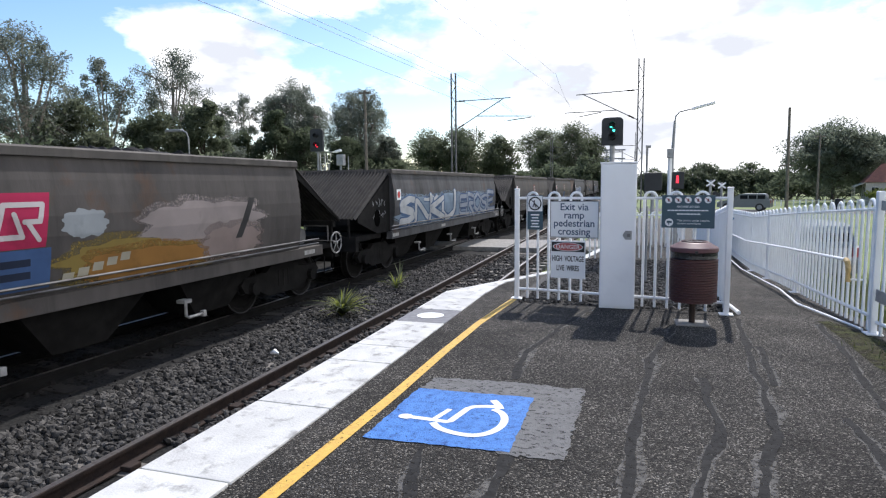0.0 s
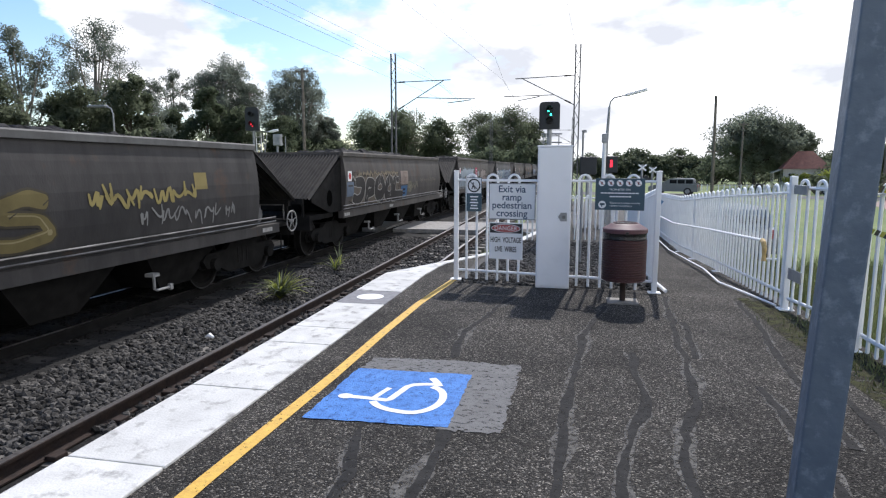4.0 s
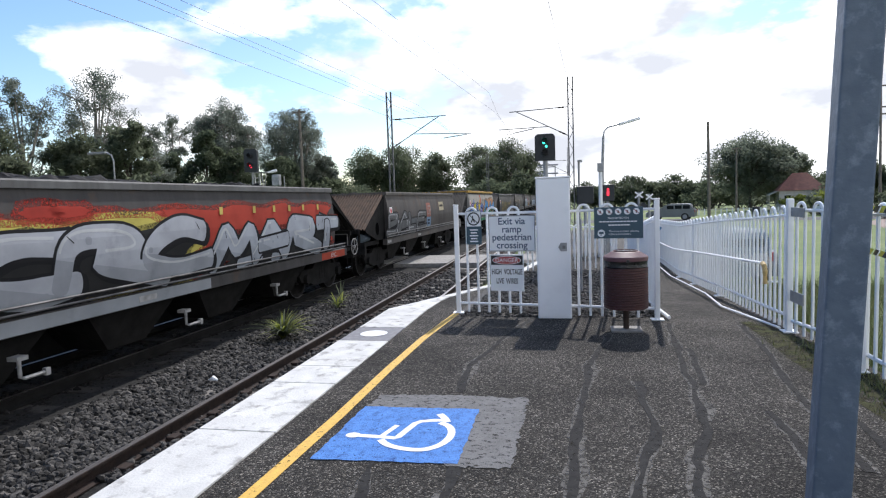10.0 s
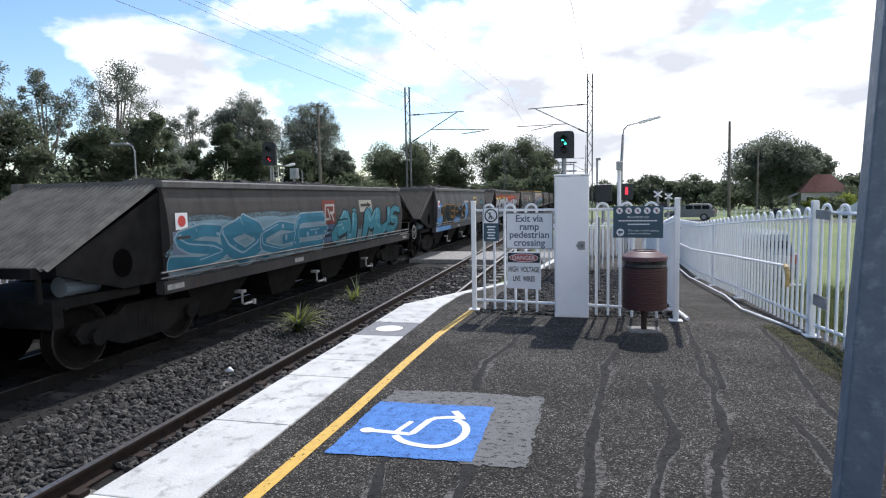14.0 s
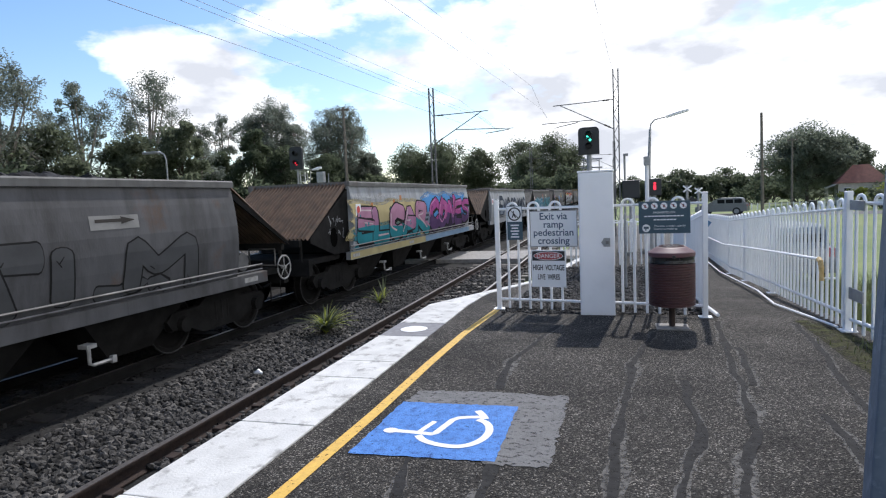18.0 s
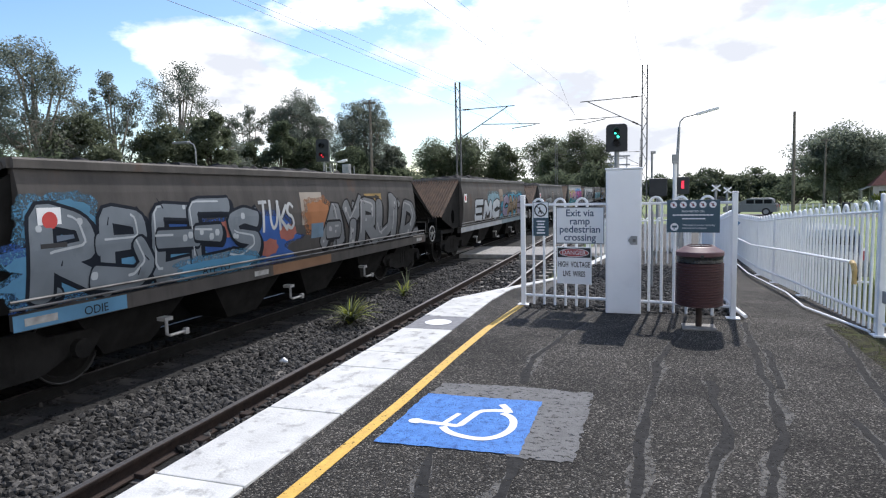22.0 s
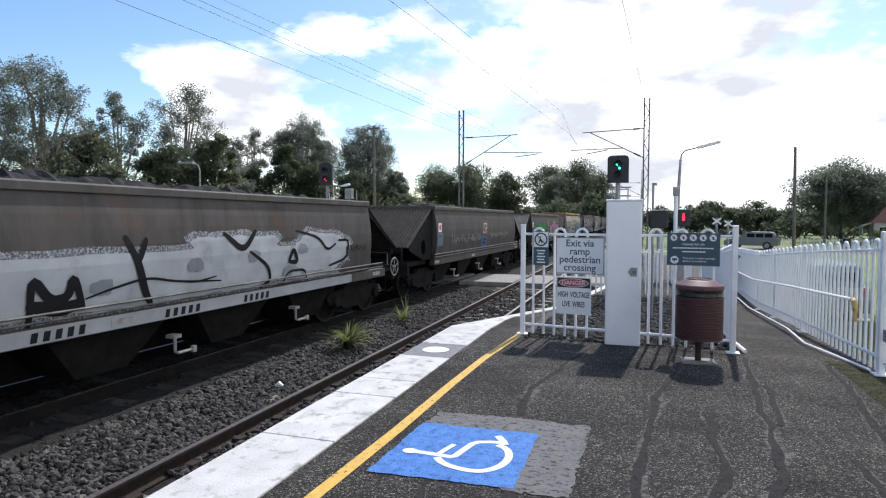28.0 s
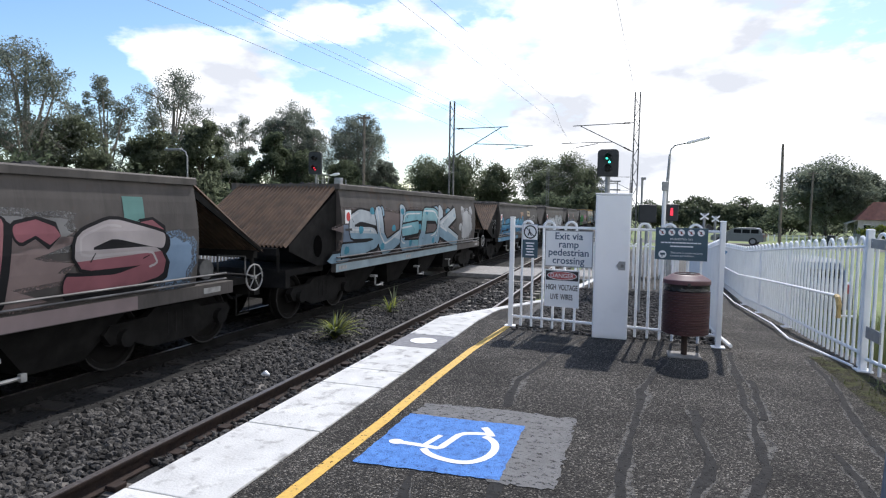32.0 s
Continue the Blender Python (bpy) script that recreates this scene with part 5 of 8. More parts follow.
def company(k, y0, chev):
    """Operator's chevron and name, as plain shapes in their colours."""
    patch(k, chev, chev + 0.34, 1.72, 1.98, (0.55, 0.36, 0.08), "chevron", 0.22)
    patch(k, chev + 0.62, chev + 0.94, 1.99, 2.24, (0.50, 0.11, 0.06), "chevron", -0.26)
    patch(k, chev + 0.40, chev + 0.72, 1.72, 1.99, (0.48, 0.13, 0.07), "chevron", 0.22)
    for i in range(7):
        a = y0 + 0.30 * i
        for p0, p1, q0, q1 in ((0.0, 0.06, 1.72, 1.97), (0.17, 0.23, 1.72, 1.97), (0.06, 0.17, 1.915, 1.97)) if i != 3 else ((0.08, 0.14, 1.72, 1.97),):
            patch(k, a + p0, a + p1, q0, q1, (0.16, 0.15, 0.145), "name_bar", 0.0, 0.002)


# side, rim, slope sheet and label by wagon
SPEC = {
    -6: (SMOKE, RIM_GREY, "dark_sheet", "grey coal hopper wagon with sooty sides"), -5: (BROWN, RIM_BROWN, "dark_sheet", "rust-brown coal hopper wagon heaped with coal"),
    -4: (GREY, RIM_GREY, "rust_sheet", "grey coal hopper wagon with rusted ends"), -3: (BROWN, RIM_BROWN, "dark_sheet", "brown coal hopper wagon with faded tags"),
    -2: (BROWN, RIM_BROWN, "dark_sheet", "brown coal hopper wagon with faded tags"), -1: (GREY, RIM_BROWN, "dark_sheet", "grey coal hopper wagon with pale blue graffiti"),
    0: (BROWN, RIM_BROWN, "dark_sheet", "brown coal wagon with red emblem and ochre graffiti"), 1: (BROWN, RIM_BROWN, "dark_sheet", "brown coal wagon with black bubble letter graffiti"),
    2: (DARK, RIM_GREY, "dark_sheet", "dark sooty coal wagon with pale tags"), 3: (CREAM, RIM_YELLOW, "dark_sheet", "cream coal wagon, yellow rim, blue and purple graffiti"),
    4: (BROWN, RIM_BROWN, "rust_sheet", "brown coal wagon with silver graffiti and arrow board"), 5: (DARK, RIM_GREY, "dark_sheet", "dark coal wagon with red and silver graffiti"),
    6: (GREY, RIM_GREY, "dark_sheet", "grey coal wagon with orange and black graffiti"), 7: (DARK, RIM_GREY, "grey_sheet", "dark coal wagon with teal graffiti letters"),
    8: (PALE, RIM_GREY, "rust_sheet", "pale grey coal wagon with huge navy letters"), 9: (PALE, RIM_GREY, "rust_sheet", "coal wagon covered in magenta, blue and pink graffiti"),
    10: (GREY, RIM_GREY, "rust_sheet", "grey coal wagon with silver letters outlined black"), 11: (BROWN, RIM_GREY, "rust_sheet", "brown coal wagon with white and purple graffiti"),
    12: (SOOTY, RIM_BROWN, "dark_sheet", "brown coal wagon with silver and blue graffiti"), 13: (CREAM, RIM_YELLOW, "dark_sheet", "cream coal wagon, yellow rim, greenish graffiti"),
    14: (DARK, RIM_BROWN, "grey_sheet", "dark coal wagon with bright green graffiti letters"), 15: (SOOTY, RIM_BROWN, "dark_sheet", "brown coal wagon with few faint tags"),
    16: (BROWN, RIM_BROWN, "dark_sheet", "brown coal wagon with a white painted lower half"), 17: (SOOTY, RIM_BROWN, "rust_sheet", "brown coal wagon with light blue graffiti letters"),
    18: (BROWN, RIM_BROWN, "rust_sheet", "brown coal wagon with white and teal graffiti"), 19: (BROWN, RIM_BROWN, "rust_sheet", "brown coal wagon with pink and white graffiti"),
    20: (GREY, RIM_GREY, "rust_sheet", "grey coal hopper wagon with rusted ends"),
}
WAGONS = {k: wagon(k, a, b, M[c], d, k + 20) for k, (a, b, c, d) in SPEC.items()}

BLACK, SILVER, WHITE = (0.02, 0.02, 0.022), (0.36, 0.38, 0.41), (0.55, 0.57, 0.58)
for k in (-5, -3, -2, 15):
    scrawl(k, -3.5, -0.5, 1.3, (0.30, 0.31, 0.31), 1, 0.28, 0.03)
    scrawl(k, 0.8, 3.6, 1.4, (0.33, 0.30, 0.24), 2, 0.22, 0.03)
    emblem(k, -0.2, 1.5, (0.20, 0.10, 0.09))
piece(-4, "SORE", -4.3, 1.0, 1.05, 1.75, (0.24, 0.30, 0.42), WHITE, seed=2)
cloud(-1, -4.9, 4.6, 1.0, 1.82, (0.25, 0.33, 0.42), 1)
piece(-1, "SNKU", -4.7, -0.3, 1.02, 1.84, WHITE, (0.10, 0.16, 0.28), None, 0.12, seed=1)
piece(-1, "EROSE", 0.2, 4.5, 1.05, 1.8, (0.34, 0.38, 0.44), (0.08, 0.12, 0.22), None, 0.08, seed=3)

# wagon with the red emblem
cloud(0, -4.8, -0.3, 1.0, 1.95, (0.34, 0.40, 0.45), 1)
cloud(0, -4.2, -2.2, 1.05, 1.5, (0.30, 0.36, 0.41), 12, 0.0022, 5)
cloud(0, -2.4, -0.8, 1.05, 1.6, (0.38, 0.43, 0.46), 13, 0.0024, 4)
cloud(0, -3.4, -2.9, 1.25, 1.62, (0.20, 0.20, 0.20), 14, 0.003, 3)
emblem(0, -0.22, 1.46, (0.46, 0.035, 0.10), (0.62, 0.58, 0.58), (0.07, 0.13, 0.28))
cloud(0, 0.4, 3.2, 1.0, 1.48, (0.27, 0.20, 0.06), 2, 0.0012)
cloud(0, 0.7, 2.9, 1.0, 1.34, (0.33, 0.17, 0.05), 3, 0.0018, 3)
cloud(0, 1.5, 4.0, 1.30, 1.86, (0.31, 0.27, 0.26), 4, 0.0014)
cloud(0, 2.6, 3.9, 1.05, 1.5, (0.30, 0.24, 0.22), 6, 0.0022)
patch(0, 3.28, 3.42, 1.3, 1.86, (0.05, 0.05, 0.05), "dark_bar", 0.34, 0.004)
for i in range(5):
    patch(0, 0.55 + 0.18 * i, 0.68 + 0.18 * i, 1.08 + 0.035 * i, 1.17 + 0.035 * i, (0.45, 0.42, 0.33), "faded_letter_bar", 0.02, 0.004)
cloud(0, 0.55, 1.15, 1.5, 1.82, (0.33, 0.36, 0.38), 7)

cloud(1, -3.5, -0.2, 1.0, 1.8, (0.20, 0.165, 0.14), 1, 0.001, 11)
cloud(1, -4.6, -0.4, 1.0, 1.86, (0.17, 0.145, 0.12), 21, 0.0014, 9)
piece(1, "JPOOL", -4.4, -0.35, 1.0, 1.84, (0.062, 0.058, 0.056), (0.42, 0.41, 0.38), None, 0.22, seed=1, rim=0.028, fat=1.1)
patch(1, -0.3, 0.5, 1.5, 1.94, (0.34, 0.28, 0.25), "worn_panel")
emblem(1, -0.25, 1.47, None, (0.30, 0.24, 0.2), (0.08, 0.17, 0.32))
cloud(1, 0.4, 1.0, 1.2, 1.62, (0.20, 0.19, 0.15), 5)
scrawl(1, -4.0, -0.6, 1.80, (0.26, 0.22, 0.16), 8, 0.16, 0.035)
scrawl(1, 0.5, 1.6, 1.25, (0.30, 0.28, 0.22), 9, 0.3, 0.03)
scrawl(1, 2.0, 4.2, 1.5, (0.20, 0.18, 0.15), 10, 0.2, 0.02)

piece(2, "CUNPS", -3.4, 0.6, 1.10, 1.86, (0.20, 0.165, 0.075), (0.085, 0.075, 0.055), (0.34, 0.29, 0.16), 0.15, seed=4, rim=0.03)
scrawl(2, 2.0, 4.2, 1.2, (0.30, 0.30, 0.29), 1, 0.3, 0.03)
scrawl(2, 1.2, 3.2, 1.5, (0.36, 0.30, 0.12), 3, 0.3, 0.05)
patch(2, 3.2, 3.5, 1.7, 1.95, (0.34, 0.28, 0.12), "faded_panel")

# cream wagon
company(3, -0.24, -1.5)
# dark strip painting in the shade, with some grime, below the overhanging rim
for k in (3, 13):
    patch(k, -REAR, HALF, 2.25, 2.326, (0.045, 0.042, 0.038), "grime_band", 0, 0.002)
cloud(3, -4.7, 4.9, 0.98, 1.36, (0.05, 0.20, 0.11), 1)
cloud(3, 0.5, 4.9, 1.2, 2.0, (0.50, 0.26, 0.12), 21, 0.0012, 9)
cloud(3, -4.2, -1.0, 1.3, 1.75, (0.05, 0.22, 0.12), 5, 0.001, 13)
cloud(3, 3.0, 4.8, 1.6, 2.05, (0.52, 0.28, 0.14), 2)
cloud(3, -0.5, 0.6, 1.0, 1.6, (0.45, 0.24, 0.13), 7)
for y, z in ((0.0, 1.52), (0.15, 1.2), (0.42, 1.58)):
    patch(3, y - 0.07, y + 0.07, z - 0.06, z + 0.06, (0.06, 0.03, 0.04), "sprayed_dot", 0, 0.005)
for ch, a, b in (("O", 0.55, 1.95), ("V", 1.75, 3.20), ("M", 3.0, 4.85)):
    piece(3, ch, a, b, 0.98, 1.96, (0.08, 0.25, 0.52), BLACK, (0.30, 0.48, 0.64), 0.36, 0.16, ord(ch), 0.09, lower=(0.04, 0.22, 0.13))
piece(3, "AINS", -4.95, -0.3, 0.98, 1.86, (0.13, 0.20, 0.48), BLACK, (0.50, 0.52, 0.68), 0.26, 0.04, 2, 0.06, lower=(0.24, 0.20, 0.50))
for y in (-3.5, -1.8):
    cloud(3, y, y + 0.8, 1.45, 1.75, (0.58, 0.46, 0.05), 8, 0.012, 5)
band(3, -4.9, -1.0, (0.24, 0.20, 0.52))
band(3, -0.9, 3.0, (0.06, 0.24, 0.13))
band(3, 3.0, 5.4, (0.42, 0.26, 0.12))

cloud(4, -4.9, -0.6, 1.0, 1.55, (0.14, 0.15, 0.16), 1)
piece(4, "BALE", -4.9, -0.6, 1.0, 1.86, (0.14, 0.145, 0.15), BLACK, (0.42, 0.43, 0.44), 0.22, 0.1, 3, 0.05)
patch(4, -0.2, 0.4, 1.5, 2.04, (0.35, 0.15, 0.12), "worn_poster")
emblem(4, -0.2, 1.5, None, (0.36, 0.28, 0.25), (0.20, 0.29, 0.40))
arrow_board(4, 1.86, 2.67, 1.70, 2.06)
scrawl(4, 1.2, 3.4, 1.2, (0.12, 0.11, 0.1), 3, 0.4, 0.03)

# red and silver
cloud(5, -1.2, 5.2, 1.1, 2.12, (0.40, 0.055, 0.035), 1, 0.001, 12)
cloud(5, -5.2, 0.1, 1.0, 2.1, (0.42, 0.06, 0.04), 2, 0.0006, 12)
cloud(5, -5.2, 0.0, 1.0, 1.98, (0.58, 0.50, 0.12), 3, 0.0015, 6)
cloud(5, -5.1, 0.0, 0.98, 1.84, (0.03, 0.03, 0.03), 9, 0.0022, 5)
piece(5, "OCRC", -5.2, 0.05, 0.98, 1.93, (0.44, 0.46, 0.50), BLACK, WHITE, 0.38, 0.03, 1, 0.07, lower=(0.34, 0.36, 0.39), fat=1.1)
cloud(5, 0.2, 4.8, 0.98, 1.62, (0.03, 0.03, 0.03), 10, 0.0022, 7)
piece(5, "MART", 0.2, 4.95, 0.98, 1.86, (0.42, 0.45, 0.50), BLACK, WHITE, 0.26, 0.12, 2, 0.06, lower=(0.34, 0.37, 0.41))
for y in (0.9, 1.25):
    cloud(5, y - 3.9, y - 3.3, 2.0, 2.14, (0.40, 0.05, 0.035), int(y * 9), 0.002, 3)
for y in (0.5, 1.5, 2.2, 2.8, 3.4, 4.1):
    patch(5, y, y + 0.09, 1.95, 2.07, (0.55, 0.44, 0.12), "sprayed_spark", 0.03, 0.013)
band(5, -4.9, 0.2, (0.30, 0.32, 0.34))
band(5, 4.3, 5.6, (0.40, 0.07, 0.04))
bm = words("EMC.", 0.15)
for v in bm.verts:
    v.co = Vector((SIDE_X + 0.067, 4.95 + v.co.x, 0.835 + v.co.z))
part("tag_lettering", bm, spray(WHITE), WAGONS[5])

cloud(6, -4.75, -4.0, 1.0, 1.85, (0.13, 0.34, 0.66), 41, 0.0014, 5)
cloud(6, -4.75, -3.2, 1.0, 1.35, (0.17, 0.36, 0.66), 1, 0.0012, 5)
cloud(6, -0.73, 0.6, 1.05, 1.84, (0.17, 0.36, 0.66), 2, 0.0012, 5)
piece(6, "TREERS", -4.4, -0.06, 0.98, 1.78, (0.012, 0.018, 0.02), (0.33, 0.17, 0.03), (0.018, 0.055, 0.055), 0.22, 0.14, 3, 0.035, 0.07, lower=(0.012, 0.035, 0.038))
cloud(6, -2.2, -0.9, 1.0, 1.22, (0.17, 0.36, 0.66), 12, 0.016, 5)
for y, z in ((-1.32, 1.62), (-1.2, 1.7), (-1.08, 1.55), (-0.5, 1.25), (-0.4, 1.36)):
    cloud(6, y - 0.06, y + 0.06, z - 0.05, z + 0.05, (0.17, 0.36, 0.66), int(y * 13), 0.017, 3)
arrow_board(6, 1.93, 2.73, 1.71, 2.09, (0.42, 0.32, 0.14))
patch(6, -0.2, 0.7, 1.82, 1.92, (0.40, 0.39, 0.37), "faded_panel")
scrawl(6, 4.1, 4.7, 1.35, (0.40, 0.40, 0.38), 3, 0.2, 0.015)
cloud(6, 3.6, 4.3, 1.7, 1.9, (0.08, 0.20, 0.24), 8)
band(6, -4.9, -2.6, (0.17, 0.36, 0.66))

emblem(7, -0.24, 1.55, (0.20, 0.06, 0.05), (0.42, 0.41, 0.38), (0.10, 0.15, 0.24), 1.05)
cloud(7, -4.9, -0.3, 1.0, 1.85, (0.19, 0.30, 0.36), 1)
piece(7, "SOGE", -4.9, -0.3, 1.0, 1.80, (0.05, 0.19, 0.28), (0.26, 0.36, 0.42), (0.26, 0.40, 0.50), 0.24, 0.0, 1, 0.035)
cloud(7, 0.3, 4.3, 1.0, 1.35, (0.16, 0.24, 0.26), 3)
piece(7, "AIMUS", 0.3, 4.5, 1.0, 1.94, (0.07, 0.25, 0.32), (0.03, 0.045, 0.05), (0.20, 0.40, 0.46), 0.24, 0.16, 2, 0.045)
arrow_board(7, 1.84, 2.66, 1.78, 2.08, (0.42, 0.40, 0.35))

piece(8, "DEMOGRAMS", -4.0, 4.6, 1.0, 2.02, ((0.025, 0.038, 0.055), (0.03, 0.045, 0.07), (0.05, 0.07, 0.11)), None, None, 0.20, 0.0, 1, 0.0, 0.015)
cloud(8, -3.4, -1.6, 1.05, 1.6, (0.25, 0.31, 0.38), 1)
scrawl(8, -0.8, 4.5, 1.45, (0.22, 0.2, 0.22), 2, 0.45, 0.012)
patch(8, -3.75, -3.5, 1.3, 1.45, (0.05, 0.07, 0.07), "vent_plate")
band(8, -5.1, 5.6, (0.36, 0.37, 0.39))

cloud(9, -0.6, 5.0, 1.3, 2.15, (0.08, 0.27, 0.58), 1, 0.001, 11)
cloud(9, -5.2, 0.1, 1.0, 2.0, (0.50, 0.42, 0.22), 2, 0.0006, 6)
cloud(9, -5.0, 0.0, 1.0, 1.45, (0.05, 0.24, 0.30), 3, 0.0016, 5)
cloud(9, -0.1, 4.8, 1.0, 1.45, (0.04, 0.025, 0.06), 5, 0.002, 9)
piece(9, "ELCAR", -4.8, 0.0, 0.99, 1.94, ((0.44, 0.22, 0.33), (0.40, 0.20, 0.33)), BLACK, (0.60, 0.48, 0.52), 0.26, 0.05, 1, 0.05, lower=(0.03, 0.25, 0.30))
piece(9, "CONES", 0.3, 4.76, 1.05, 2.05, ((0.36, 0.06, 0.25), (0.40, 0.08, 0.27)), BLACK, (0.52, 0.22, 0.42), 0.24, 0.1, 2, 0.06, lower=(0.10, 0.05, 0.14))
patch(9, -0.23, 0.29, 1.31, 1.64, (0.22, 0.27, 0.33), "number_panel", 0, 0.014)
for a in (-0.13, -0.07):
    patch(9, a, a + 0.3, 1.40 + 2 * (a + 0.13), 1.46 + 2 * (a + 0.13), (0.06, 0.07, 0.1), "number_bar", 0, 0.017)
for y, s in ((-3.6, 2.3), (0.0, 0.7), (3.6, 0.9)):
    scrawl(9, y - (1.2 if s > 1 else 0), y + s * 0.6, 2.03, WHITE, int(y), 0.12, 0.016)
for y, z in ((-3.9, 1.85), (-2.5, 1.9), (-2.0, 2.0)):
    patch(9, y, y + 0.14, z, z + 0.12, (0.45, 0.2, 0.08), "sprayed_star", 0.04, 0.004)
band(9, -5.0, 0.0, (0.44, 0.38, 0.2))
band(9, 0.0, 5.0, (0.2, 0.3, 0.42))

cloud(10, -4.6, 0.3, 1.0, 1.6, (0.26, 0.13, 0.08), 1, 0.001, 10)
piece(10, "CUSERA", -4.4, 0.3, 0.99, 1.72, (0.25, 0.27, 0.28), BLACK, (0.36, 0.38, 0.39), 0.17, 0.12, 1, 0.05)
piece(10, "TIM", 0.62, 3.8, 1.0, 1.78, (0.085, 0.088, 0.092), (0.02, 0.02, 0.02), None, 0.26, 0.05, 2, 0.022)
emblem(10, -0.12, 1.60, (0.10, 0.075, 0.06), (0.40, 0.37, 0.34), None, 0.85)
scrawl(10, -2.0, -1.1, 1.68, BLACK, 4, 0.2, 0.025)
arrow_board(10, 2.4, 3.1, 1.84, 2.0, (0.30, 0.30, 0.29))
band(10, -4.9, 0.8, (0.27, 0.26, 0.25))

cloud(11, -1.9, 0.1, 1.5, 1.98, (0.20, 0.32, 0.37), 1, 0.0008, 14)
cloud(11, 0.0, 4.9, 1.0, 1.95, (0.07, 0.27, 0.38), 2, 0.0012, 9)
piece(11, "EMC", -3.6, -0.05, 1.0, 1.8, (0.52, 0.56, 0.60), BLACK, None, 0.19, 0.06, 1, 0.08, 0.0, tidy=True)
piece(11, "CAMES", 0.42, 4.85, 1.0, 1.88, ((0.23, 0.20, 0.28), (0.22, 0.16, 0.09), (0.21, 0.16, 0.10), (0.22, 0.20, 0.27), (0.23, 0.21, 0.28)), BLACK, (0.34, 0.32, 0.36), 0.22, 0.1, 2, 0.05)
patch(11, -0.07, 0.54, 1.66, 2.1, (0.29, 0.24, 0.20), "worn_poster", 0, 0.012)
scrawl(11, 0.05, 0.45, 1.76, BLACK, 5, 0.14, 0.014)
patch(11, 2.2, 3.1, 1.85, 2.05, (0.33, 0.31, 0.27), "worn_poster", 0, 0.0008)
band(11, -5.0, 0.4, (0.40, 0.42, 0.45))
band(11, 0.4, 5.5, (0.24, 0.30, 0.33))

cloud(12, -5.2, -0.1, 1.0, 1.75, (0.05, 0.12, 0.36), 1, 0.001, 7)
cloud(12, -5.2, -2.4, 1.0, 1.6, (0.12, 0.30, 0.48), 2, 0.0016, 5)
cloud(12, -4.9, -4.0, 1.55, 2.05, (0.10, 0.25, 0.38), 31, 0.0012, 5)
piece(12, "RBEES", -4.75, -1.3, 1.0, 1.97, (0.20, 0.23, 0.26), (0.015, 0.02, 0.03), (0.50, 0.54, 0.57), 0.15, 0.0, 1, 0.045)
for y, z in ((-1.9, 1.6), (-1.0, 1.25), (-0.5, 1.45), (-2.0, 1.2)):
    cloud(12, y - 0.25, y + 0.25, z - 0.14, z + 0.14, (0.40, 0.15, 0.12), int(y * 9), 0.003, 4)
piece(12, "TUKS", -1.26, -0.3, 1.49, 1.94, WHITE, None, None, 0.06, 0.05, 4, 0.0)
patch(12, -0.08, 0.62, 1.54, 2.08, (0.40, 0.36, 0.31), "worn_poster")
cloud(12, 0.0, 0.9, 1.4, 1.95, (0.38, 0.17, 0.08), 9, 0.004)
patch(12, 0.2, 0.6, 1.3, 1.55, (0.17, 0.25, 0.33), "number_panel", 0, 0.006)
piece(12, "AYRUID", 0.5, 4.85, 1.0, 1.98, (0.20, 0.21, 0.22), BLACK, (0.38, 0.38, 0.39), 0.20, 0.12, 2, 0.05)
arrow_board(12, 2.3, 3.1, 1.86, 2.04, (0.36, 0.25, 0.10))
band(12, -5.0, -3.7, (0.12, 0.27, 0.42))
band(12, -0.9, 0.9, (0.22, 0.13, 0.08))
cloud(12, -3.0, -1.2, 1.0, 1.22, (0.10, 0.28, 0.45), 33, 0.017, 5)

company(13, 0.0, -1.3)
cloud(13, 0.6, 5.0, 1.1, 1.72, (0.19, 0.18, 0.185), 1, 0.001, 8)
cloud(13, -0.2, 1.6, 1.0, 1.58, (0.16, 0.11, 0.15), 3, 0.0015)
piece(13, "MCKES", -4.7, 0.6, 0.99, 1.86, ((0.36, 0.38, 0.29), (0.33, 0.36, 0.31)), (0.03, 0.03, 0.03), (0.44, 0.45, 0.38), 0.26, 0.05, 1, 0.045)
piece(13, "TOIM", 1.5, 4.9, 0.99, 1.56, (0.075, 0.21, 0.285), (0.27, 0.33, 0.35), None, 0.17, 0.1, 2, 0.03)
for y, z in ((-3.9, 1.15), (-1.6, 1.45), (-2.6, 1.45)):
    cloud(13, y - 0.16, y + 0.16, z - 0.11, z + 0.11, (0.10, 0.30, 0.36), int(y * 5), 0.013, 3)
cloud(13, -4.8, -3.3, 1.0, 1.45, (0.15, 0.165, 0.20), 41, 0.011, 4)
arrow_board(13, 3.87, 4.72, 2.02, 2.22, None)
band(13, -5.0, -2.0, (0.36, 0.32, 0.20))
band(13, -0.6, 1.2, (0.52, 0.30, 0.04))
band(13, 1.2, 4.4, (0.20, 0.30, 0.34))

piece(14, "DNDK", -4.3, -0.5, 0.99, 1.90, ((0.018, 0.20, 0.040), (0.035, 0.23, 0.036)), (0.010, 0.10, 0.022), (0.05, 0.32, 0.09), 0.19, 0.03, 1, 0.03, lower=(0.016, 0.19, 0.038), tidy=True)
emblem(14, 0.08, 1.64, None, (0.42, 0.31, 0.21), (0.15, 0.20, 0.27), 0.9)
cloud(14, 0.8, 4.5, 1.05, 1.85, (0.38, 0.16, 0.34), 2, 0.001, 12)
piece(14, "ARGIP", 0.9, 4.4, 1.02, 1.74, ((0.44, 0.35, 0.09), (0.25, 0.16, 0.14), (0.24, 0.30, 0.36), (0.26, 0.32, 0.38), (0.44, 0.36, 0.12)), (0.16, 0.09, 0.05), None, 0.18, 0.1, 2, 0.03)
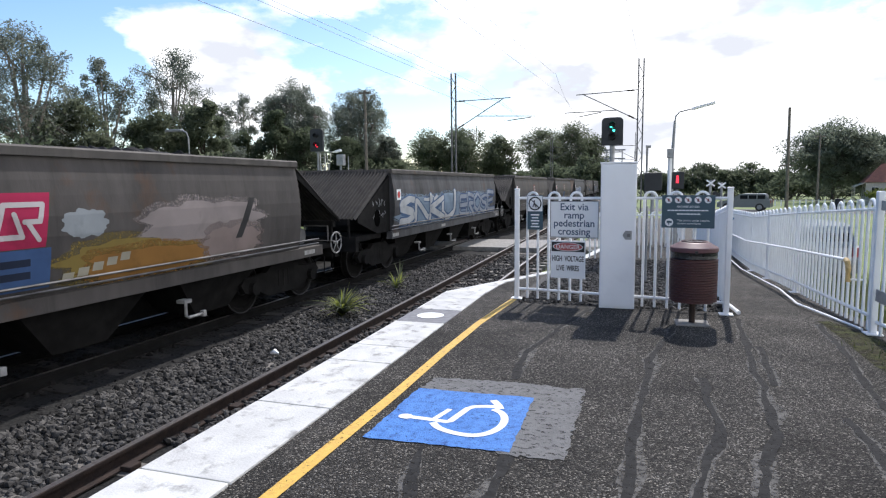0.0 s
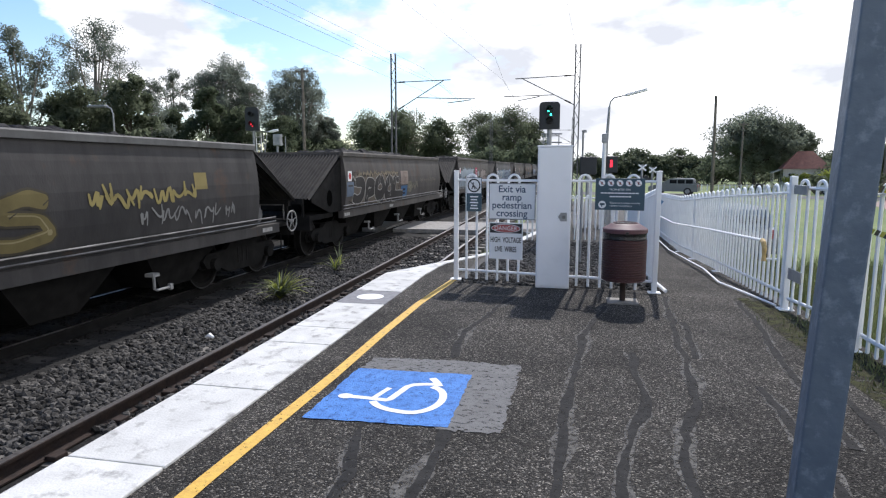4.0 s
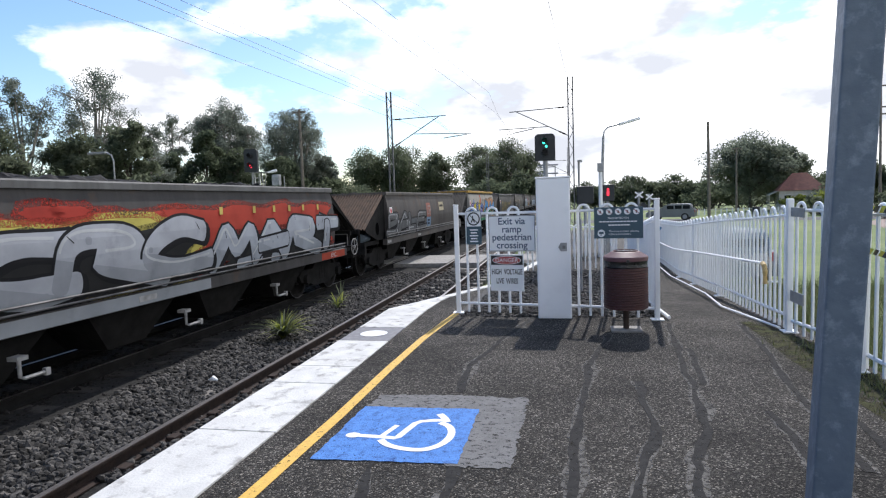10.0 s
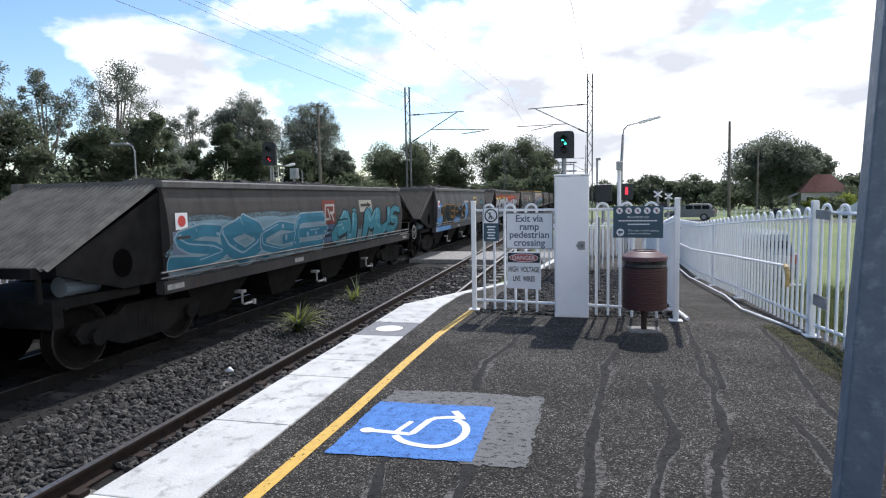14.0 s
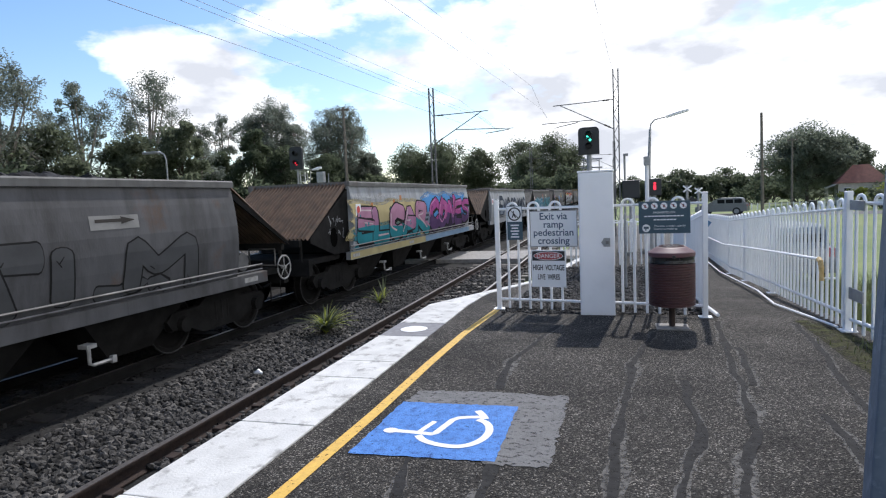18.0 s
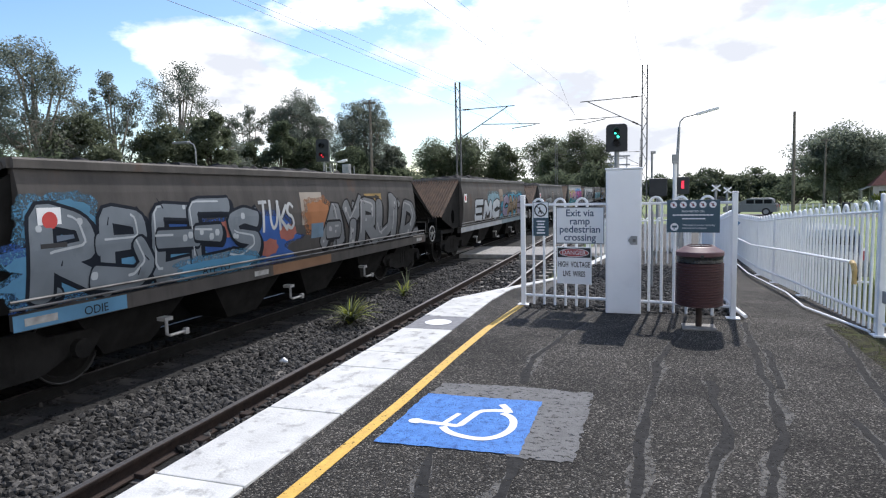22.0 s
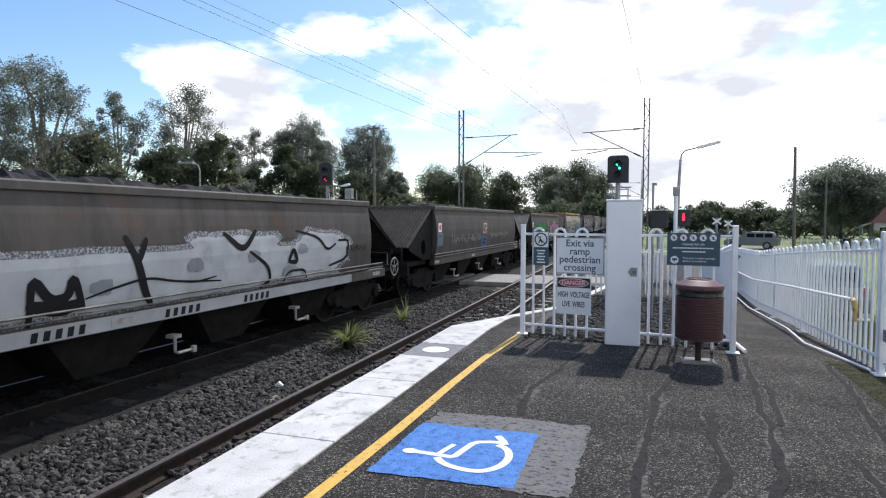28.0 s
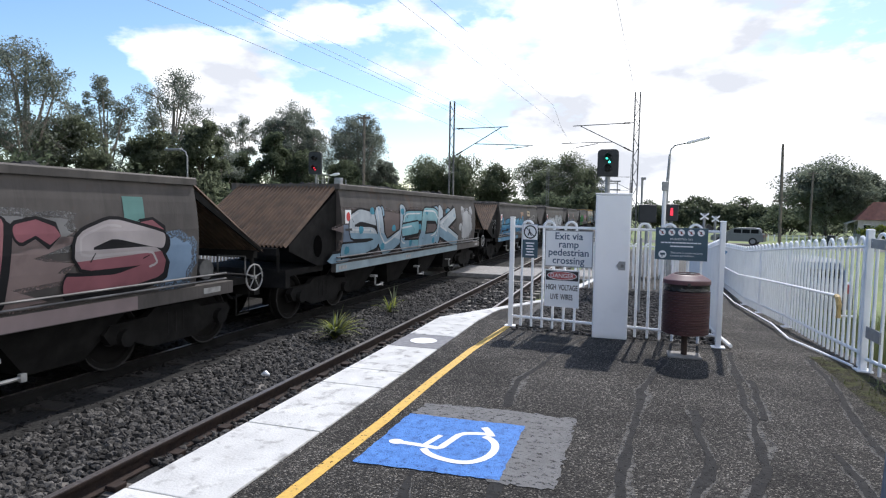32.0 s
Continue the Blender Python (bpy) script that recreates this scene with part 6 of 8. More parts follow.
patch(14, 2.4, 3.2, 1.78, 2.02, (0.36, 0.21, 0.10), "worn_poster")
band(14, -4.8, -0.9, (0.012, 0.15, 0.032))
band(14, -0.9, 0.3, (0.16, 0.11, 0.08))

cloud(16, -5.3, 4.1, 1.0, 1.70, (0.52, 0.55, 0.58), 1, 0.001, 9)
cloud(16, -0.4, 1.9, 1.3, 1.85, (0.52, 0.55, 0.58), 2, 0.0012, 4)
for pts, wd in (([(-2.3, 1.0), (-2.3, 1.5), (-2.1, 1.22), (-1.9, 1.24), (-1.85, 1.48), (-1.72, 1.1)], 0.10), ([(-2.32, 1.2), (-2.0, 1.12), (-1.74, 1.16)], 0.14), ([(-3.9, 1.0), (-3.75, 1.7), (-3.4, 1.3), (-3.2, 1.75)], 0.07),
                ([(-1.2, 1.85), (-1.03, 1.55), (-0.92, 1.2), (-0.8, 1.02)], 0.10), ([(-0.9, 1.82), (-1.02, 1.55)], 0.08), ([(-1.7, 1.2), (-1.4, 1.27), (-0.9, 1.36), (-0.4, 1.26), (0.4, 1.2)], 0.03), ([(-0.6, 1.30), (-0.1, 1.22), (0.3, 1.27)], 0.025),
                ([(0.45, 1.85), (0.85, 1.58), (1.15, 1.88)], 0.09), ([(1.0, 1.57), (1.45, 1.33), (1.55, 1.1), (1.3, 1.0)], 0.06), ([(2.0, 1.36), (2.12, 1.58), (2.27, 1.33), (2.0, 1.36)], 0.08), ([(2.2, 1.86), (2.9, 1.74), (3.2, 1.48), (3.5, 1.6)], 0.05), ([(3.6, 1.66), (4.0, 1.66), (3.95, 1.3), (3.3, 1.2)], 0.06), ([(1.9, 1.0), (2.0, 1.2), (2.5, 1.2), (2.6, 1.0)], 0.04)):
    doodle(16, pts, wd, BLACK)
cloud(16, 2.0, 4.1, 1.1, 1.85, (0.52, 0.55, 0.58), 4, 0.0014, 4)
for y, z in ((-0.1, 1.45), (1.1, 1.5), (2.4, 1.55), (-1.5, 1.3), (2.0, 1.2)):
    cloud(16, y - 0.16, y + 0.16, z - 0.1, z + 0.1, (0.28, 0.31, 0.34), int(y * 11), 0.012, 3)
scrawl(16, 3.9, 4.7, 1.35, (0.04, 0.03, 0.03), 7, 0.22, 0.016)
band(16, -5.0, 4.2, (0.40, 0.42, 0.44))

piece(17, "HELFON", -4.6, 0.3, 1.0, 1.78, (0.09, 0.29, 0.46), BLACK, (0.30, 0.50, 0.62), 0.20, 0.03, 1, 0.045, lower=(0.06, 0.20, 0.36))
cloud(17, -4.9, 1.2, 1.0, 1.72, (0.28, 0.31, 0.34), 3, 0.0006, 9)
patch(17, -0.12, 0.56, 1.6, 2.06, (0.36, 0.25, 0.19), "worn_poster", 0.06)
emblem(17, -0.08, 1.6, None, (0.32, 0.21, 0.16), None)
patch(17, 0.0, 0.62, 1.3, 1.56, (0.13, 0.19, 0.28), "number_panel", 0, 0.013)
piece(17, "WORDS", 0.9, 3.7, 1.16, 1.72, (0.36, 0.36, 0.36), None, None, 0.07, 0.0, 2, 0.0)
scrawl(17, 1.4, 2.2, 1.68, BLACK, 4, 0.16, 0.025)
piece(17, "HITS", 2.75, 3.45, 1.66, 1.86, (0.46, 0.46, 0.45), None, None, 0.03, 0.05, 5, 0.0)
piece(17, "DUO", 3.55, 4.2, 1.64, 1.88, (0.46, 0.46, 0.45), None, None, 0.03, 0.05, 6, 0.0)
scrawl(17, 3.4, 4.5, 1.30, BLACK, 5, 0.3, 0.02)
arrow_board(17, 1.72, 2.54, 1.85, 2.11, (0.50, 0.42, 0.30))
band(17, -5.0, -0.6, (0.15, 0.30, 0.44))

cloud(18, -5.2, 2.6, 1.0, 1.98, (0.16, 0.13, 0.125), 1, 0.0006, 9)
piece(18, "SUEDK", -4.8, 2.35, 0.98, 2.10, ((0.46, 0.51, 0.55), (0.42, 0.50, 0.57), (0.20, 0.40, 0.46), (0.24, 0.42, 0.46), (0.44, 0.50, 0.54)), BLACK, (0.60, 0.63, 0.65), 0.40, 0.06, 1, 0.055, lower=(0.25, 0.37, 0.46))
for i in range(12):
    y = -4.6 + 0.58 * i
    cloud(18, y - 0.12, y + 0.12, 1.2 + 0.37 * (i % 3) - 0.08, 1.2 + 0.37 * (i % 3) + 0.08, (0.08, 0.28, 0.38), i, 0.014, 3)
for y, z, r in ((3.95, 1.55, 0.62), (3.5, 1.98, 0.2), (4.45, 1.98, 0.2), (3.2, 1.5, 0.16), (3.95, 1.42, 0.26)):
    cloud(18, y - r, y + r, z - r * 0.75, z + r * 0.75, (0.42, 0.43, 0.44), int(y * 7), 0.002 + 0.001 * r, 3)
band(18, -5.0, 3.0, (0.32, 0.40, 0.44))

cloud(19, -4.8, 3.4, 1.0, 1.85, (0.26, 0.20, 0.19), 1, 0.0008, 9)
piece(19, "KOEZRIS", -4.7, 4.3, 0.98, 1.92, ((0.42, 0.38, 0.38), (0.32, 0.15, 0.16), (0.44, 0.40, 0.40), (0.33, 0.17, 0.18)), BLACK, (0.50, 0.46, 0.46), 0.28, 0.02, 1, 0.05, lower=(0.30, 0.12, 0.14))
cloud(19, 4.17, 4.9, 1.04, 1.68, (0.23, 0.33, 0.46), 2, 0.0012, 4)
cloud(19, 1.6, 3.2, 1.55, 1.95, (0.24, 0.24, 0.24), 3, 0.0008, 5)
for y in (-3.4, 3.8):
    patch(19, y, y + 0.3, 1.85, 2.15, (0.08, 0.14, 0.4) if y < 0 else (0.14, 0.28, 0.26), "paint_drip", 0.0, 0.003)
band(19, -5.0, 4.0, (0.30, 0.24, 0.24))
for k in (20, -6):
    piece(k, "TRIO", -4.0, 1.5, 1.05, 1.7, (0.22, 0.26, 0.33), (0.40, 0.42, 0.43), seed=3)


def plate_tag(k, seed):
    """A pale tag that cannot be read, on the dark end plate."""
    r = random.Random(seed)
    for row in range(2):
        bm = bmesh.new()
        y0, z0 = -HALF - 0.75, 1.56 - 0.26 * row
        for q in range(5):
            pts = [(y0 + 0.14 * q + r.uniform(-0.02, 0.12), z0 + r.uniform(-0.02, 0.2)) for i in range(4)]
            line = smoothed(pts, 2, 0.72)
            sprayed_line(bm, line, [0.018] * len(line), SIDE_X - 0.027 + 0.0008 * q, 0)
        part("sprayed_tag", bm, spray((0.34, 0.35, 0.36)), WAGONS[k])


for k in (-1, 3, 9, 13, 17):
    plate_tag(k, k + 50)


def sill_words(k, text, y, colour, size=0.13, z=0.835, x=SIDE_X + 0.067):
    bm = words(text, size)
    for v in bm.verts:
        v.co = Vector((x, y + v.co.x, z + v.co.z))
    part("tag_lettering", bm, spray(colour), WAGONS[k])


sill_words(12, "ODIE", -4.1, BLACK)
sill_words(12, "AYE YO", -2.2, BLACK, 0.16, 1.03, FACE + 0.045)
sill_words(9, "2023", 4.45, WHITE, 0.13, 2.0, FACE + 0.05)
for y in (-3.4, -2.3, -0.6, 0.9):
    for i in range(5):
        bm = bmesh.new()
        bm.faces.new([bm.verts.new((SIDE_X + 0.066, y + 0.13 * i + a, z)) for a, z in ((0, 0.83), (0.07, 0.83), (0.09, 0.93), (0.02, 0.93))])
        part("tag_bar", bm, spray(BLACK), WAGONS[16])
for k in (4, 5, 6, 7):
    tank = part("brake_cylinder", tube([(SIDE_X - 0.28, -HALF - 1.25, 1.09), (SIDE_X - 0.28, -HALF - 0.75, 1.09)], 0.12, 14), spray((0.16, 0.20, 0.24)), WAGONS[k])
    part("cap", tube([(SIDE_X - 0.28, -HALF - 0.75, 1.09), (SIDE_X - 0.28, -HALF - 0.68, 1.09)], 0.05, 10), M["under"], tank)


# the bodies are not all of one build: some stand taller over the sill, some lower
BUILD = {0: 1.03, 1: 0.98, 3: 1.075, 4: 0.96, 6: 0.97, 7: 0.94, 8: 0.965, 9: 1.04, 11: 1.055, 12: 1.03, 13: 1.09, 14: 0.965, 18: 1.08}
FRAME_PARTS = ("sill", "centre_sill", "brake_beam", "end_deck", "headstock", "coupler", "chute", "bogie", "brake_pipe", "hand_wheel", "hand_wheel_shaft", "door_lever", "label_plate", "step_iron", "hand_rail", "air_tank", "sill_paint", "tag_lettering", "tag_bar", "brake_cylinder", "slope_beam")
for k, f in BUILD.items():
    for o in WAGONS[k].children:
        if o.name.split(".")[0] not in FRAME_PARTS:
            o.matrix_basis = Matrix.Translation((0, 0, 0.97)) @ Matrix.Diagonal((1, 1, f, 1)) @ Matrix.Translation((0, 0, -0.97)) @ o.matrix_basis


def motions():
    times = [0.0] + [2.0 * i for i in range(1, 17)]
    for k, w in WAGONS.items():
        rows = []
        for t in times:
            y = run(t) - PITCH * k
            x0, x1 = far_x(y - 4.95), far_x(y + 4.95)
            rows.append((t, pose((x0 + x1) / 2, y, RAIL_Z, 0, 0, math.degrees(math.atan2(-(x1 - x0), 9.9)))))
        walk(w, rows)
        # its wheels roll while it is near the platform
        near = [i / 15 for i in range(481) if -12 < run(i / 15) - PITCH * k < 48]
        for o in w.children_recursive:
            if "wagon" in o and near:
                at = o.matrix_basis.translation.copy()
                ts = ([0.0] if near[0] > 0 else []) + near + ([32.0] if near[-1] < 32 else [])
                walk(o, [(t, pose(*at, -math.degrees((run(min(max(t, near[0]), near[-1])) - run(near[0])) / 0.42))) for t in ts])



# ---- platform furniture ----
def picket_fence(name, label, pts, height, spacing=0.135, rail_low=0.13, rail_top=0.10, hoop=True, first=0.0, group="", bar=0.0155, posts=(), post_w=0.028, post_h=None, post_dx=0.0):
    """Round-bar fence along a line of base points; every pair of bars is joined by a hoop."""
    f = thing(name, label, "fence", group)
    pts = [Vector(p) for p in pts]
    seglen = [(b - a).length for a, b in zip(pts, pts[1:])]
    total = sum(seglen)

    def at(s):
        for (a, b), L in zip(zip(pts, pts[1:]), seglen):
            if s <= L or b is pts[-1]:
                return a + (b - a) * (s / L), (b - a).normalized()
            s -= L

    up = Vector((0, 0, 1))
    bars = []
    s = first + spacing / 2
    while s < total - 0.03:
        bars.append(s)
        s += spacing
    for a, b in zip(bars[::2], bars[1::2]):
        pa, pb = at(a)[0], at(b)[0]
        bm = tube([pa + up * 0.02, pa + up * (height - rail_top)], bar, 6)
        part("bar", bm, M["white_steel"], f)
        part("bar", tube([pb + up * 0.02, pb + up * (height - rail_top)], bar, 6), M["white_steel"], f)
        if hoop:
            mid, r = (pa + pb) / 2 + up * (height - rail_top), (pb - pa).length / 2
            d = (pb - pa).normalized()
            line = [mid + d * (-r * math.cos(q * math.pi / 8)) + up * (r * 1.05 * math.sin(q * math.pi / 8)) for q in range(9)]
            part("hoop", tube(line, bar, 6), M["white_steel"], f)
    for z in (rail_low, height - rail_top):
        part("rail", tube([p + up * z for p in pts], 0.0175, 6), M["white_steel"], f)
    for s in posts:
        p = at(s)[0] + Vector((post_dx, 0, 0))
        h = post_h or height
        part("post", box(p.x - post_w, p.x + post_w, p.y - post_w, p.y + post_w, p.z, p.z + h, 0.008), M["white_steel"], f)
        part("post_cap", box(p.x - post_w - 0.004, p.x + post_w + 0.004, p.y - post_w - 0.004, p.y + post_w + 0.004, p.z + h + 0.001, p.z + h + 0.02, 0.008), M["white_steel"], f)
        part("base_plate", box(p.x - 0.07, p.x + 0.07, p.y - 0.06, p.y + 0.06, p.z, p.z + 0.012, 0.004), M["white_steel"], f)
    return f


picket_fence("cross_fence", "white round-bar fence closing the platform end", [(0.01, 8.47, 0), (1.03, 8.31, 0)], 1.37, first=0.07, posts=(0.0,))
picket_fence("cross_fence", "white round-bar fence between cabinet and ramp", [(1.43, 8.25, 0), (2.39, 8.09, 0)], 1.37, first=0.02, posts=(0.97,))
RAMP = [(3.57, 7.55, 0), (3.72, 11.0, -0.20), (3.91, 15.5, -0.5), (4.11, 20.3, -0.62)]
picket_fence("ramp_fence", "white round-bar fence along the exit ramp", RAMP, 1.32, spacing=0.18, rail_top=0.14, rail_low=0.16, posts=(3.45, 5.9, 7.97), post_w=0.026, post_h=1.24)
picket_fence("platform_fence", "white round-bar fence behind the platform", [(3.57, 7.42, 0), (3.68, 6.80, 0), (3.665, 6.0, 0), (3.65, 2.0, 0), (3.60, -3.0, 0)], 1.335, spacing=0.138, posts=(1.33,), post_w=0.045, post_h=1.29, post_dx=-0.075)
picket_fence("ramp_fence", "white round-bar fence on the track side of the ramp", [(2.40, 8.15, 0), (2.50, 10.5, -0.2), (2.66, 15.0, -0.46)], 1.24, spacing=0.11)
post = thing("gate_post", "stout white square fence post with grey hinge plates", "post")
part("shaft", box(3.535, 3.597, 7.47, 7.532, 0, 1.345, 0.010), M["white_steel"], post)
part("foot_plate", box(3.50, 3.64, 7.43, 7.57, 0, 0.015, 0.004), M["white_steel"], post)
part("hinge_plate", box(3.555, 3.57, 7.12, 7.445, 1.17, 1.26, 0.003), M["galv"], post)
part("hinge_plate", box(3.555, 3.57, 7.12, 7.445, 0.33, 0.44, 0.003), M["galv"], post)


def along(pts, dx, dz):
    return [(x + dx, y, z + dz) for x, y, z in pts]


hr = thing("ramp_handrail", "white tubular handrail with a yellow end by the ramp", "handrail")
line = along([(3.64, 8.15, -0.03), (3.72, 11.0, -0.20), (3.91, 15.5, -0.5), (4.11, 20.3, -0.62)], -0.13, 0.66)
part("tube", tube([(line[0][0], line[0][1], line[0][2])] + line[1:], 0.017, 8), M["white_steel"], hr)
e = line[0]
part("yellow_end", tube([(e[0], e[1], e[2]), (e[0], e[1] - 0.05, e[2] - 0.02), (e[0] + 0.005, e[1] - 0.07, e[2] - 0.08), (e[0] + 0.01, e[1] - 0.06, e[2] - 0.22)], 0.027, 10), M["orange"], hr)
part("bracket", tube([(e[0] + 0.01, e[1] - 0.05, e[2] - 0.2), (e[0] + 0.15, e[1] - 0.05, e[2] - 0.2)], 0.012, 6), M["white_steel"], hr)
for dx, yend, nm in ((-0.16, 7.62, "ramp_kerb_rail"),):
    kr = thing(nm, "white pipe kerb along the foot of the ramp fence", "rail")
    part("pipe", tube([(3.50, 7.56, 0.03), (3.42, 8.3, 0.0), (3.38, 9.4, -0.08)] + along(RAMP[1:], dx - 0.04, 0.04), 0.0135, 8), M["white_steel"], kr)
kr = thing("ramp_kerb_rail", "white pipe kerb on the track side of the ramp", "rail")
part("pipe", tube([(2.52, 8.12, 0.02), (2.47, 8.5, 0.035), (2.60, 10.5, -0.14), (2.76, 15.0, -0.4)], 0.021, 8), M["white_steel"], kr)

# hazard tape between the fence bars
tp = thing("hazard_tape", "black and yellow hazard tape tied along the fence", "tape")
for z, dz, drop in ((1.272, 0.05, 0.0), (0.985, 0.04, 0.006)):
    for i in range(64):
        y0 = 6.10 - 0.055 * i
        x = 3.542 + 0.055 * min(1.0, i / 5)
        za, zb = z - drop * i * (1 - i / 110), z - drop * (i + 1) * (1 - (i + 1) / 110)
        bm = bmesh.new()
        sk = 0.035
        bm.faces.new([bm.verts.new(q) for q in ((x, y0, za - dz / 2), (x, y0 - 0.055, zb - dz / 2), (x + 0.004, y0 - 0.055 - sk, zb + dz / 2), (x + 0.004, y0 - sk, za + dz / 2))])
        part("stripe", bm, M["tape_y"] if i % 2 else M["black"], tp)

# exit path fences past the platform end
picket_fence("path_fence", "white round-bar fence of the crossing approach", [(0.35, 14.3, -0.5), (2.6, 15.0, -0.5)], 1.35, spacing=0.12)
picket_fence("path_fence", "white round-bar fence of the crossing maze", [(0.2, 18.6, -0.6), (2.9, 18.9, -0.6)], 1.25, spacing=0.12)
picket_fence("path_fence", "white round-bar fence beside the crossing road", [(3.0, 21.5, -0.7), (3.3, 30.0, -0.75)], 1.2, spacing=0.13)
picket_fence("far_side_fence", "white round-bar fence beyond the far track", [(-8.9, 2.0, -0.9), (-8.9, 16.0, -0.9)], 1.5, spacing=0.14)

# tall white cabinet
cab = thing("equipment_cabinet", "tall narrow white metal cabinet standing in the fence", "cabinet")
part("body", box(1.036, 1.43, 8.12, 8.45, 0.0, 1.66, 0.010), M["white_box"], cab)
part("top_cap", box(1.028, 1.438, 8.11, 8.46, 1.662, 1.682, 0.006), M["white_box"], cab)
part("door", box(1.05, 1.416, 8.108, 8.117, 0.03, 1.645, 0.003), M["white_box"], cab)
part("lock_plate", prism([(1.285, 0.855), (1.315, 0.805), (1.385, 0.805), (1.385, 0.905), (1.315, 0.905)], "y", 8.098, 8.1065), M["galv"], cab, "small grey arrow-shaped lock plate")
part("keyhole", box(1.335, 1.368, 8.092, 8.097, 0.835, 0.872, 0.003), M["mast"], cab)


def fy(x):
    return 8.47 - 0.16 * x - 0.035


def narrow(bm, k, x, y, z):
    """Condensed lettering."""
    for v in bm.verts:
        v.co.x *= k
    return moved(bm, x, y, z)


def sign_board(name, label, x0, x1, z0, z1, material, y=None):
    g = thing(name, label, "sign", at=pose(x0, y or fy(x0), 0, 0, 0, -9.0))
    w = (x1 - x0) / math.cos(radians(9))
    part("panel", box(0, w, -0.006, 0.0, z0, z1, 0.002), material, g)
    return g, w


g, w = sign_board("exit_sign", "white board with dark lettering fixed to the fence", 0.435, 1.015, 0.795, 1.238, M["sign_white"])
for i, line in enumerate(("Exit via", "ramp", "pedestrian", "crossing")):
    part("lettering", moved(words(line, 0.118, weight=0.0015), w / 2, -0.0085, 1.128 - 0.098 * i), M["sign_blue"], g)
bm = bmesh.new()
for a in ((0.0, w, 0.795, 0.807), (0.0, w, 1.226, 1.238), (0.0, 0.012, 0.807, 1.226), (w - 0.012, w, 0.807, 1.226)):
    box(a[0], a[1], -0.0082, -0.0065, a[2], a[3], bm=bm)
part("border", bm, M["galv"], g)
g, w = sign_board("danger_sign", "white warning board with a red and black heading", 0.445, 0.865, 0.302, 0.757, M["sign_white"])
part("heading", box(0.012, w - 0.012, -0.0085, -0.0065, 0.627, 0.744, 0.0), M["sign_black"], g)
part("red_oval", ellipse(w / 2, 0.686, 0.175, 0.046, -0.0105), M["sign_red"], g)
part("oval_ring", ellipse(w / 2, 0.686, 0.183, 0.052, -0.0095), M["sign_white"], g)
part("lettering", moved(words("DANGER", 0.072), w / 2, -0.0115, 0.662), M["sign_white"], g)
part("lettering", narrow(words("HIGH  VOLTAGE", 0.092, weight=0.002), 0.57, w / 2, -0.0085, 0.512), M["sign_black"], g)
part("lettering", narrow(words("LIVE  WIRES", 0.092, weight=0.002), 0.57, w / 2, -0.0085, 0.397), M["sign_black"], g)
g, w = sign_board("no_walking_sign", "small white and slate board with a no walking symbol", 0.15, 0.345, 0.885, 1.305, M["sign_slate"])
part("white_field", box(0.006, w - 0.006, -0.0085, -0.0065, 1.11, 1.298, 0.0), M["sign_white"], g)
part("symbol_ring", ring(w / 2, 1.205, 0.068, 0.084, -0.0105), M["sign_black"], g)
bm = tube([(w / 2 - 0.01, -0.011, 1.245), (w / 2 - 0.012, -0.011, 1.205), (w / 2 - 0.03, -0.011, 1.16)], 0.007, 5)
tube([(w / 2 - 0.012, -0.011, 1.205), (w / 2 + 0.018, -0.011, 1.16)], 0.007, 5, bm)
tube([(w / 2 - 0.05, -0.012, 1.255), (w / 2 + 0.05, -0.012, 1.155)], 0.005, 5, bm)
part("symbol", bm, M["sign_black"], g)
for i in range(5):
    part("text_bar", box(0.045 + 0.012 * (i % 2), w - 0.045 - 0.012 * (i % 2), -0.0085, -0.0065, 1.058 - 0.036 * i, 1.074 - 0.036 * i), M["sign_white"], g)
g, w = sign_board("prohibition_sign", "slate board with five white symbols fixed to the fence", 1.70, 2.235, 0.945, 1.305, M["sign_slate"], 8.13)
for i in range(5):
    x = 0.07 + 0.10 * i
    part("white_disc", ellipse(x, 1.252, 0.036, 0.036, -0.0085), M["sign_white"], g)
    part("slash", tube([(x - 0.024, -0.0105, 1.272), (x + 0.024, -0.0105, 1.232)], 0.0035, 5), M["sign_red"], g)
    part("figure", box(x - 0.007, x + 0.009, -0.0105, -0.009, 1.234, 1.266), M["sign_black"], g)
for line, x, z in (("PROHIBITED ON", w / 2, 1.168), ("This area is under security", 0.33, 1.018), ("camera surveillance", 0.285, 0.985)):
    part("lettering", moved(words(line, 0.031), x, -0.0085, z), M["sign_white"], g)
for x0, x1, z, n in ((0.06, 0.48, 1.138, 11), (0.16, 0.40, 1.098, 7)):
    for i in range(n):
        a = x0 + (x1 - x0) * i / n
        part("text_bar", box(a, a + (x1 - x0) / n * 0.88, -0.0085, -0.0065, z - 0.0065, z + 0.0065), M["sign_white"], g)
part("white_disc", ellipse(0.08, 1.005, 0.043, 0.043, -0.0085), M["sign_white"], g)
part("camera_symbol", box(0.055, 0.108, -0.0105, -0.009, 0.998, 1.022), M["sign_slate"], g)
part("camera_bracket", box(0.072, 0.082, -0.0105, -0.009, 0.978, 0.997), M["sign_slate"], g)

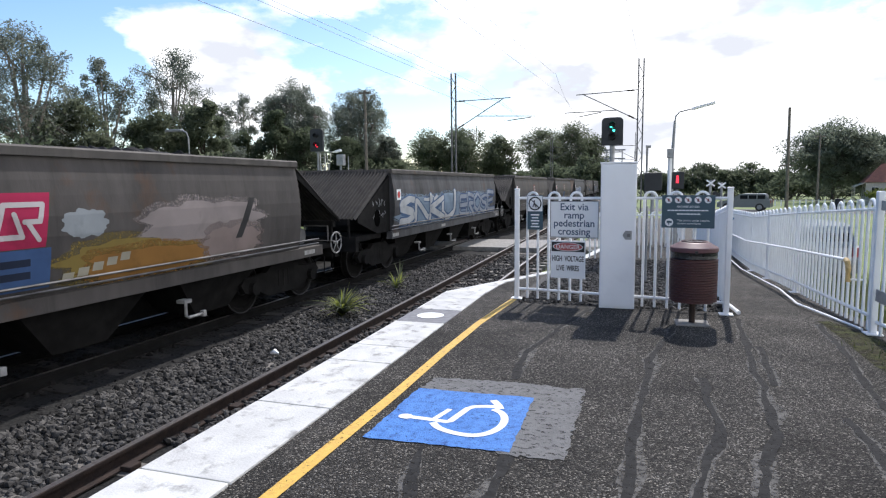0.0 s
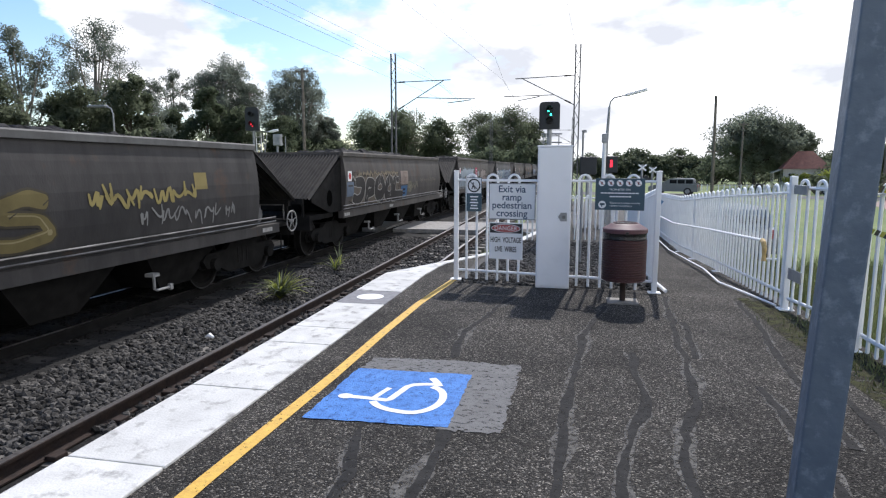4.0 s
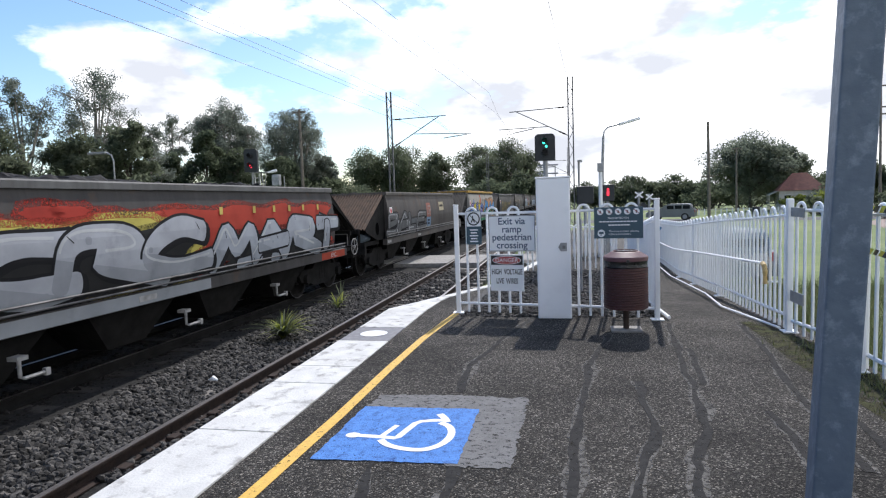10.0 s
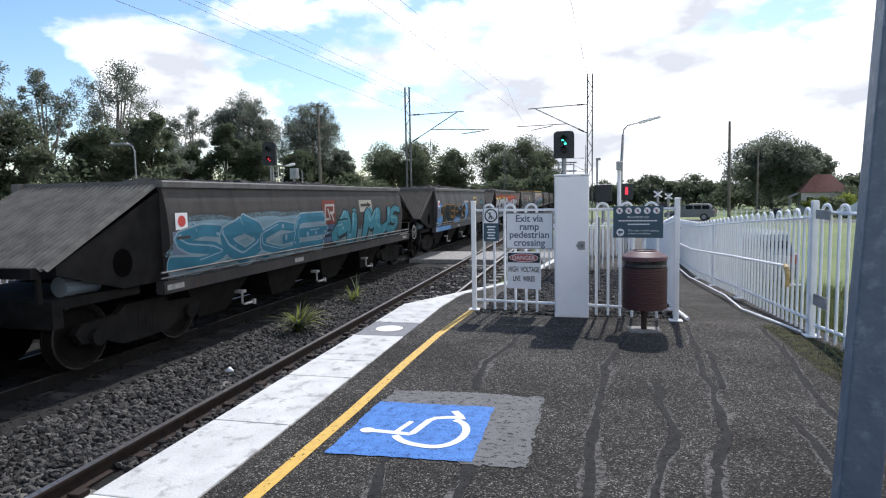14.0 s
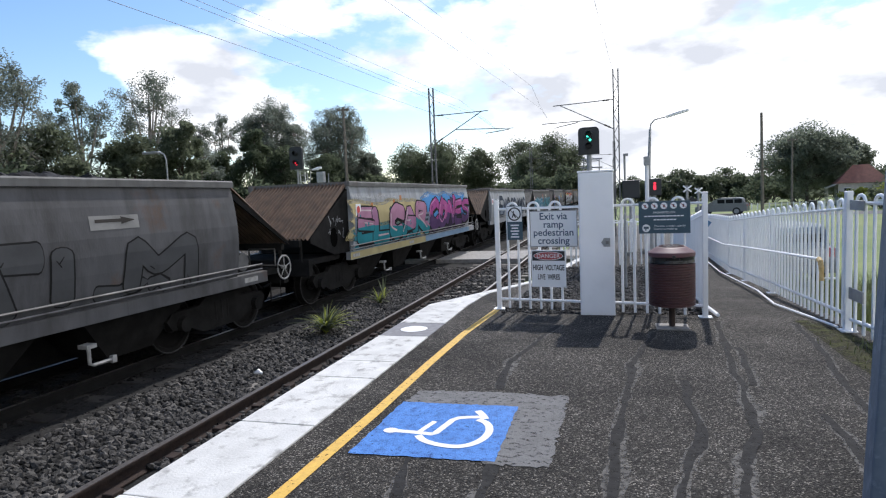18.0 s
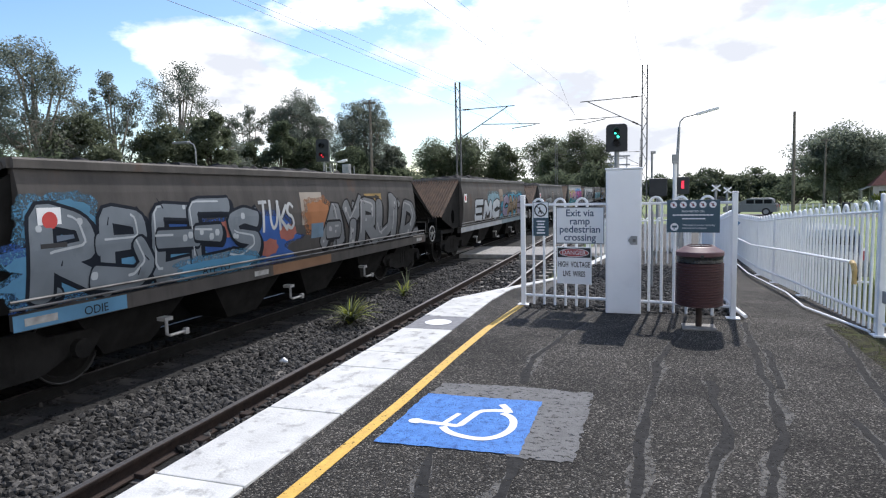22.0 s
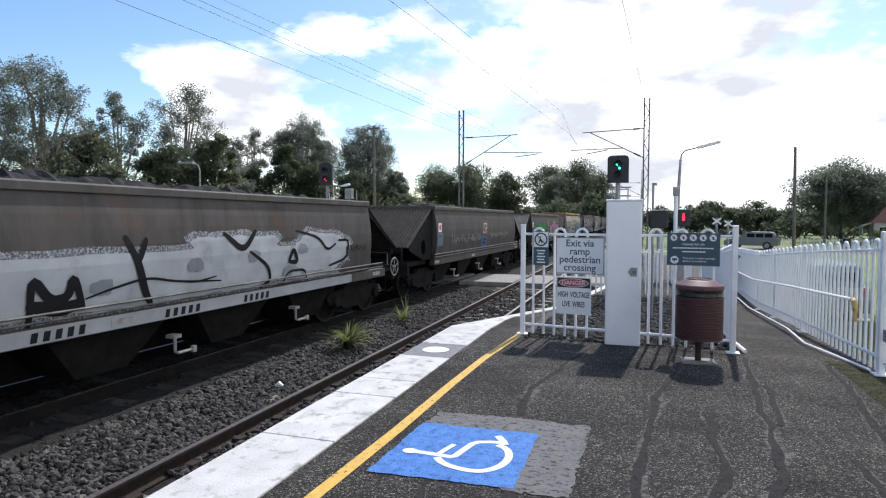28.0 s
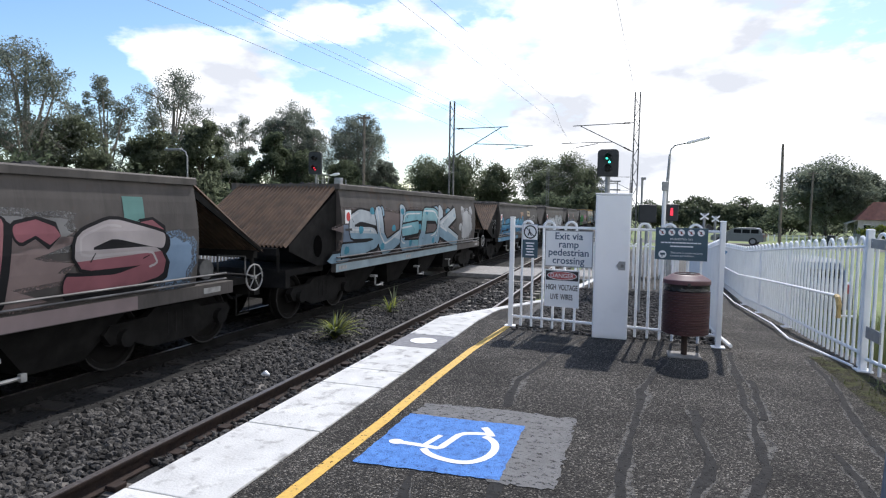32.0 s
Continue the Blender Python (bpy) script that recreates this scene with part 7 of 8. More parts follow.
# litter bin
BX, BY = 1.99, 7.52
b = thing("litter_bin", "maroon slatted round litter bin on a post", "bin", at=pose(BX, BY, 0))
part("post", tube([(0, 0, 0), (0, 0, 0.3)], 0.03, 12), M["rail"], b)
part("base_plate", box(-0.16, 0.16, -0.13, 0.13, 0.0, 0.02, 0.006), M["concrete"], b)
prof = [(0.02, 0.245), (0.21, 0.245)]
for i in range(17):
    z = 0.25 + i * 0.0255
    prof += [(0.212, z), (0.228, z + 0.004), (0.228, z + 0.018), (0.212, z + 0.022)]
prof += [(0.205, 0.69), (0.02, 0.69)]
part("drum", lathe(prof, 36), M["bin"], b)
part("liner", lathe([(0.02, 0.675), (0.205, 0.675), (0.222, 0.69), (0.219, 0.72), (0.224, 0.752), (0.02, 0.758)], 36), M["bag"], b)
part("lid", lathe([(0.02, 0.752), (0.222, 0.752), (0.229, 0.758), (0.229, 0.79), (0.222, 0.798), (0.15, 0.842), (0.14, 0.846), (0.02, 0.846)], 36), M["bin_lid"], b, "maroon lid with a round opening")
part("lid_opening", lathe([(0.01, 0.847), (0.118, 0.847), (0.122, 0.851), (0.01, 0.852)], 24), M["bag"], b)
part("opening_rim", tube([(0.12 * math.cos(q * math.pi / 14), 0.12 * math.sin(q * math.pi / 14), 0.853) for q in range(28)], 0.006, 6, closed=True), M["bin_lid"], b)
part("latch", box(-0.012, 0.018, -0.240, -0.224, 0.745, 0.775, 0.004), M["black"], b)

# square lamp post beside the camera
p = thing("square_post", "blue-grey weathered square steel post", "post", at=pose(2.213, 3.10, 0, 0, 2.6, 0) @ pose(0, 0, 0, 0, 0, -9.0))
part("shaft", box(-0.056, 0.056, -0.056, 0.056, 0, 5.0, 0.007), M["pole_paint"], p)
part("foot_plate", box(-0.13, 0.13, -0.13, 0.13, 0, 0.015, 0.004), M["galv"], p)


# ---- signals, lamps, masts ----
def signal(name, label, x, y, z0, z1, w, post_to, light, light_z):
    s = thing(name, label, "railway signal", at=pose(x, y, 0))
    h = z1 - z0
    r = w * 0.2
    out = [(-w / 2, z0), (w / 2, z0)] + arc(w / 2 - r, z1 - r, r, 0, 90, 5) + arc(-w / 2 + r, z1 - r, r, 90, 180, 5)
    part("backboard", prism(out, "y", -0.06, 0.06), M["signal_black"], s)
    for i in range(2):
        z = z0 + h * (0.3 + 0.4 * i)
        bm = tube([(0, -0.03, z), (0, -0.22, z + 0.01)], w * 0.15, 14, caps=False)
        part("hood", bm, M["signal_black"], s)
    for dx in (-0.028, 0.028):
        part("lamp", tube([(dx, -0.05, light_z - dx * 1.2), (dx, -0.075, light_z - dx * 1.2)], w * 0.055, 12), M[light], s)
    part("post", tube([(0, 0.06, post_to), (0, 0.06, z0 + 0.1)], 0.05, 10), M["galv"], s)
    bm = bmesh.new()
    for dx in (-0.12, 0.20):
        tube([(dx, 0.35, post_to), (dx, 0.2, z0 - 0.1)], 0.012, 5, bm)
    for q in range(int((z0 - post_to) / 0.3)):
        zz = post_to + 0.2 + 0.3 * q
        tube([(-0.12, 0.33, zz), (0.20, 0.33, zz)], 0.010, 5, bm)
    tube([(-0.18, 0.3, z0 - 0.08), (0.26, 0.3, z0 - 0.08)], 0.015, 5, bm)
    tube([(-0.18, 0.3, z0 - 0.26), (0.26, 0.3, z0 - 0.26)], 0.015, 5, bm)
    part("ladder", bm, M["galv"], s)
    return s


signal("colour_light_signal", "dark signal head showing green on a steel post", 0.965, 14.0, 2.22, 2.78, 0.425, -0.5, "green_light", 2.55)
signal("colour_light_signal", "dark signal head showing red behind the train", -11.95, 25.0, 2.98, 3.97, 0.62, -0.95, "red_light", 3.22)

lamp = thing("platform_lamp", "grey lamp post with a flat outreach lamp head", "street lamp")
part("pole", tube([(2.70, 24, -0.9), (2.71, 24, 2.4), (2.76, 24, 3.60)], 0.05, 10, radii=[0.07, 0.06, 0.04]), M["galv"], lamp)
part("arm", tube([(2.76, 24, 3.56), (2.79, 24, 3.78), (2.92, 24, 3.92), (3.3, 24, 4.0)], 0.025, 8), M["galv"], lamp)
bm = box(-0.38, 0.38, -0.09, 0.09, -0.05, 0.05, 0.03)
bm.transform(pose(3.68, 24, 4.09, 0, -14, 0))
part("lamp_head", bm, M["sign_white"], lamp)


def mast(name, label, x, y, top, arms, w=0.26):
    m = thing(name, label, "overhead line mast", at=pose(x, y, 0))
    for s in (-1, 1):
        part("chord", box(s * w / 2 - 0.03, s * w / 2 + 0.03, -0.05, 0.05, -1.0, top), M["mast"], m)
    n = int((top + 1) / 0.45)
    for i in range(n):
        z = -0.9 + 0.45 * i
        s = 1 if i % 2 else -1
        part("lacing", tube([(-s * w / 2, 0, z), (s * w / 2, 0, z + 0.45)], 0.014, 4), M["mast"], m)
    for (x0, z0), (x1, z1) in arms:
        part("arm", tube([(x0, 0, z0), (x1, 0, z1)], 0.022, 6), M["mast"], m)
    for i, ((x0, z0), (x1, z1)) in enumerate(arms[:2]):
        ax, az = x1 - x0, z1 - z0
        part("insulator", tube([(x0 + ax * q, 0, z0 + az * q) for q in (0.06, 0.09, 0.12, 0.15, 0.18)], 0.03, 8, radii=[0.028, 0.042, 0.030, 0.042, 0.028]), M["bark_dark"], m)
    return m


MAST_Y = 30.0
tp = thing("thin_post", "thin grey post with a small lamp beyond the crossing", "post", at=pose(1.99, 30.3, 0))
part("shaft", tube([(0, 0, -0.9), (0, 0, 3.1)], 0.05, 8), M["galv"], tp)
part("lamp", box(-0.06, 0.16, -0.08, 0.08, 3.04, 3.16, 0.02), M["galv"], tp)
mast("overhead_mast", "lattice mast with cantilever arms beyond the far track", -7.12, MAST_Y, 6.89, [((0.11, 5.53), (2.84, 5.58)), ((0.11, 4.16), (2.5, 5.56)), ((1.20, 4.78), (4.05, 4.66)), ((2.7, 4.50), (3.85, 4.62))], 0.22)
mast("overhead_mast", "lattice mast with cantilever arms beside the platform", 1.65, MAST_Y, 6.98, [((-0.11, 5.62), (-2.84, 5.53)), ((-0.11, 4.29), (-2.5, 5.52)), ((-1.03, 4.76), (-3.36, 4.73)), ((-2.7, 4.53), (-1.7, 4.70))], 0.22)
for y in (70, 110, 160):
    mast("overhead_mast", "distant lattice overhead line mast", -7.4, y, 6.9, [((0.13, 5.5), (2.8, 5.55)), ((0.13, 4.1), (2.6, 5.4))], 0.22)
    mast("overhead_mast", "distant lattice overhead line mast", 1.7, y, 6.9, [((-0.13, 5.5), (-2.8, 5.55)), ((-0.13, 4.1), (-2.6, 5.4))], 0.22)


wires = thing("overhead_wires", "thin dark overhead contact and catenary wires", "cable")
for x, z, rise, xe, ze in ((-5.0, 4.21, 0.0236, -4.9, 4.75), (-5.0, 4.575, 0.032, -4.95, 5.45), (-4.97, 4.66, 0.034, -4.95, 5.5), (-4.95, 4.80, 0.042, -4.9, 5.55), (-1.85, 4.26, 0.051, -1.75, 5.45), (-1.85, 4.60, 0.066, -1.75, 5.5), (0.82, 5.02, 0.066, 1.60, 6.6)):
    bm = bmesh.new()
    ys = [-14 + (MAST_Y + 14) * i / 14 for i in range(15)]
    tube([(x + (xe - x) * max(0, (y - 6) / 24), y, z + rise * (y - 6) if y < 29.9 else ze) for y in ys], 0.0042, 4, bm, caps=False)
    for y0, y1 in ((MAST_Y, 70), (70, 110), (110, 160)):
        tube([(xe, y0 + (y1 - y0) * i / 12, ze - 0.4 * 4 * (i / 12) * (1 - i / 12)) for i in range(13)], 0.005, 4, bm, caps=False)
    part("wire", bm, M["wire"], wires)


def timber_pole(x, y, top, arms, lean=0.0, name="timber_pole", label="weathered timber power pole"):
    p = thing(name, label, "utility pole", at=pose(x, y, 0))
    part("shaft", tube([(0, 0, -1.1), (lean, 0, top)], 0.15, 10, radii=[0.125, 0.09]), M["timber"], p)
    for z, w in arms:
        part("crossarm", box(-w / 2 + lean, w / 2 + lean, -0.06, 0.06, z - 0.06, z + 0.06), M["timber"], p)
    return p


timber_pole(12.05, 50, 6.7, [(2.6, 0.9)], -0.1)

picket_fence("far_platform_fence", "white round-bar fence behind the opposite platform", [(-10.6, -8.0, 0), (-10.6, 18.4, 0)], 1.15, first=0.07, posts=(6.0, 12.0, 18.0, 24.0))

for x, y, top in ((1.87, 8.62, 1.32), (1.60, 10.6, 1.15)):
    sp = thing("sign_post", "thin grey steel sign post behind the fence", "post", at=pose(x, y, deck_z(0, y)))
    part("tube", tube([(0, 0, 0), (0, 0, top)], 0.018, 8), M["galv"], sp)

# ---- trees ----
def leaf_mesh(name, centres, radii, per, size, seed, material, flat_z=0.8):
    """Leaves in loose clumps: small bent quads at random turns."""
    r = np.random.RandomState(seed)
    c = np.repeat(np.array(centres), per, axis=0)
    rad = np.repeat(np.array(radii), per)[:, None]
    n = len(c)
    d = r.normal(size=(n, 3))
    d /= np.linalg.norm(d, axis=1)[:, None]
    p = c + d * rad * (r.rand(n, 1) ** 0.45) * np.array([1, 1, flat_z])
    a = r.normal(size=(n, 3))
    a /= np.linalg.norm(a, axis=1)[:, None]
    b = np.cross(a, r.normal(size=(n, 3)))
    b /= np.linalg.norm(b, axis=1)[:, None]
    s = size * (0.6 + 0.8 * r.rand(n, 1))
    v = np.empty((n * 4, 3))
    v[0::4], v[1::4], v[2::4], v[3::4] = p - a * s, p - b * s * 0.45, p + a * s, p + b * s * 0.45
    f = np.arange(n * 4).reshape(n, 4)
    return raw(name, v.tolist(), f.tolist(), material)


def tree(name, label, x, y, top, crown_w, bark, leaf, seed, lobes=8, clumps=10, per=34, leaf_size=0.13, base=-1.0, bare=0.35, clump=0.54, flat_z=0.85):
    """Trunk and limbs that rise to lobes of foliage; each lobe is a cluster of loose leaf clumps."""
    rng = random.Random(seed)
    t = thing(name, label, "tree", at=pose(x, y, base))
    h = top - base
    bm = bmesh.new()
    lean = Vector((rng.uniform(-0.06, 0.06) * h, rng.uniform(-0.06, 0.06) * h, 0))
    stem = [Vector((0, 0, 0)), lean * 0.2 + Vector((0, 0, h * 0.25)), lean * 0.7 + Vector((0, 0, h * 0.5)), lean + Vector((0, 0, h * 0.8))]
    tube(stem, 0.1, 7, bm, radii=[h * 0.021, h * 0.016, h * 0.011, h * 0.004], caps=False)
    zc, rz = h * (1 + bare) / 2, h * (1 - bare) / 2
    cs, rs = [], []
    for i in range(lobes):
        lr = crown_w * rng.uniform(0.15, 0.24)
        u = (i + 0.5) / lobes * 2 - 1
        z = zc + u * (rz - lr * 0.8)
        a = i * 2.4 + rng.uniform(-0.5, 0.5)
        reach = max(0.05, crown_w / 2 * math.sqrt(max(0.02, 1 - 0.9 * u * u)) - lr) * rng.uniform(0.75, 1.05)
        c = Vector((math.cos(a) * reach, math.sin(a) * reach, z)) + lean * (z / h)
        k = min(0.92, max(0.2, (z / h) * 0.62))
        f = k * h
        s = stem[1] + (stem[3] - stem[1]) * ((f - h * 0.25) / (h * 0.55)) if f > h * 0.25 else stem[1] * (f / (h * 0.25))
        mid = s.lerp(c, 0.5) + Vector((0, 0, -0.05 * h))
        tube([s, mid, c], 0.05, 5, bm, radii=[h * 0.009, h * 0.006, h * 0.003], caps=False)
        for j in range(clumps):
            d = Vector((rng.gauss(0, 1), rng.gauss(0, 1), rng.gauss(0.15, 0.8))).normalized()
            q = c + d * lr * rng.uniform(0.45, 1.0)
            tube([c, c.lerp(q, 0.5) + Vector((0, 0, 0.03)), q], 0.02, 3, bm, radii=[h * 0.0028, h * 0.002, h * 0.0012], caps=False)
            cs.append(tuple(q))
            rs.append(lr * clump * rng.uniform(0.7, 1.25))
    part("trunk", bm, bark, t, "", True)
    o = new("crown", leaf_mesh("crown", cs, rs, per, leaf_size, seed, leaf, flat_z))
    o.parent = t
    return t


def bush(name, label, x, y, w, d, h, leaf, seed, n=26, per=70, size=0.12, base=-1.0, category="shrub"):
    """A heap of leaf clumps over short stems, uneven in outline."""
    rng = random.Random(seed)
    b = thing(name, label, category, at=pose(x, y, base))
    cs, rs = [], []
    bm = bmesh.new()
    for i in range(n):
        a, q = rng.uniform(0, 6.28), math.sqrt(rng.random())
        hx, hy = q * math.cos(a) * w / 2, q * math.sin(a) * d / 2
        hz = h * (1 - 0.55 * q * q) * rng.uniform(0.35, 0.95)
        cs.append((hx, hy, hz))
        rs.append(h * rng.uniform(0.14, 0.26))
        tube([(hx * 0.3, hy * 0.3, 0), (hx * 0.7, hy * 0.7, hz * 0.55), (hx, hy, hz)], 0.03, 4, bm, radii=[0.05, 0.035, 0.015], caps=False)
    part("stem", bm, M["bark_dark"], b)
    o = new("foliage", leaf_mesh("foliage", cs, rs, per, size, seed, leaf))
    o.parent = b
    return b


GUMS = (
    (-25.2, 22.0, 9.3, 5.4, 11), (-29.5, 22.5, 9.6, 4.8, 10), (-26.0, 27.0, 8.5, 4.0, 8), (-27.2, 33.0, 10.3, 5.6, 12), (-24.4, 34.0, 7.0, 3.2, 6), (-32.1, 48.0, 9.8, 3.9, 8), (-33.0, 18.0, 10.5, 7.0, 10), (-36.0, 13.0, 11.0, 8.0, 10),
)
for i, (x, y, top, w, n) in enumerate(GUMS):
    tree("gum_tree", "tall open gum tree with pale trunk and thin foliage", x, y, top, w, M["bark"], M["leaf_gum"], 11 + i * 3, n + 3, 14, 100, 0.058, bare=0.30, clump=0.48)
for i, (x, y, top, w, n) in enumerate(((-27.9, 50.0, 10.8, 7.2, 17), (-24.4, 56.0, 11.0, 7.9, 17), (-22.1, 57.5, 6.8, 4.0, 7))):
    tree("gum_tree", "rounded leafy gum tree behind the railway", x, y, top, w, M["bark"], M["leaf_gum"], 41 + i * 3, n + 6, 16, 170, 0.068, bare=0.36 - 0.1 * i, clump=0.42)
for i, (x, y, top, w) in enumerate(((-21.9, 30.0, 6.5, 3.6), (-25.0, 24.0, 6.0, 4.6), (-24.5, 29.0, 5.8, 5.0), (-26.3, 44.0, 7.7, 3.9), (-24.4, 45.5, 6.2, 4.6), (-22.9, 50.5, 5.9, 4.6), (-24.6, 64.0, 6.4, 6.0), (-21.6, 56.0, 4.2, 5.0), (-28.9, 43.0, 6.0, 4.4))):
    tree("broadleaf_tree", "dense green-leaved tree behind the railway", x, y, top, w, M["bark_dark"], M["leaf_mid"] if i < 3 else M["leaf_dark"], 60 + i * 5, 14, 13, 105, 0.098, bare=0.1)
rng = random.Random(8)
for i in range(26):
    y = 6 + i * 2.6
    bush("trackside_shrub", "dense green shrub behind the railway", -21.5 + rng.uniform(-2, 1.5), y + rng.uniform(-1, 1), 5.5, 4.5, rng.uniform(3.4, 4.9) if y > 16 else 6.0, M["leaf_dark"] if i % 3 else M["leaf_mid"], 200 + i, 26, 110, 0.14)
# groups further along the line
for i, (x, y, top, w, n) in enumerate(((-31.0, 98, 10.4, 9.0, 12), (-25.5, 100, 11.2, 11.0, 14), (-20.6, 103, 9.8, 8.0, 12), (-17.4, 130, 13.6, 12.5, 14), (-10.8, 130, 14.0, 12.0, 14), (-7.0, 133, 11.5, 9.0, 12), (-14, 124, 10.5, 10.0, 12))):
    tree("gum_tree", "spreading gum tree far along the line", x, y, top, w, M["bark"], M["leaf_mid"], 120 + i * 3, n + 4, 14, 72, 0.165, bare=0.22, clump=0.58)
for i in range(26):
    bush("distant_shrub", "distant dark hedge of mixed shrubs", -40 + i * 1.5 + rng.uniform(-1, 1), 108 + rng.uniform(-6, 8), 6, 5, rng.uniform(5.0, 7.6), M["leaf_dark"] if i % 3 else M["leaf_mid"], 300 + i, 22, 90, 0.26)
for i in range(6):
    bush("distant_shrub", "distant dark hedge of mixed shrubs", -13 - i * 4.0, 160 + i, 9, 6, 8, M["leaf_dark"], 340 + i, 18, 80, 0.34)

# right of the line: hedge belt, fig tree, garden trees
for i in range(26):
    x = 3.5 + i * 1.75
    bush("hedge_shrub", "dark green hedge belt beyond the field", x + rng.uniform(-0.7, 0.7), 118 + rng.uniform(-4, 4), 6.5, 5, rng.uniform(4.6, 6.0), M["leaf_dark"] if i % 2 else M["leaf_mid"], 400 + i, 22, 95, 0.25)
for i in range(12):
    bush("hedge_shrub", "dark green hedge belt beyond the field", 20 + i * 2.6, 92 + rng.uniform(-3, 3), 6, 5, rng.uniform(3.2, 4.6), M["leaf_mid"] if i % 3 else M["leaf_dark"], 440 + i, 18, 70, 0.24)
tree("fig_tree", "huge spreading fig tree with a dark domed crown", 23.2, 80, 8.0, 11.5, M["bark_dark"], M["leaf_fig"], 7, 26, 15, 80, 0.152, bare=0.16, clump=0.46)
tree("fig_tree", "huge spreading fig tree with a dark domed crown", 27.4, 82, 7.0, 7.0, M["bark_dark"], M["leaf_fig"], 19, 16, 14, 95, 0.14, bare=0.1, clump=0.46)
for i, (x, y, top, w) in enumerate(((35.5, 66, 6.0, 7), (40.5, 64, 5.4, 8), (45, 60, 6.0, 8), (32.5, 74, 4.6, 5))):
    tree("garden_tree", "rounded leafy garden tree", x, y, top, w, M["bark_dark"], M["leaf_mid"], 150 + i * 7, 12, 12, 80, 0.18, bare=0.15)
for i, (x, y, h) in enumerate(((27.5, 56, 2.2), (31, 54, 2.6), (35.5, 52, 3.6), (39, 50, 3.2), (24.0, 62, 1.8), (26.2, 66, 2.4), (28.8, 71, 3.4), (25.6, 71.5, 1.9))):
    bush("garden_shrub", "bright green garden shrub", x, y, 4.0, 3.0, h, M["leaf_light"] if i % 2 else M["leaf_mid"], 500 + i, 20, 70, 0.14)

# strap-leaved plants in the ballast
def strap_plant(x, y, n, size, seed):
    r = random.Random(seed)
    p = thing("strap_leaved_plant", "clump of green and yellow strap leaves in ballast", "plant", at=pose(x, y, -0.74))
    for i in range(n):
        a, lean, L = r.uniform(0, 6.28), r.uniform(0.2, 1.25), size * r.uniform(0.45, 1.15)
        bm = bmesh.new()
        rows = []
        for k in range(6):
            u = k / 5
            out, z = L * lean * u * (0.5 + 0.5 * u), L * (u - 0.55 * lean * u * u)
            w = 0.019 * (1 - u ** 2 * 0.92) * (size / 0.5)
            c = Vector((math.cos(a) * out, math.sin(a) * out, z))
            s = Vector((-math.sin(a), math.cos(a), 0)) * w
            rows.append((bm.verts.new(c - s), bm.verts.new(c + s)))
        for q, b in zip(rows, rows[1:]):
            bm.faces.new((q[0], q[1], b[1], b[0]))
        part("leaf", bm, M["leaf_light"] if r.random() < 0.4 else M["leaf_mid"], p)
    return p


strap_plant(-3.22, 9.95, 140, 0.60, 1)
strap_plant(-3.36, 12.7, 40, 0.46, 2)
tagged(strap_plant(-3.5, 13.3, 8, 0.6, 3), "thin dry weed stalks in the ballast", "plant")

# weeds and grass along the fence foot
def grass_tufts(name, label, spots, per, h, seed, material):
    r = np.random.RandomState(seed)
    c = np.repeat(np.array(spots), per, axis=0)
    n = len(c)
    base = c + np.c_[r.normal(0, 0.09, n), r.normal(0, 0.12, n), np.zeros(n)]
    hh = h * (0.4 + 0.8 * r.rand(n))
    lean = r.normal(0, 0.35, (n, 2)) * hh[:, None]
    tip = base + np.c_[lean, hh]
    a = r.rand(n) * 6.28
    w = np.c_[np.cos(a), np.sin(a), np.zeros(n)] * 0.006
    v = np.empty((n * 3, 3))
    v[0::3], v[1::3], v[2::3] = base - w, base + w, tip
    me = raw(name, v.tolist(), np.arange(n * 3).reshape(n, 3).tolist(), material)
    return tagged(new(name, me), label, "grass", kind="stuff")


rng = random.Random(3)
grass_tufts("fence_weeds", "green weeds and grass at the fence foot", [(3.5 + rng.uniform(-0.12, 0.15), 2.6 + 0.04 * i, 0.0) for i in range(110) if i > 62 or i % 4 == 0], 12, 0.055, 1, M["blade"])
grass_tufts("long_grass", "long unmown grass outside the fence", [(4.3 + rng.random() ** 1.3 * 5.0, 1.0 + rng.uniform(0, 16), -1.0) for i in range(2000)], 14, 0.42, 2, M["blade"])


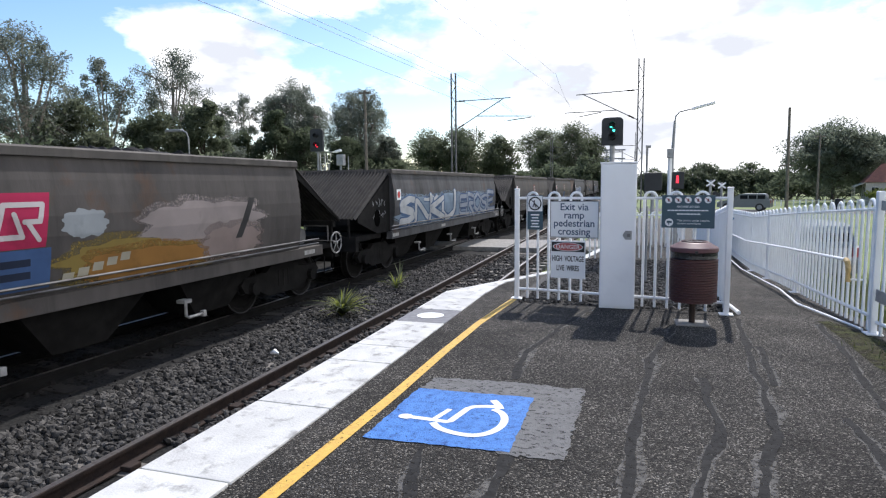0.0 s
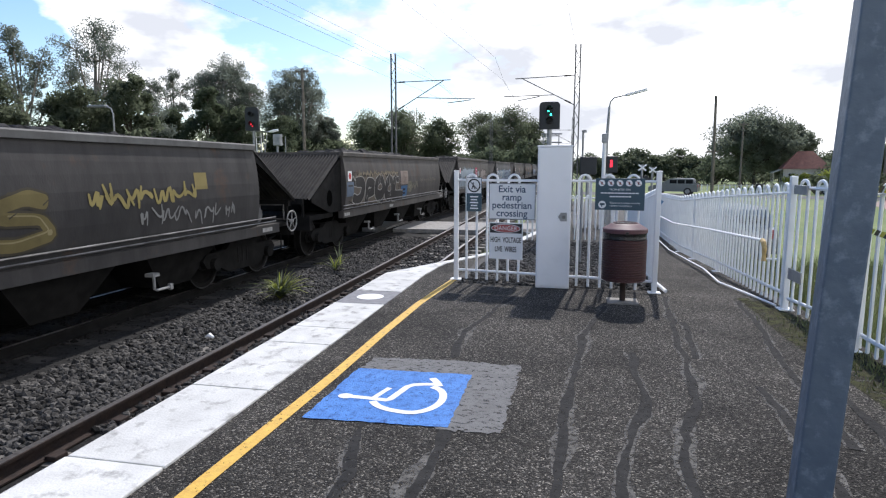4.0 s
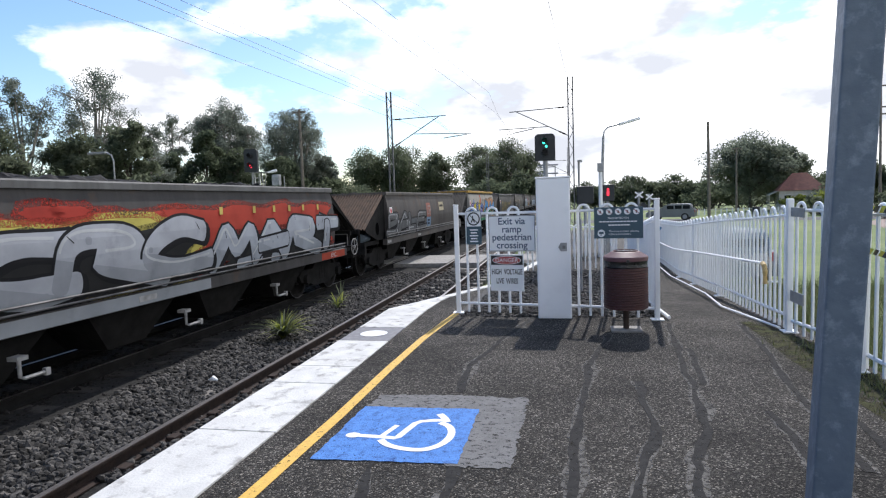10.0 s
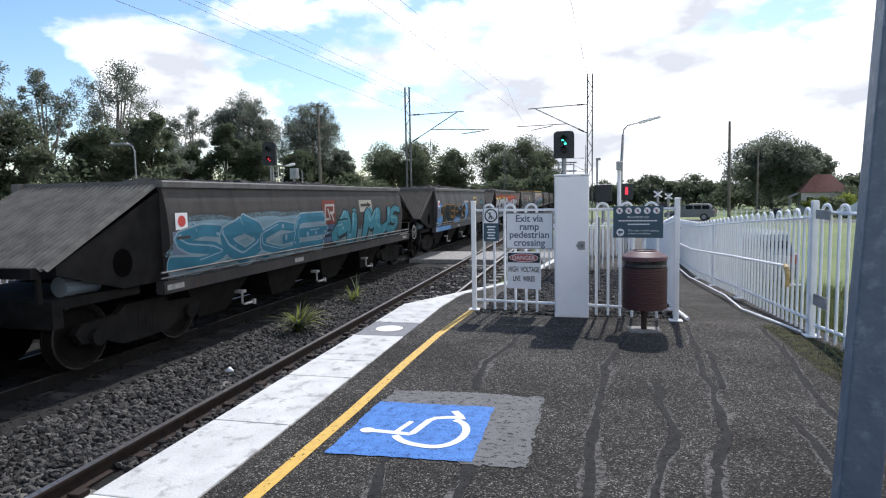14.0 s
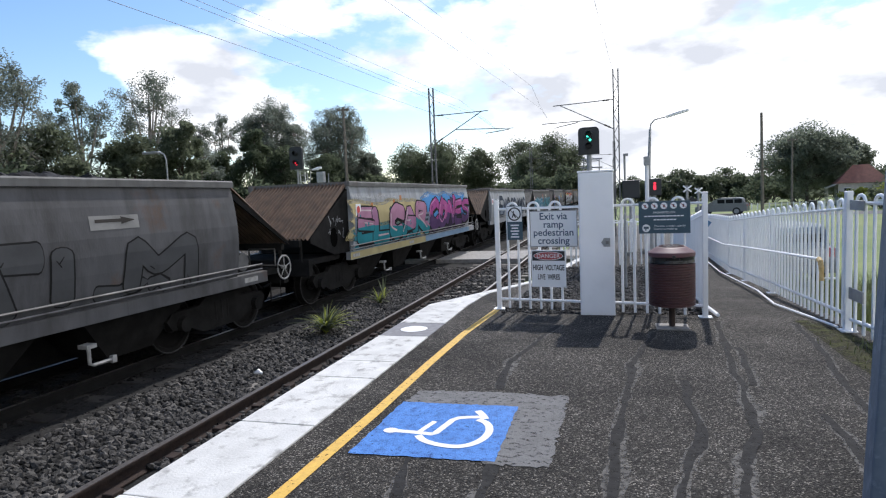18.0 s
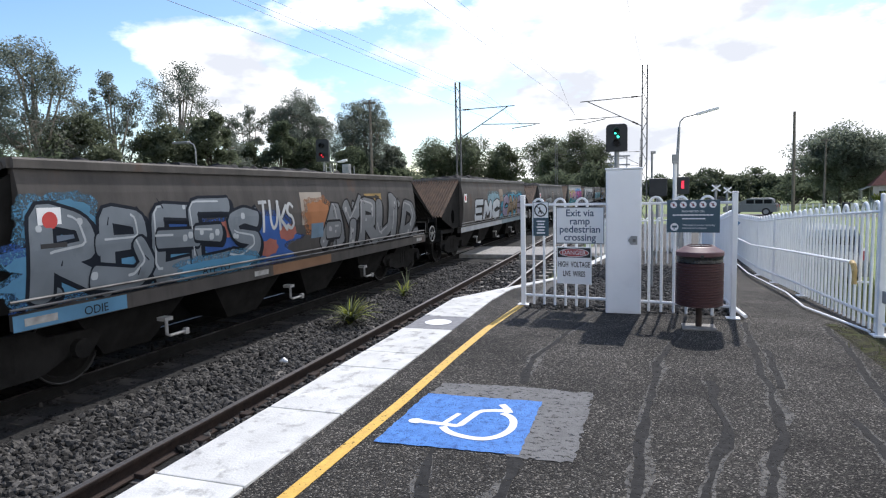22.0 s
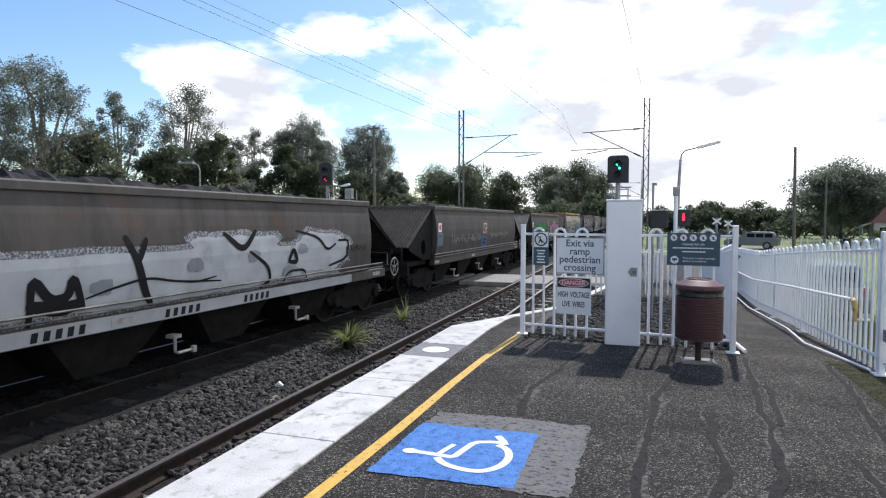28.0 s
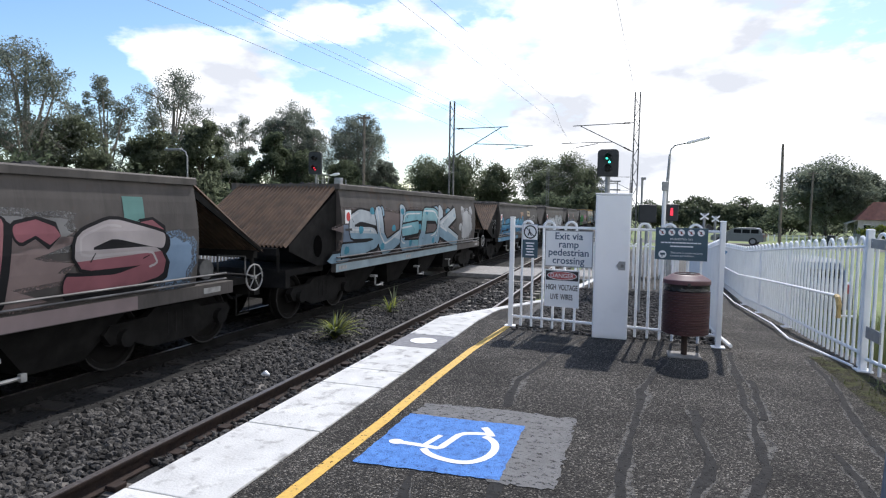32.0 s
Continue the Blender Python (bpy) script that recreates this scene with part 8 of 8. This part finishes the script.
# ---- loose ballast ----
def stones(name, label, n, xs, y0, y1, seed, size, zfun, kind="stone"):
    r = np.random.RandomState(seed)
    t = (1 + 5 ** 0.5) / 2
    ico = np.array([(-1, t, 0), (1, t, 0), (-1, -t, 0), (1, -t, 0), (0, -1, t), (0, 1, t), (0, -1, -t), (0, 1, -t), (t, 0, -1), (t, 0, 1), (-t, 0, -1), (-t, 0, 1)]) / 1.9
    tri = np.array([(0, 11, 5), (0, 5, 1), (0, 1, 7), (0, 7, 10), (0, 10, 11), (1, 5, 9), (5, 11, 4), (11, 10, 2), (10, 7, 6), (7, 1, 8), (3, 9, 4), (3, 4, 2), (3, 2, 6), (3, 6, 8), (3, 8, 9), (4, 9, 5), (2, 4, 11), (6, 2, 10), (8, 6, 7), (9, 8, 1)])
    verts, faces = [], []
    u = r.rand(n) ** 1.5
    for i in range(n):
        x = xs[0] + (xs[1] - xs[0]) * r.rand()
        y = y0 + (y1 - y0) * u[i]
        s = size * (0.55 + 0.75 * r.rand()) * np.array([1.15, 0.9, 0.75]) * (0.75 + 0.5 * r.rand(3))
        q = ico * (0.8 + 0.4 * r.rand(12, 1)) * s
        a, b = r.rand(2) * 6.28
        ca, sa, cb, sb = math.cos(a), math.sin(a), math.cos(b), math.sin(b)
        q = q @ np.array([(ca, -sa, 0), (sa, ca, 0), (0, 0, 1)]) @ np.array([(1, 0, 0), (0, cb, -sb), (0, sb, cb)])
        q += np.array((x, y, zfun(x, y) + 0.3 * size * r.rand()))
        faces.append(tri + 12 * i)
        verts.append(q)
    me = raw(name, np.concatenate(verts).tolist(), np.concatenate(faces).tolist(), M[kind])
    return tagged(new(name, me), label, "ballast", kind="stuff")


stones("ballast_stones", "loose dark grey ballast stones between the tracks", 17000, (-4.0, -2.45), 1.5, 19, 1, 0.038, bed_height)
# stones by and under the train carry dust and its shade as colour
stones("ballast_stones", "coal-dusted ballast stones coloured with train shade beside the far track", 4200, (-4.6, -3.95), 1.5, 19, 4, 0.036, lambda x, y: bed_height(x, y) - 0.035, "dust_shade_stone")
stones("ballast_stones", "loose ballast stones inside the near track", 4500, (-2.42, -1.02), 5, 19, 2, 0.04, lambda x, y: bed_height(x, y) + 0.0)
stones("ballast_stones", "loose ballast stones under the train", 3500, (-6.3, -4.6), 3, 18, 3, 0.04, lambda x, y: bed_height(x, y) - 0.02, "dust_shade_stone")
solo("pale_stone", moved(tube([(-0.05, 0, 0), (0.0, 0.01, 0.02), (0.06, 0, 0)], 0.03, 6, radii=[0.015, 0.035, 0.015]), -2.96, 7.53, -0.68), M["sign_white"], "single pale stone lying on the dark ballast", "stone")

stones("gravel_stones", "loose grey gravel behind the platform end fence", 5200, (0.15, 2.44), 8.45, 14.0, 6, 0.026, lambda x, y: deck_z(0, y) + 0.008, "stone")
stones("gravel_stones", "scattered grey gravel under the platform end fence", 420, (0.08, 2.40), 8.20, 8.60, 7, 0.017, lambda x, y: deck_z(0, y) + 0.004, "stone")

# pedestrian crossing slab over both tracks
cr = thing("crossing_panels", "worn grey concrete crossing panels between the rails", "crossing", kind="structure")
for x0, x1 in ((-8.0, -5.65), (-4.35, -2.52), (-2.30, -1.42), (-1.2, 0.4)):
    part("panel", box(x0, x1, 20.3, 23.2, -0.75, -0.605, 0.01), M["concrete"], cr)
part("panel", box(-5.45, -4.6, 20.3, 23.2, -0.75, -0.605, 0.01), M["concrete"], cr)
bm = bmesh.new()
for y0, y1, x0, x1 in ((12.2, 40, -0.2, 4.6),):
    bm.faces.new([bm.verts.new(q) for q in ((x0, 20.0, -0.60), (x1, 20.0, -0.60), (x1, y1, -0.70), (x0, y1, -0.70))])
part("approach", bm, M["gravel"], cr)

# crossing signals, boxes and signs past the platform end
def crossbuck(x, y, z, s, arm):
    g = thing("crossbuck", "white crossed boards of the level crossing", "sign", at=pose(x, y, 0))
    part("post", tube([(0, 0, -0.8), (0, 0, z + 0.1)], 0.04, 8), M["galv"], g)
    for a in (38, -38):
        bm = box(-s, s, -0.012, 0.012, -0.025, 0.025, 0.004)
        bm.transform(pose(0, -0.05 if a > 0 else -0.08, z, 0, a, 0))
        part("board", bm, M["sign_white"], g)
    for dx in (-0.13, 0.13):
        part("lamp_hood", tube([(dx, -0.05, z - 0.33), (dx, -0.14, z - 0.33)], 0.075, 12), M["signal_black"], g)
    return g


crossbuck(3.76, 22, 1.42, 0.16, 0)
crossbuck(4.22, 23, 1.34, 0.15, 0)
ps = thing("pedestrian_signal", "black pedestrian signal box showing a red figure", "signal", at=pose(2.73, 21.5, -0.13))
part("housing", box(-0.20, 0.20, -0.1, 0.12, 1.38, 1.92, 0.02), M["signal_black"], ps)
part("red_figure_body", box(-0.04, 0.04, -0.112, -0.105, 1.56, 1.72), M["red_light"], ps)
part("red_figure_head", ellipse(0, 1.765, 0.04, 0.036, -0.110), M["red_light"], ps)
part("post", tube([(0, 0.05, -0.8), (0, 0.05, 1.4)], 0.05, 8), M["galv"], ps)
sb = thing("signal_back", "dark signal seen from behind on a thin post", "signal", at=pose(1.93, 19.0, 0))
part("housing", box(-0.24, 0.24, -0.06, 0.06, 1.22, 1.73, 0.03), M["signal_black"], sb)
part("post", tube([(0, 0.05, -0.8), (0, 0.05, 1.3)], 0.05, 8), M["galv"], sb)
cp = thing("white_pole", "white painted pole with a grey meter box", "pole", at=pose(2.44, 20.4, 0))
part("shaft", tube([(0, 0, -0.8), (0, 0, 2.35)], 0.06, 10), M["white_steel"], cp)
part("meter_box", box(-0.09, 0.09, -0.12, 0.06, 2.18, 2.45, 0.01), M["galv"], cp)
bs = thing("blue_path_sign", "small blue and white diamond sign on the fence", "sign", at=pose(3.75, 18.0, 0))
bm = box(-0.10, 0.10, -0.01, 0.01, -0.10, 0.10, 0.004)
bm.transform(pose(0, -0.1, 0.5, 0, 35, 0))
part("panel", bm, mat("sign light blue", (0.10, 0.25, 0.42), (0.09, 0.22, 0.38), 5, 0.5), bs)
part("post", tube([(0, 0, -0.7), (0, 0, 0.5)], 0.025, 6), M["galv"], bs)

# grey pole with street lamp behind the train, and others
sl = thing("street_lamp", "grey street lamp with a short outreach behind the train", "street lamp", at=pose(-20.3, 26.8, 0))
part("pole", tube([(0, 0, -1), (0, 0, 4.0), (-0.1, 0, 4.25), (-0.35, 0, 4.35)], 0.04, 8), M["galv"], sl)
part("lamp_head", box(-1.35, -0.35, -0.13, 0.13, 4.3, 4.43, 0.04), M["galv"], sl)
timber_pole(-16.6, 40.3, 8.1, [(7.9, 0.9)], 0.0, label="grey timber power pole behind the train")
timber_pole(28.15, 60, 10.4, [(10.0, 1.9), (8.2, 1.9), (7.6, 1.2)], -0.15)
timber_pole(19.6, 72, 6.2, [(6.0, 1.0)], 0.0, label="distant timber power pole before the fig tree")
hut = thing("trackside_cabinets", "grey signalling box and white ladder beside the red signal", "equipment", at=pose(-11.1, 25.3, 0))
part("cabinet", box(-0.04, 0.29, -0.1, 0.15, 2.36, 2.84, 0.02), M["galv"], hut)
part("post", tube([(0.12, 0, -1), (0.12, 0, 2.36)], 0.05, 6), M["galv"], hut)
part("post", tube([(0.5, 0, -1), (0.5, 0, 2.75)], 0.025, 6), M["galv"], hut)
part("lamp_head", tube([(-0.26, 0, 2.95), (-0.05, 0, 2.98), (0.17, 0, 3.02)], 0.06, 8, radii=[0.03, 0.065, 0.05]), M["sign_white"], hut)
part("platform", box(-1.06, -0.26, -0.12, 0.3, 2.94, 2.99, 0.005), M["galv"], hut)
for dx in (-0.88, -0.64):
    part("ladder_rail", tube([(dx, 0.2, -0.95), (dx, 0.0, 2.96)], 0.024, 6), M["sign_white"], hut)
for q in range(13):
    part("ladder_rung", tube([(-0.88, 0.19 - 0.015 * q, -0.75 + 0.29 * q), (-0.64, 0.19 - 0.015 * q, -0.75 + 0.29 * q)], 0.016, 5), M["sign_white"], hut)
for dx in (-0.58, -0.36):
    part("bracket", tube([(-0.5, 0.05, 2.1), (dx, 0.05, 2.95)], 0.022, 5), M["galv"], hut)
part("post", tube([(-0.5, 0.05, -1), (-0.5, 0.05, 2.14)], 0.04, 6), M["galv"], hut)

# roads and field edge
tagged(new("dirt_road", raw("dirt_road", [(10.5, 8, -0.985), (16, 8, -0.985), (26, 46, -0.985), (21, 46, -0.985), (44, 70, -0.985), (38, 74, -0.985)], [(0, 1, 2, 3), (3, 2, 4, 5)], M["dirt_road"])), "pinkish gravel road beside the field", "road", kind="structure")
tagged(new("crossing_road", raw("crossing_road", [(2.0, 57, -0.985), (60, 40, -0.985), (60, 46, -0.985), (2.0, 63, -0.985)], [(0, 1, 2, 3)], M["asphalt_road"])), "narrow asphalt road across the field", "road", kind="structure")


# ---- vehicles and house ----
def car(name, label, at, body, L, W, H, van=False):
    c = thing(name, label, "car", at=at)
    hw = W / 2
    side = [(-L / 2, 0.30), (-L / 2, 0.62), (-L / 2 + 0.05, 0.88), (-L / 2 + 0.25, 0.93), (L / 2 - 1.05, 0.93), (L / 2 - 0.2, 0.80), (L / 2, 0.62), (L / 2, 0.30)]
    roof = [(-L / 2 + 0.10, 0.93), (-L / 2 + 0.42, H - 0.06), (-L / 2 + 0.62, H), (L / 2 - 2.0, H), (L / 2 - 1.75, H - 0.06), (L / 2 - 1.0, 0.93)]
    part("body", prism(side, "x", -hw, hw), body, c)
    bm = prism(roof, "x", -hw + 0.10, hw - 0.10)
    part("cabin", bm, body, c)
    n = 3
    span = L - 2.1
    for s in (-1, 1):
        for i in range(n):
            y0 = -L / 2 + 0.40 + span * i / n
            x = s * (hw - 0.098)
            part("side_window", box(min(x, x + s * 0.012), max(x, x + s * 0.012), y0, y0 + span / n - 0.09, 1.0, H - 0.13, 0.004), M["glass_dark"], c)
    bm = bmesh.new()
    bm.faces.new([bm.verts.new(q) for q in ((-hw + 0.2, L / 2 - 1.03, 0.98), (hw - 0.2, L / 2 - 1.03, 0.98), (hw - 0.22, L / 2 - 1.70, H - 0.09), (-hw + 0.22, L / 2 - 1.70, H - 0.09))])
    part("windscreen", moved(bm, 0, 0.03, 0.03), M["glass_dark"], c)
    part("rear_window", box(-hw + 0.22, hw - 0.22, -L / 2 + 0.15, -L / 2 + 0.17, 1.02, H - 0.2), M["glass_dark"], c)
    for s in (-1, 1):
        part("tail_lamp", box(s * (hw - 0.12) - 0.08, s * (hw - 0.12) + 0.08, -L / 2 - 0.015, -L / 2 + 0.02, 0.68, 0.9, 0.01), M["sign_red"], c)
        part("headlamp", box(s * (hw - 0.2) - 0.14, s * (hw - 0.2) + 0.14, L / 2 - 0.06, L / 2 + 0.012, 0.58, 0.74, 0.01), M["sign_white"], c)
        part("mirror", box(s * (hw + 0.07) - 0.07, s * (hw + 0.07) + 0.07, L / 2 - 1.35, L / 2 - 1.2, 0.95, 1.1, 0.02), body, c)
        for y in (-L / 2 + 0.8, L / 2 - 0.8):
            wh = part("wheel", tube([(s * (hw - 0.22), y, 0.32), (s * (hw + 0.01), y, 0.32)], 0.32, 20), M["rubber"], c)
            part("rim", tube([(s * (hw + 0.012), y, 0.32), (s * (hw + 0.022), y, 0.32)], 0.2, 14), M["galv"], wh)
    return c


car("people_mover", "silver-grey people mover on the field road", pose(10.6, 58.0, -0.98, 0, 0, 72), M["car_silver"], 4.1, 1.75, 1.45)
car("parked_car", "pale silver car parked outside the ramp fence", pose(5.4, 19.0, -0.98, 0, 0, 4), M["car_silver"], 4.4, 1.75, 1.42)
car("parked_car", "white car parked by the gravel road", pose(24.9, 59.0, -0.97, 0, 0, 35), M["car_white"], 4.2, 1.8, 1.5)

h = thing("house", "low cream house with a red tiled hip roof", "house", at=pose(26.9, 75, -1.0, 0, 0, -12) @ Matrix.Diagonal((0.48, 0.5, 0.84, 1)))
part("wall", box(-4.5, 4.5, -3.5, 3.5, 0, 2.7), M["house_wall"], h)
bm = bmesh.new()
e = [bm.verts.new(q) for q in ((-5, -4, 2.7), (5, -4, 2.7), (5, 4, 2.7), (-5, 4, 2.7))]
a, b = bm.verts.new((-1.5, 0, 5.0)), bm.verts.new((1.5, 0, 5.0))
for f in ((e[0], e[1], b, a), (e[1], e[2], b), (e[2], e[3], a, b), (e[3], e[0], a)):
    bm.faces.new(f)
bm.faces.new(e[::-1])
part("roof", bm, M["roof_red"], h)
part("verandah_roof", prism([(-6.6, 2.15), (-4.4, 2.65), (-4.4, 2.75), (-6.6, 2.25)], "y", -3.5, 2.5), M["house_wall"], h)
for y in (-3.3, -0.5, 2.3):
    part("verandah_post", box(-6.5, -6.4, y - 0.05, y + 0.05, 0, 2.2), M["house_wall"], h)
for x in (-2.8, 0.2, 2.8):
    wd = part("window", box(x - 0.6, x + 0.6, -3.53, -3.505, 0.95, 2.1), M["glass_dark"], h)
    part("window_frame", box(x - 0.66, x + 0.66, -3.525, -3.502, 2.1, 2.17), M["sign_white"], wd)
for y in (-2.0, 0.8):
    part("window", box(-4.53, -4.505, y - 0.6, y + 0.6, 0.95, 2.1), M["glass_dark"], h)

# low rail fence and bin at the field's far edge
ff = thing("field_fence", "low white post fence along the field edge", "fence")
for i in range(22):
    x = 13.5 + i * 0.55
    part("post", box(x - 0.05, x + 0.05, 68.95, 69.05, -1.0, -0.35), M["sign_white"], ff)
part("rail", box(13.4, 25.1, 69.06, 69.1, -0.5, -0.42), M["house_wall"], ff)
fb = thing("field_bin", "dark green bin standing on the field", "bin", at=pose(17.6, 58, -1.0))
part("drum", cylinder(0, 0, 0, 0.95, 0.3, 14), M["signal_black"], fb)
part("rim", cylinder(0, 0, 0.951, 1.0, 0.33, 14), M["signal_black"], fb)

motions()
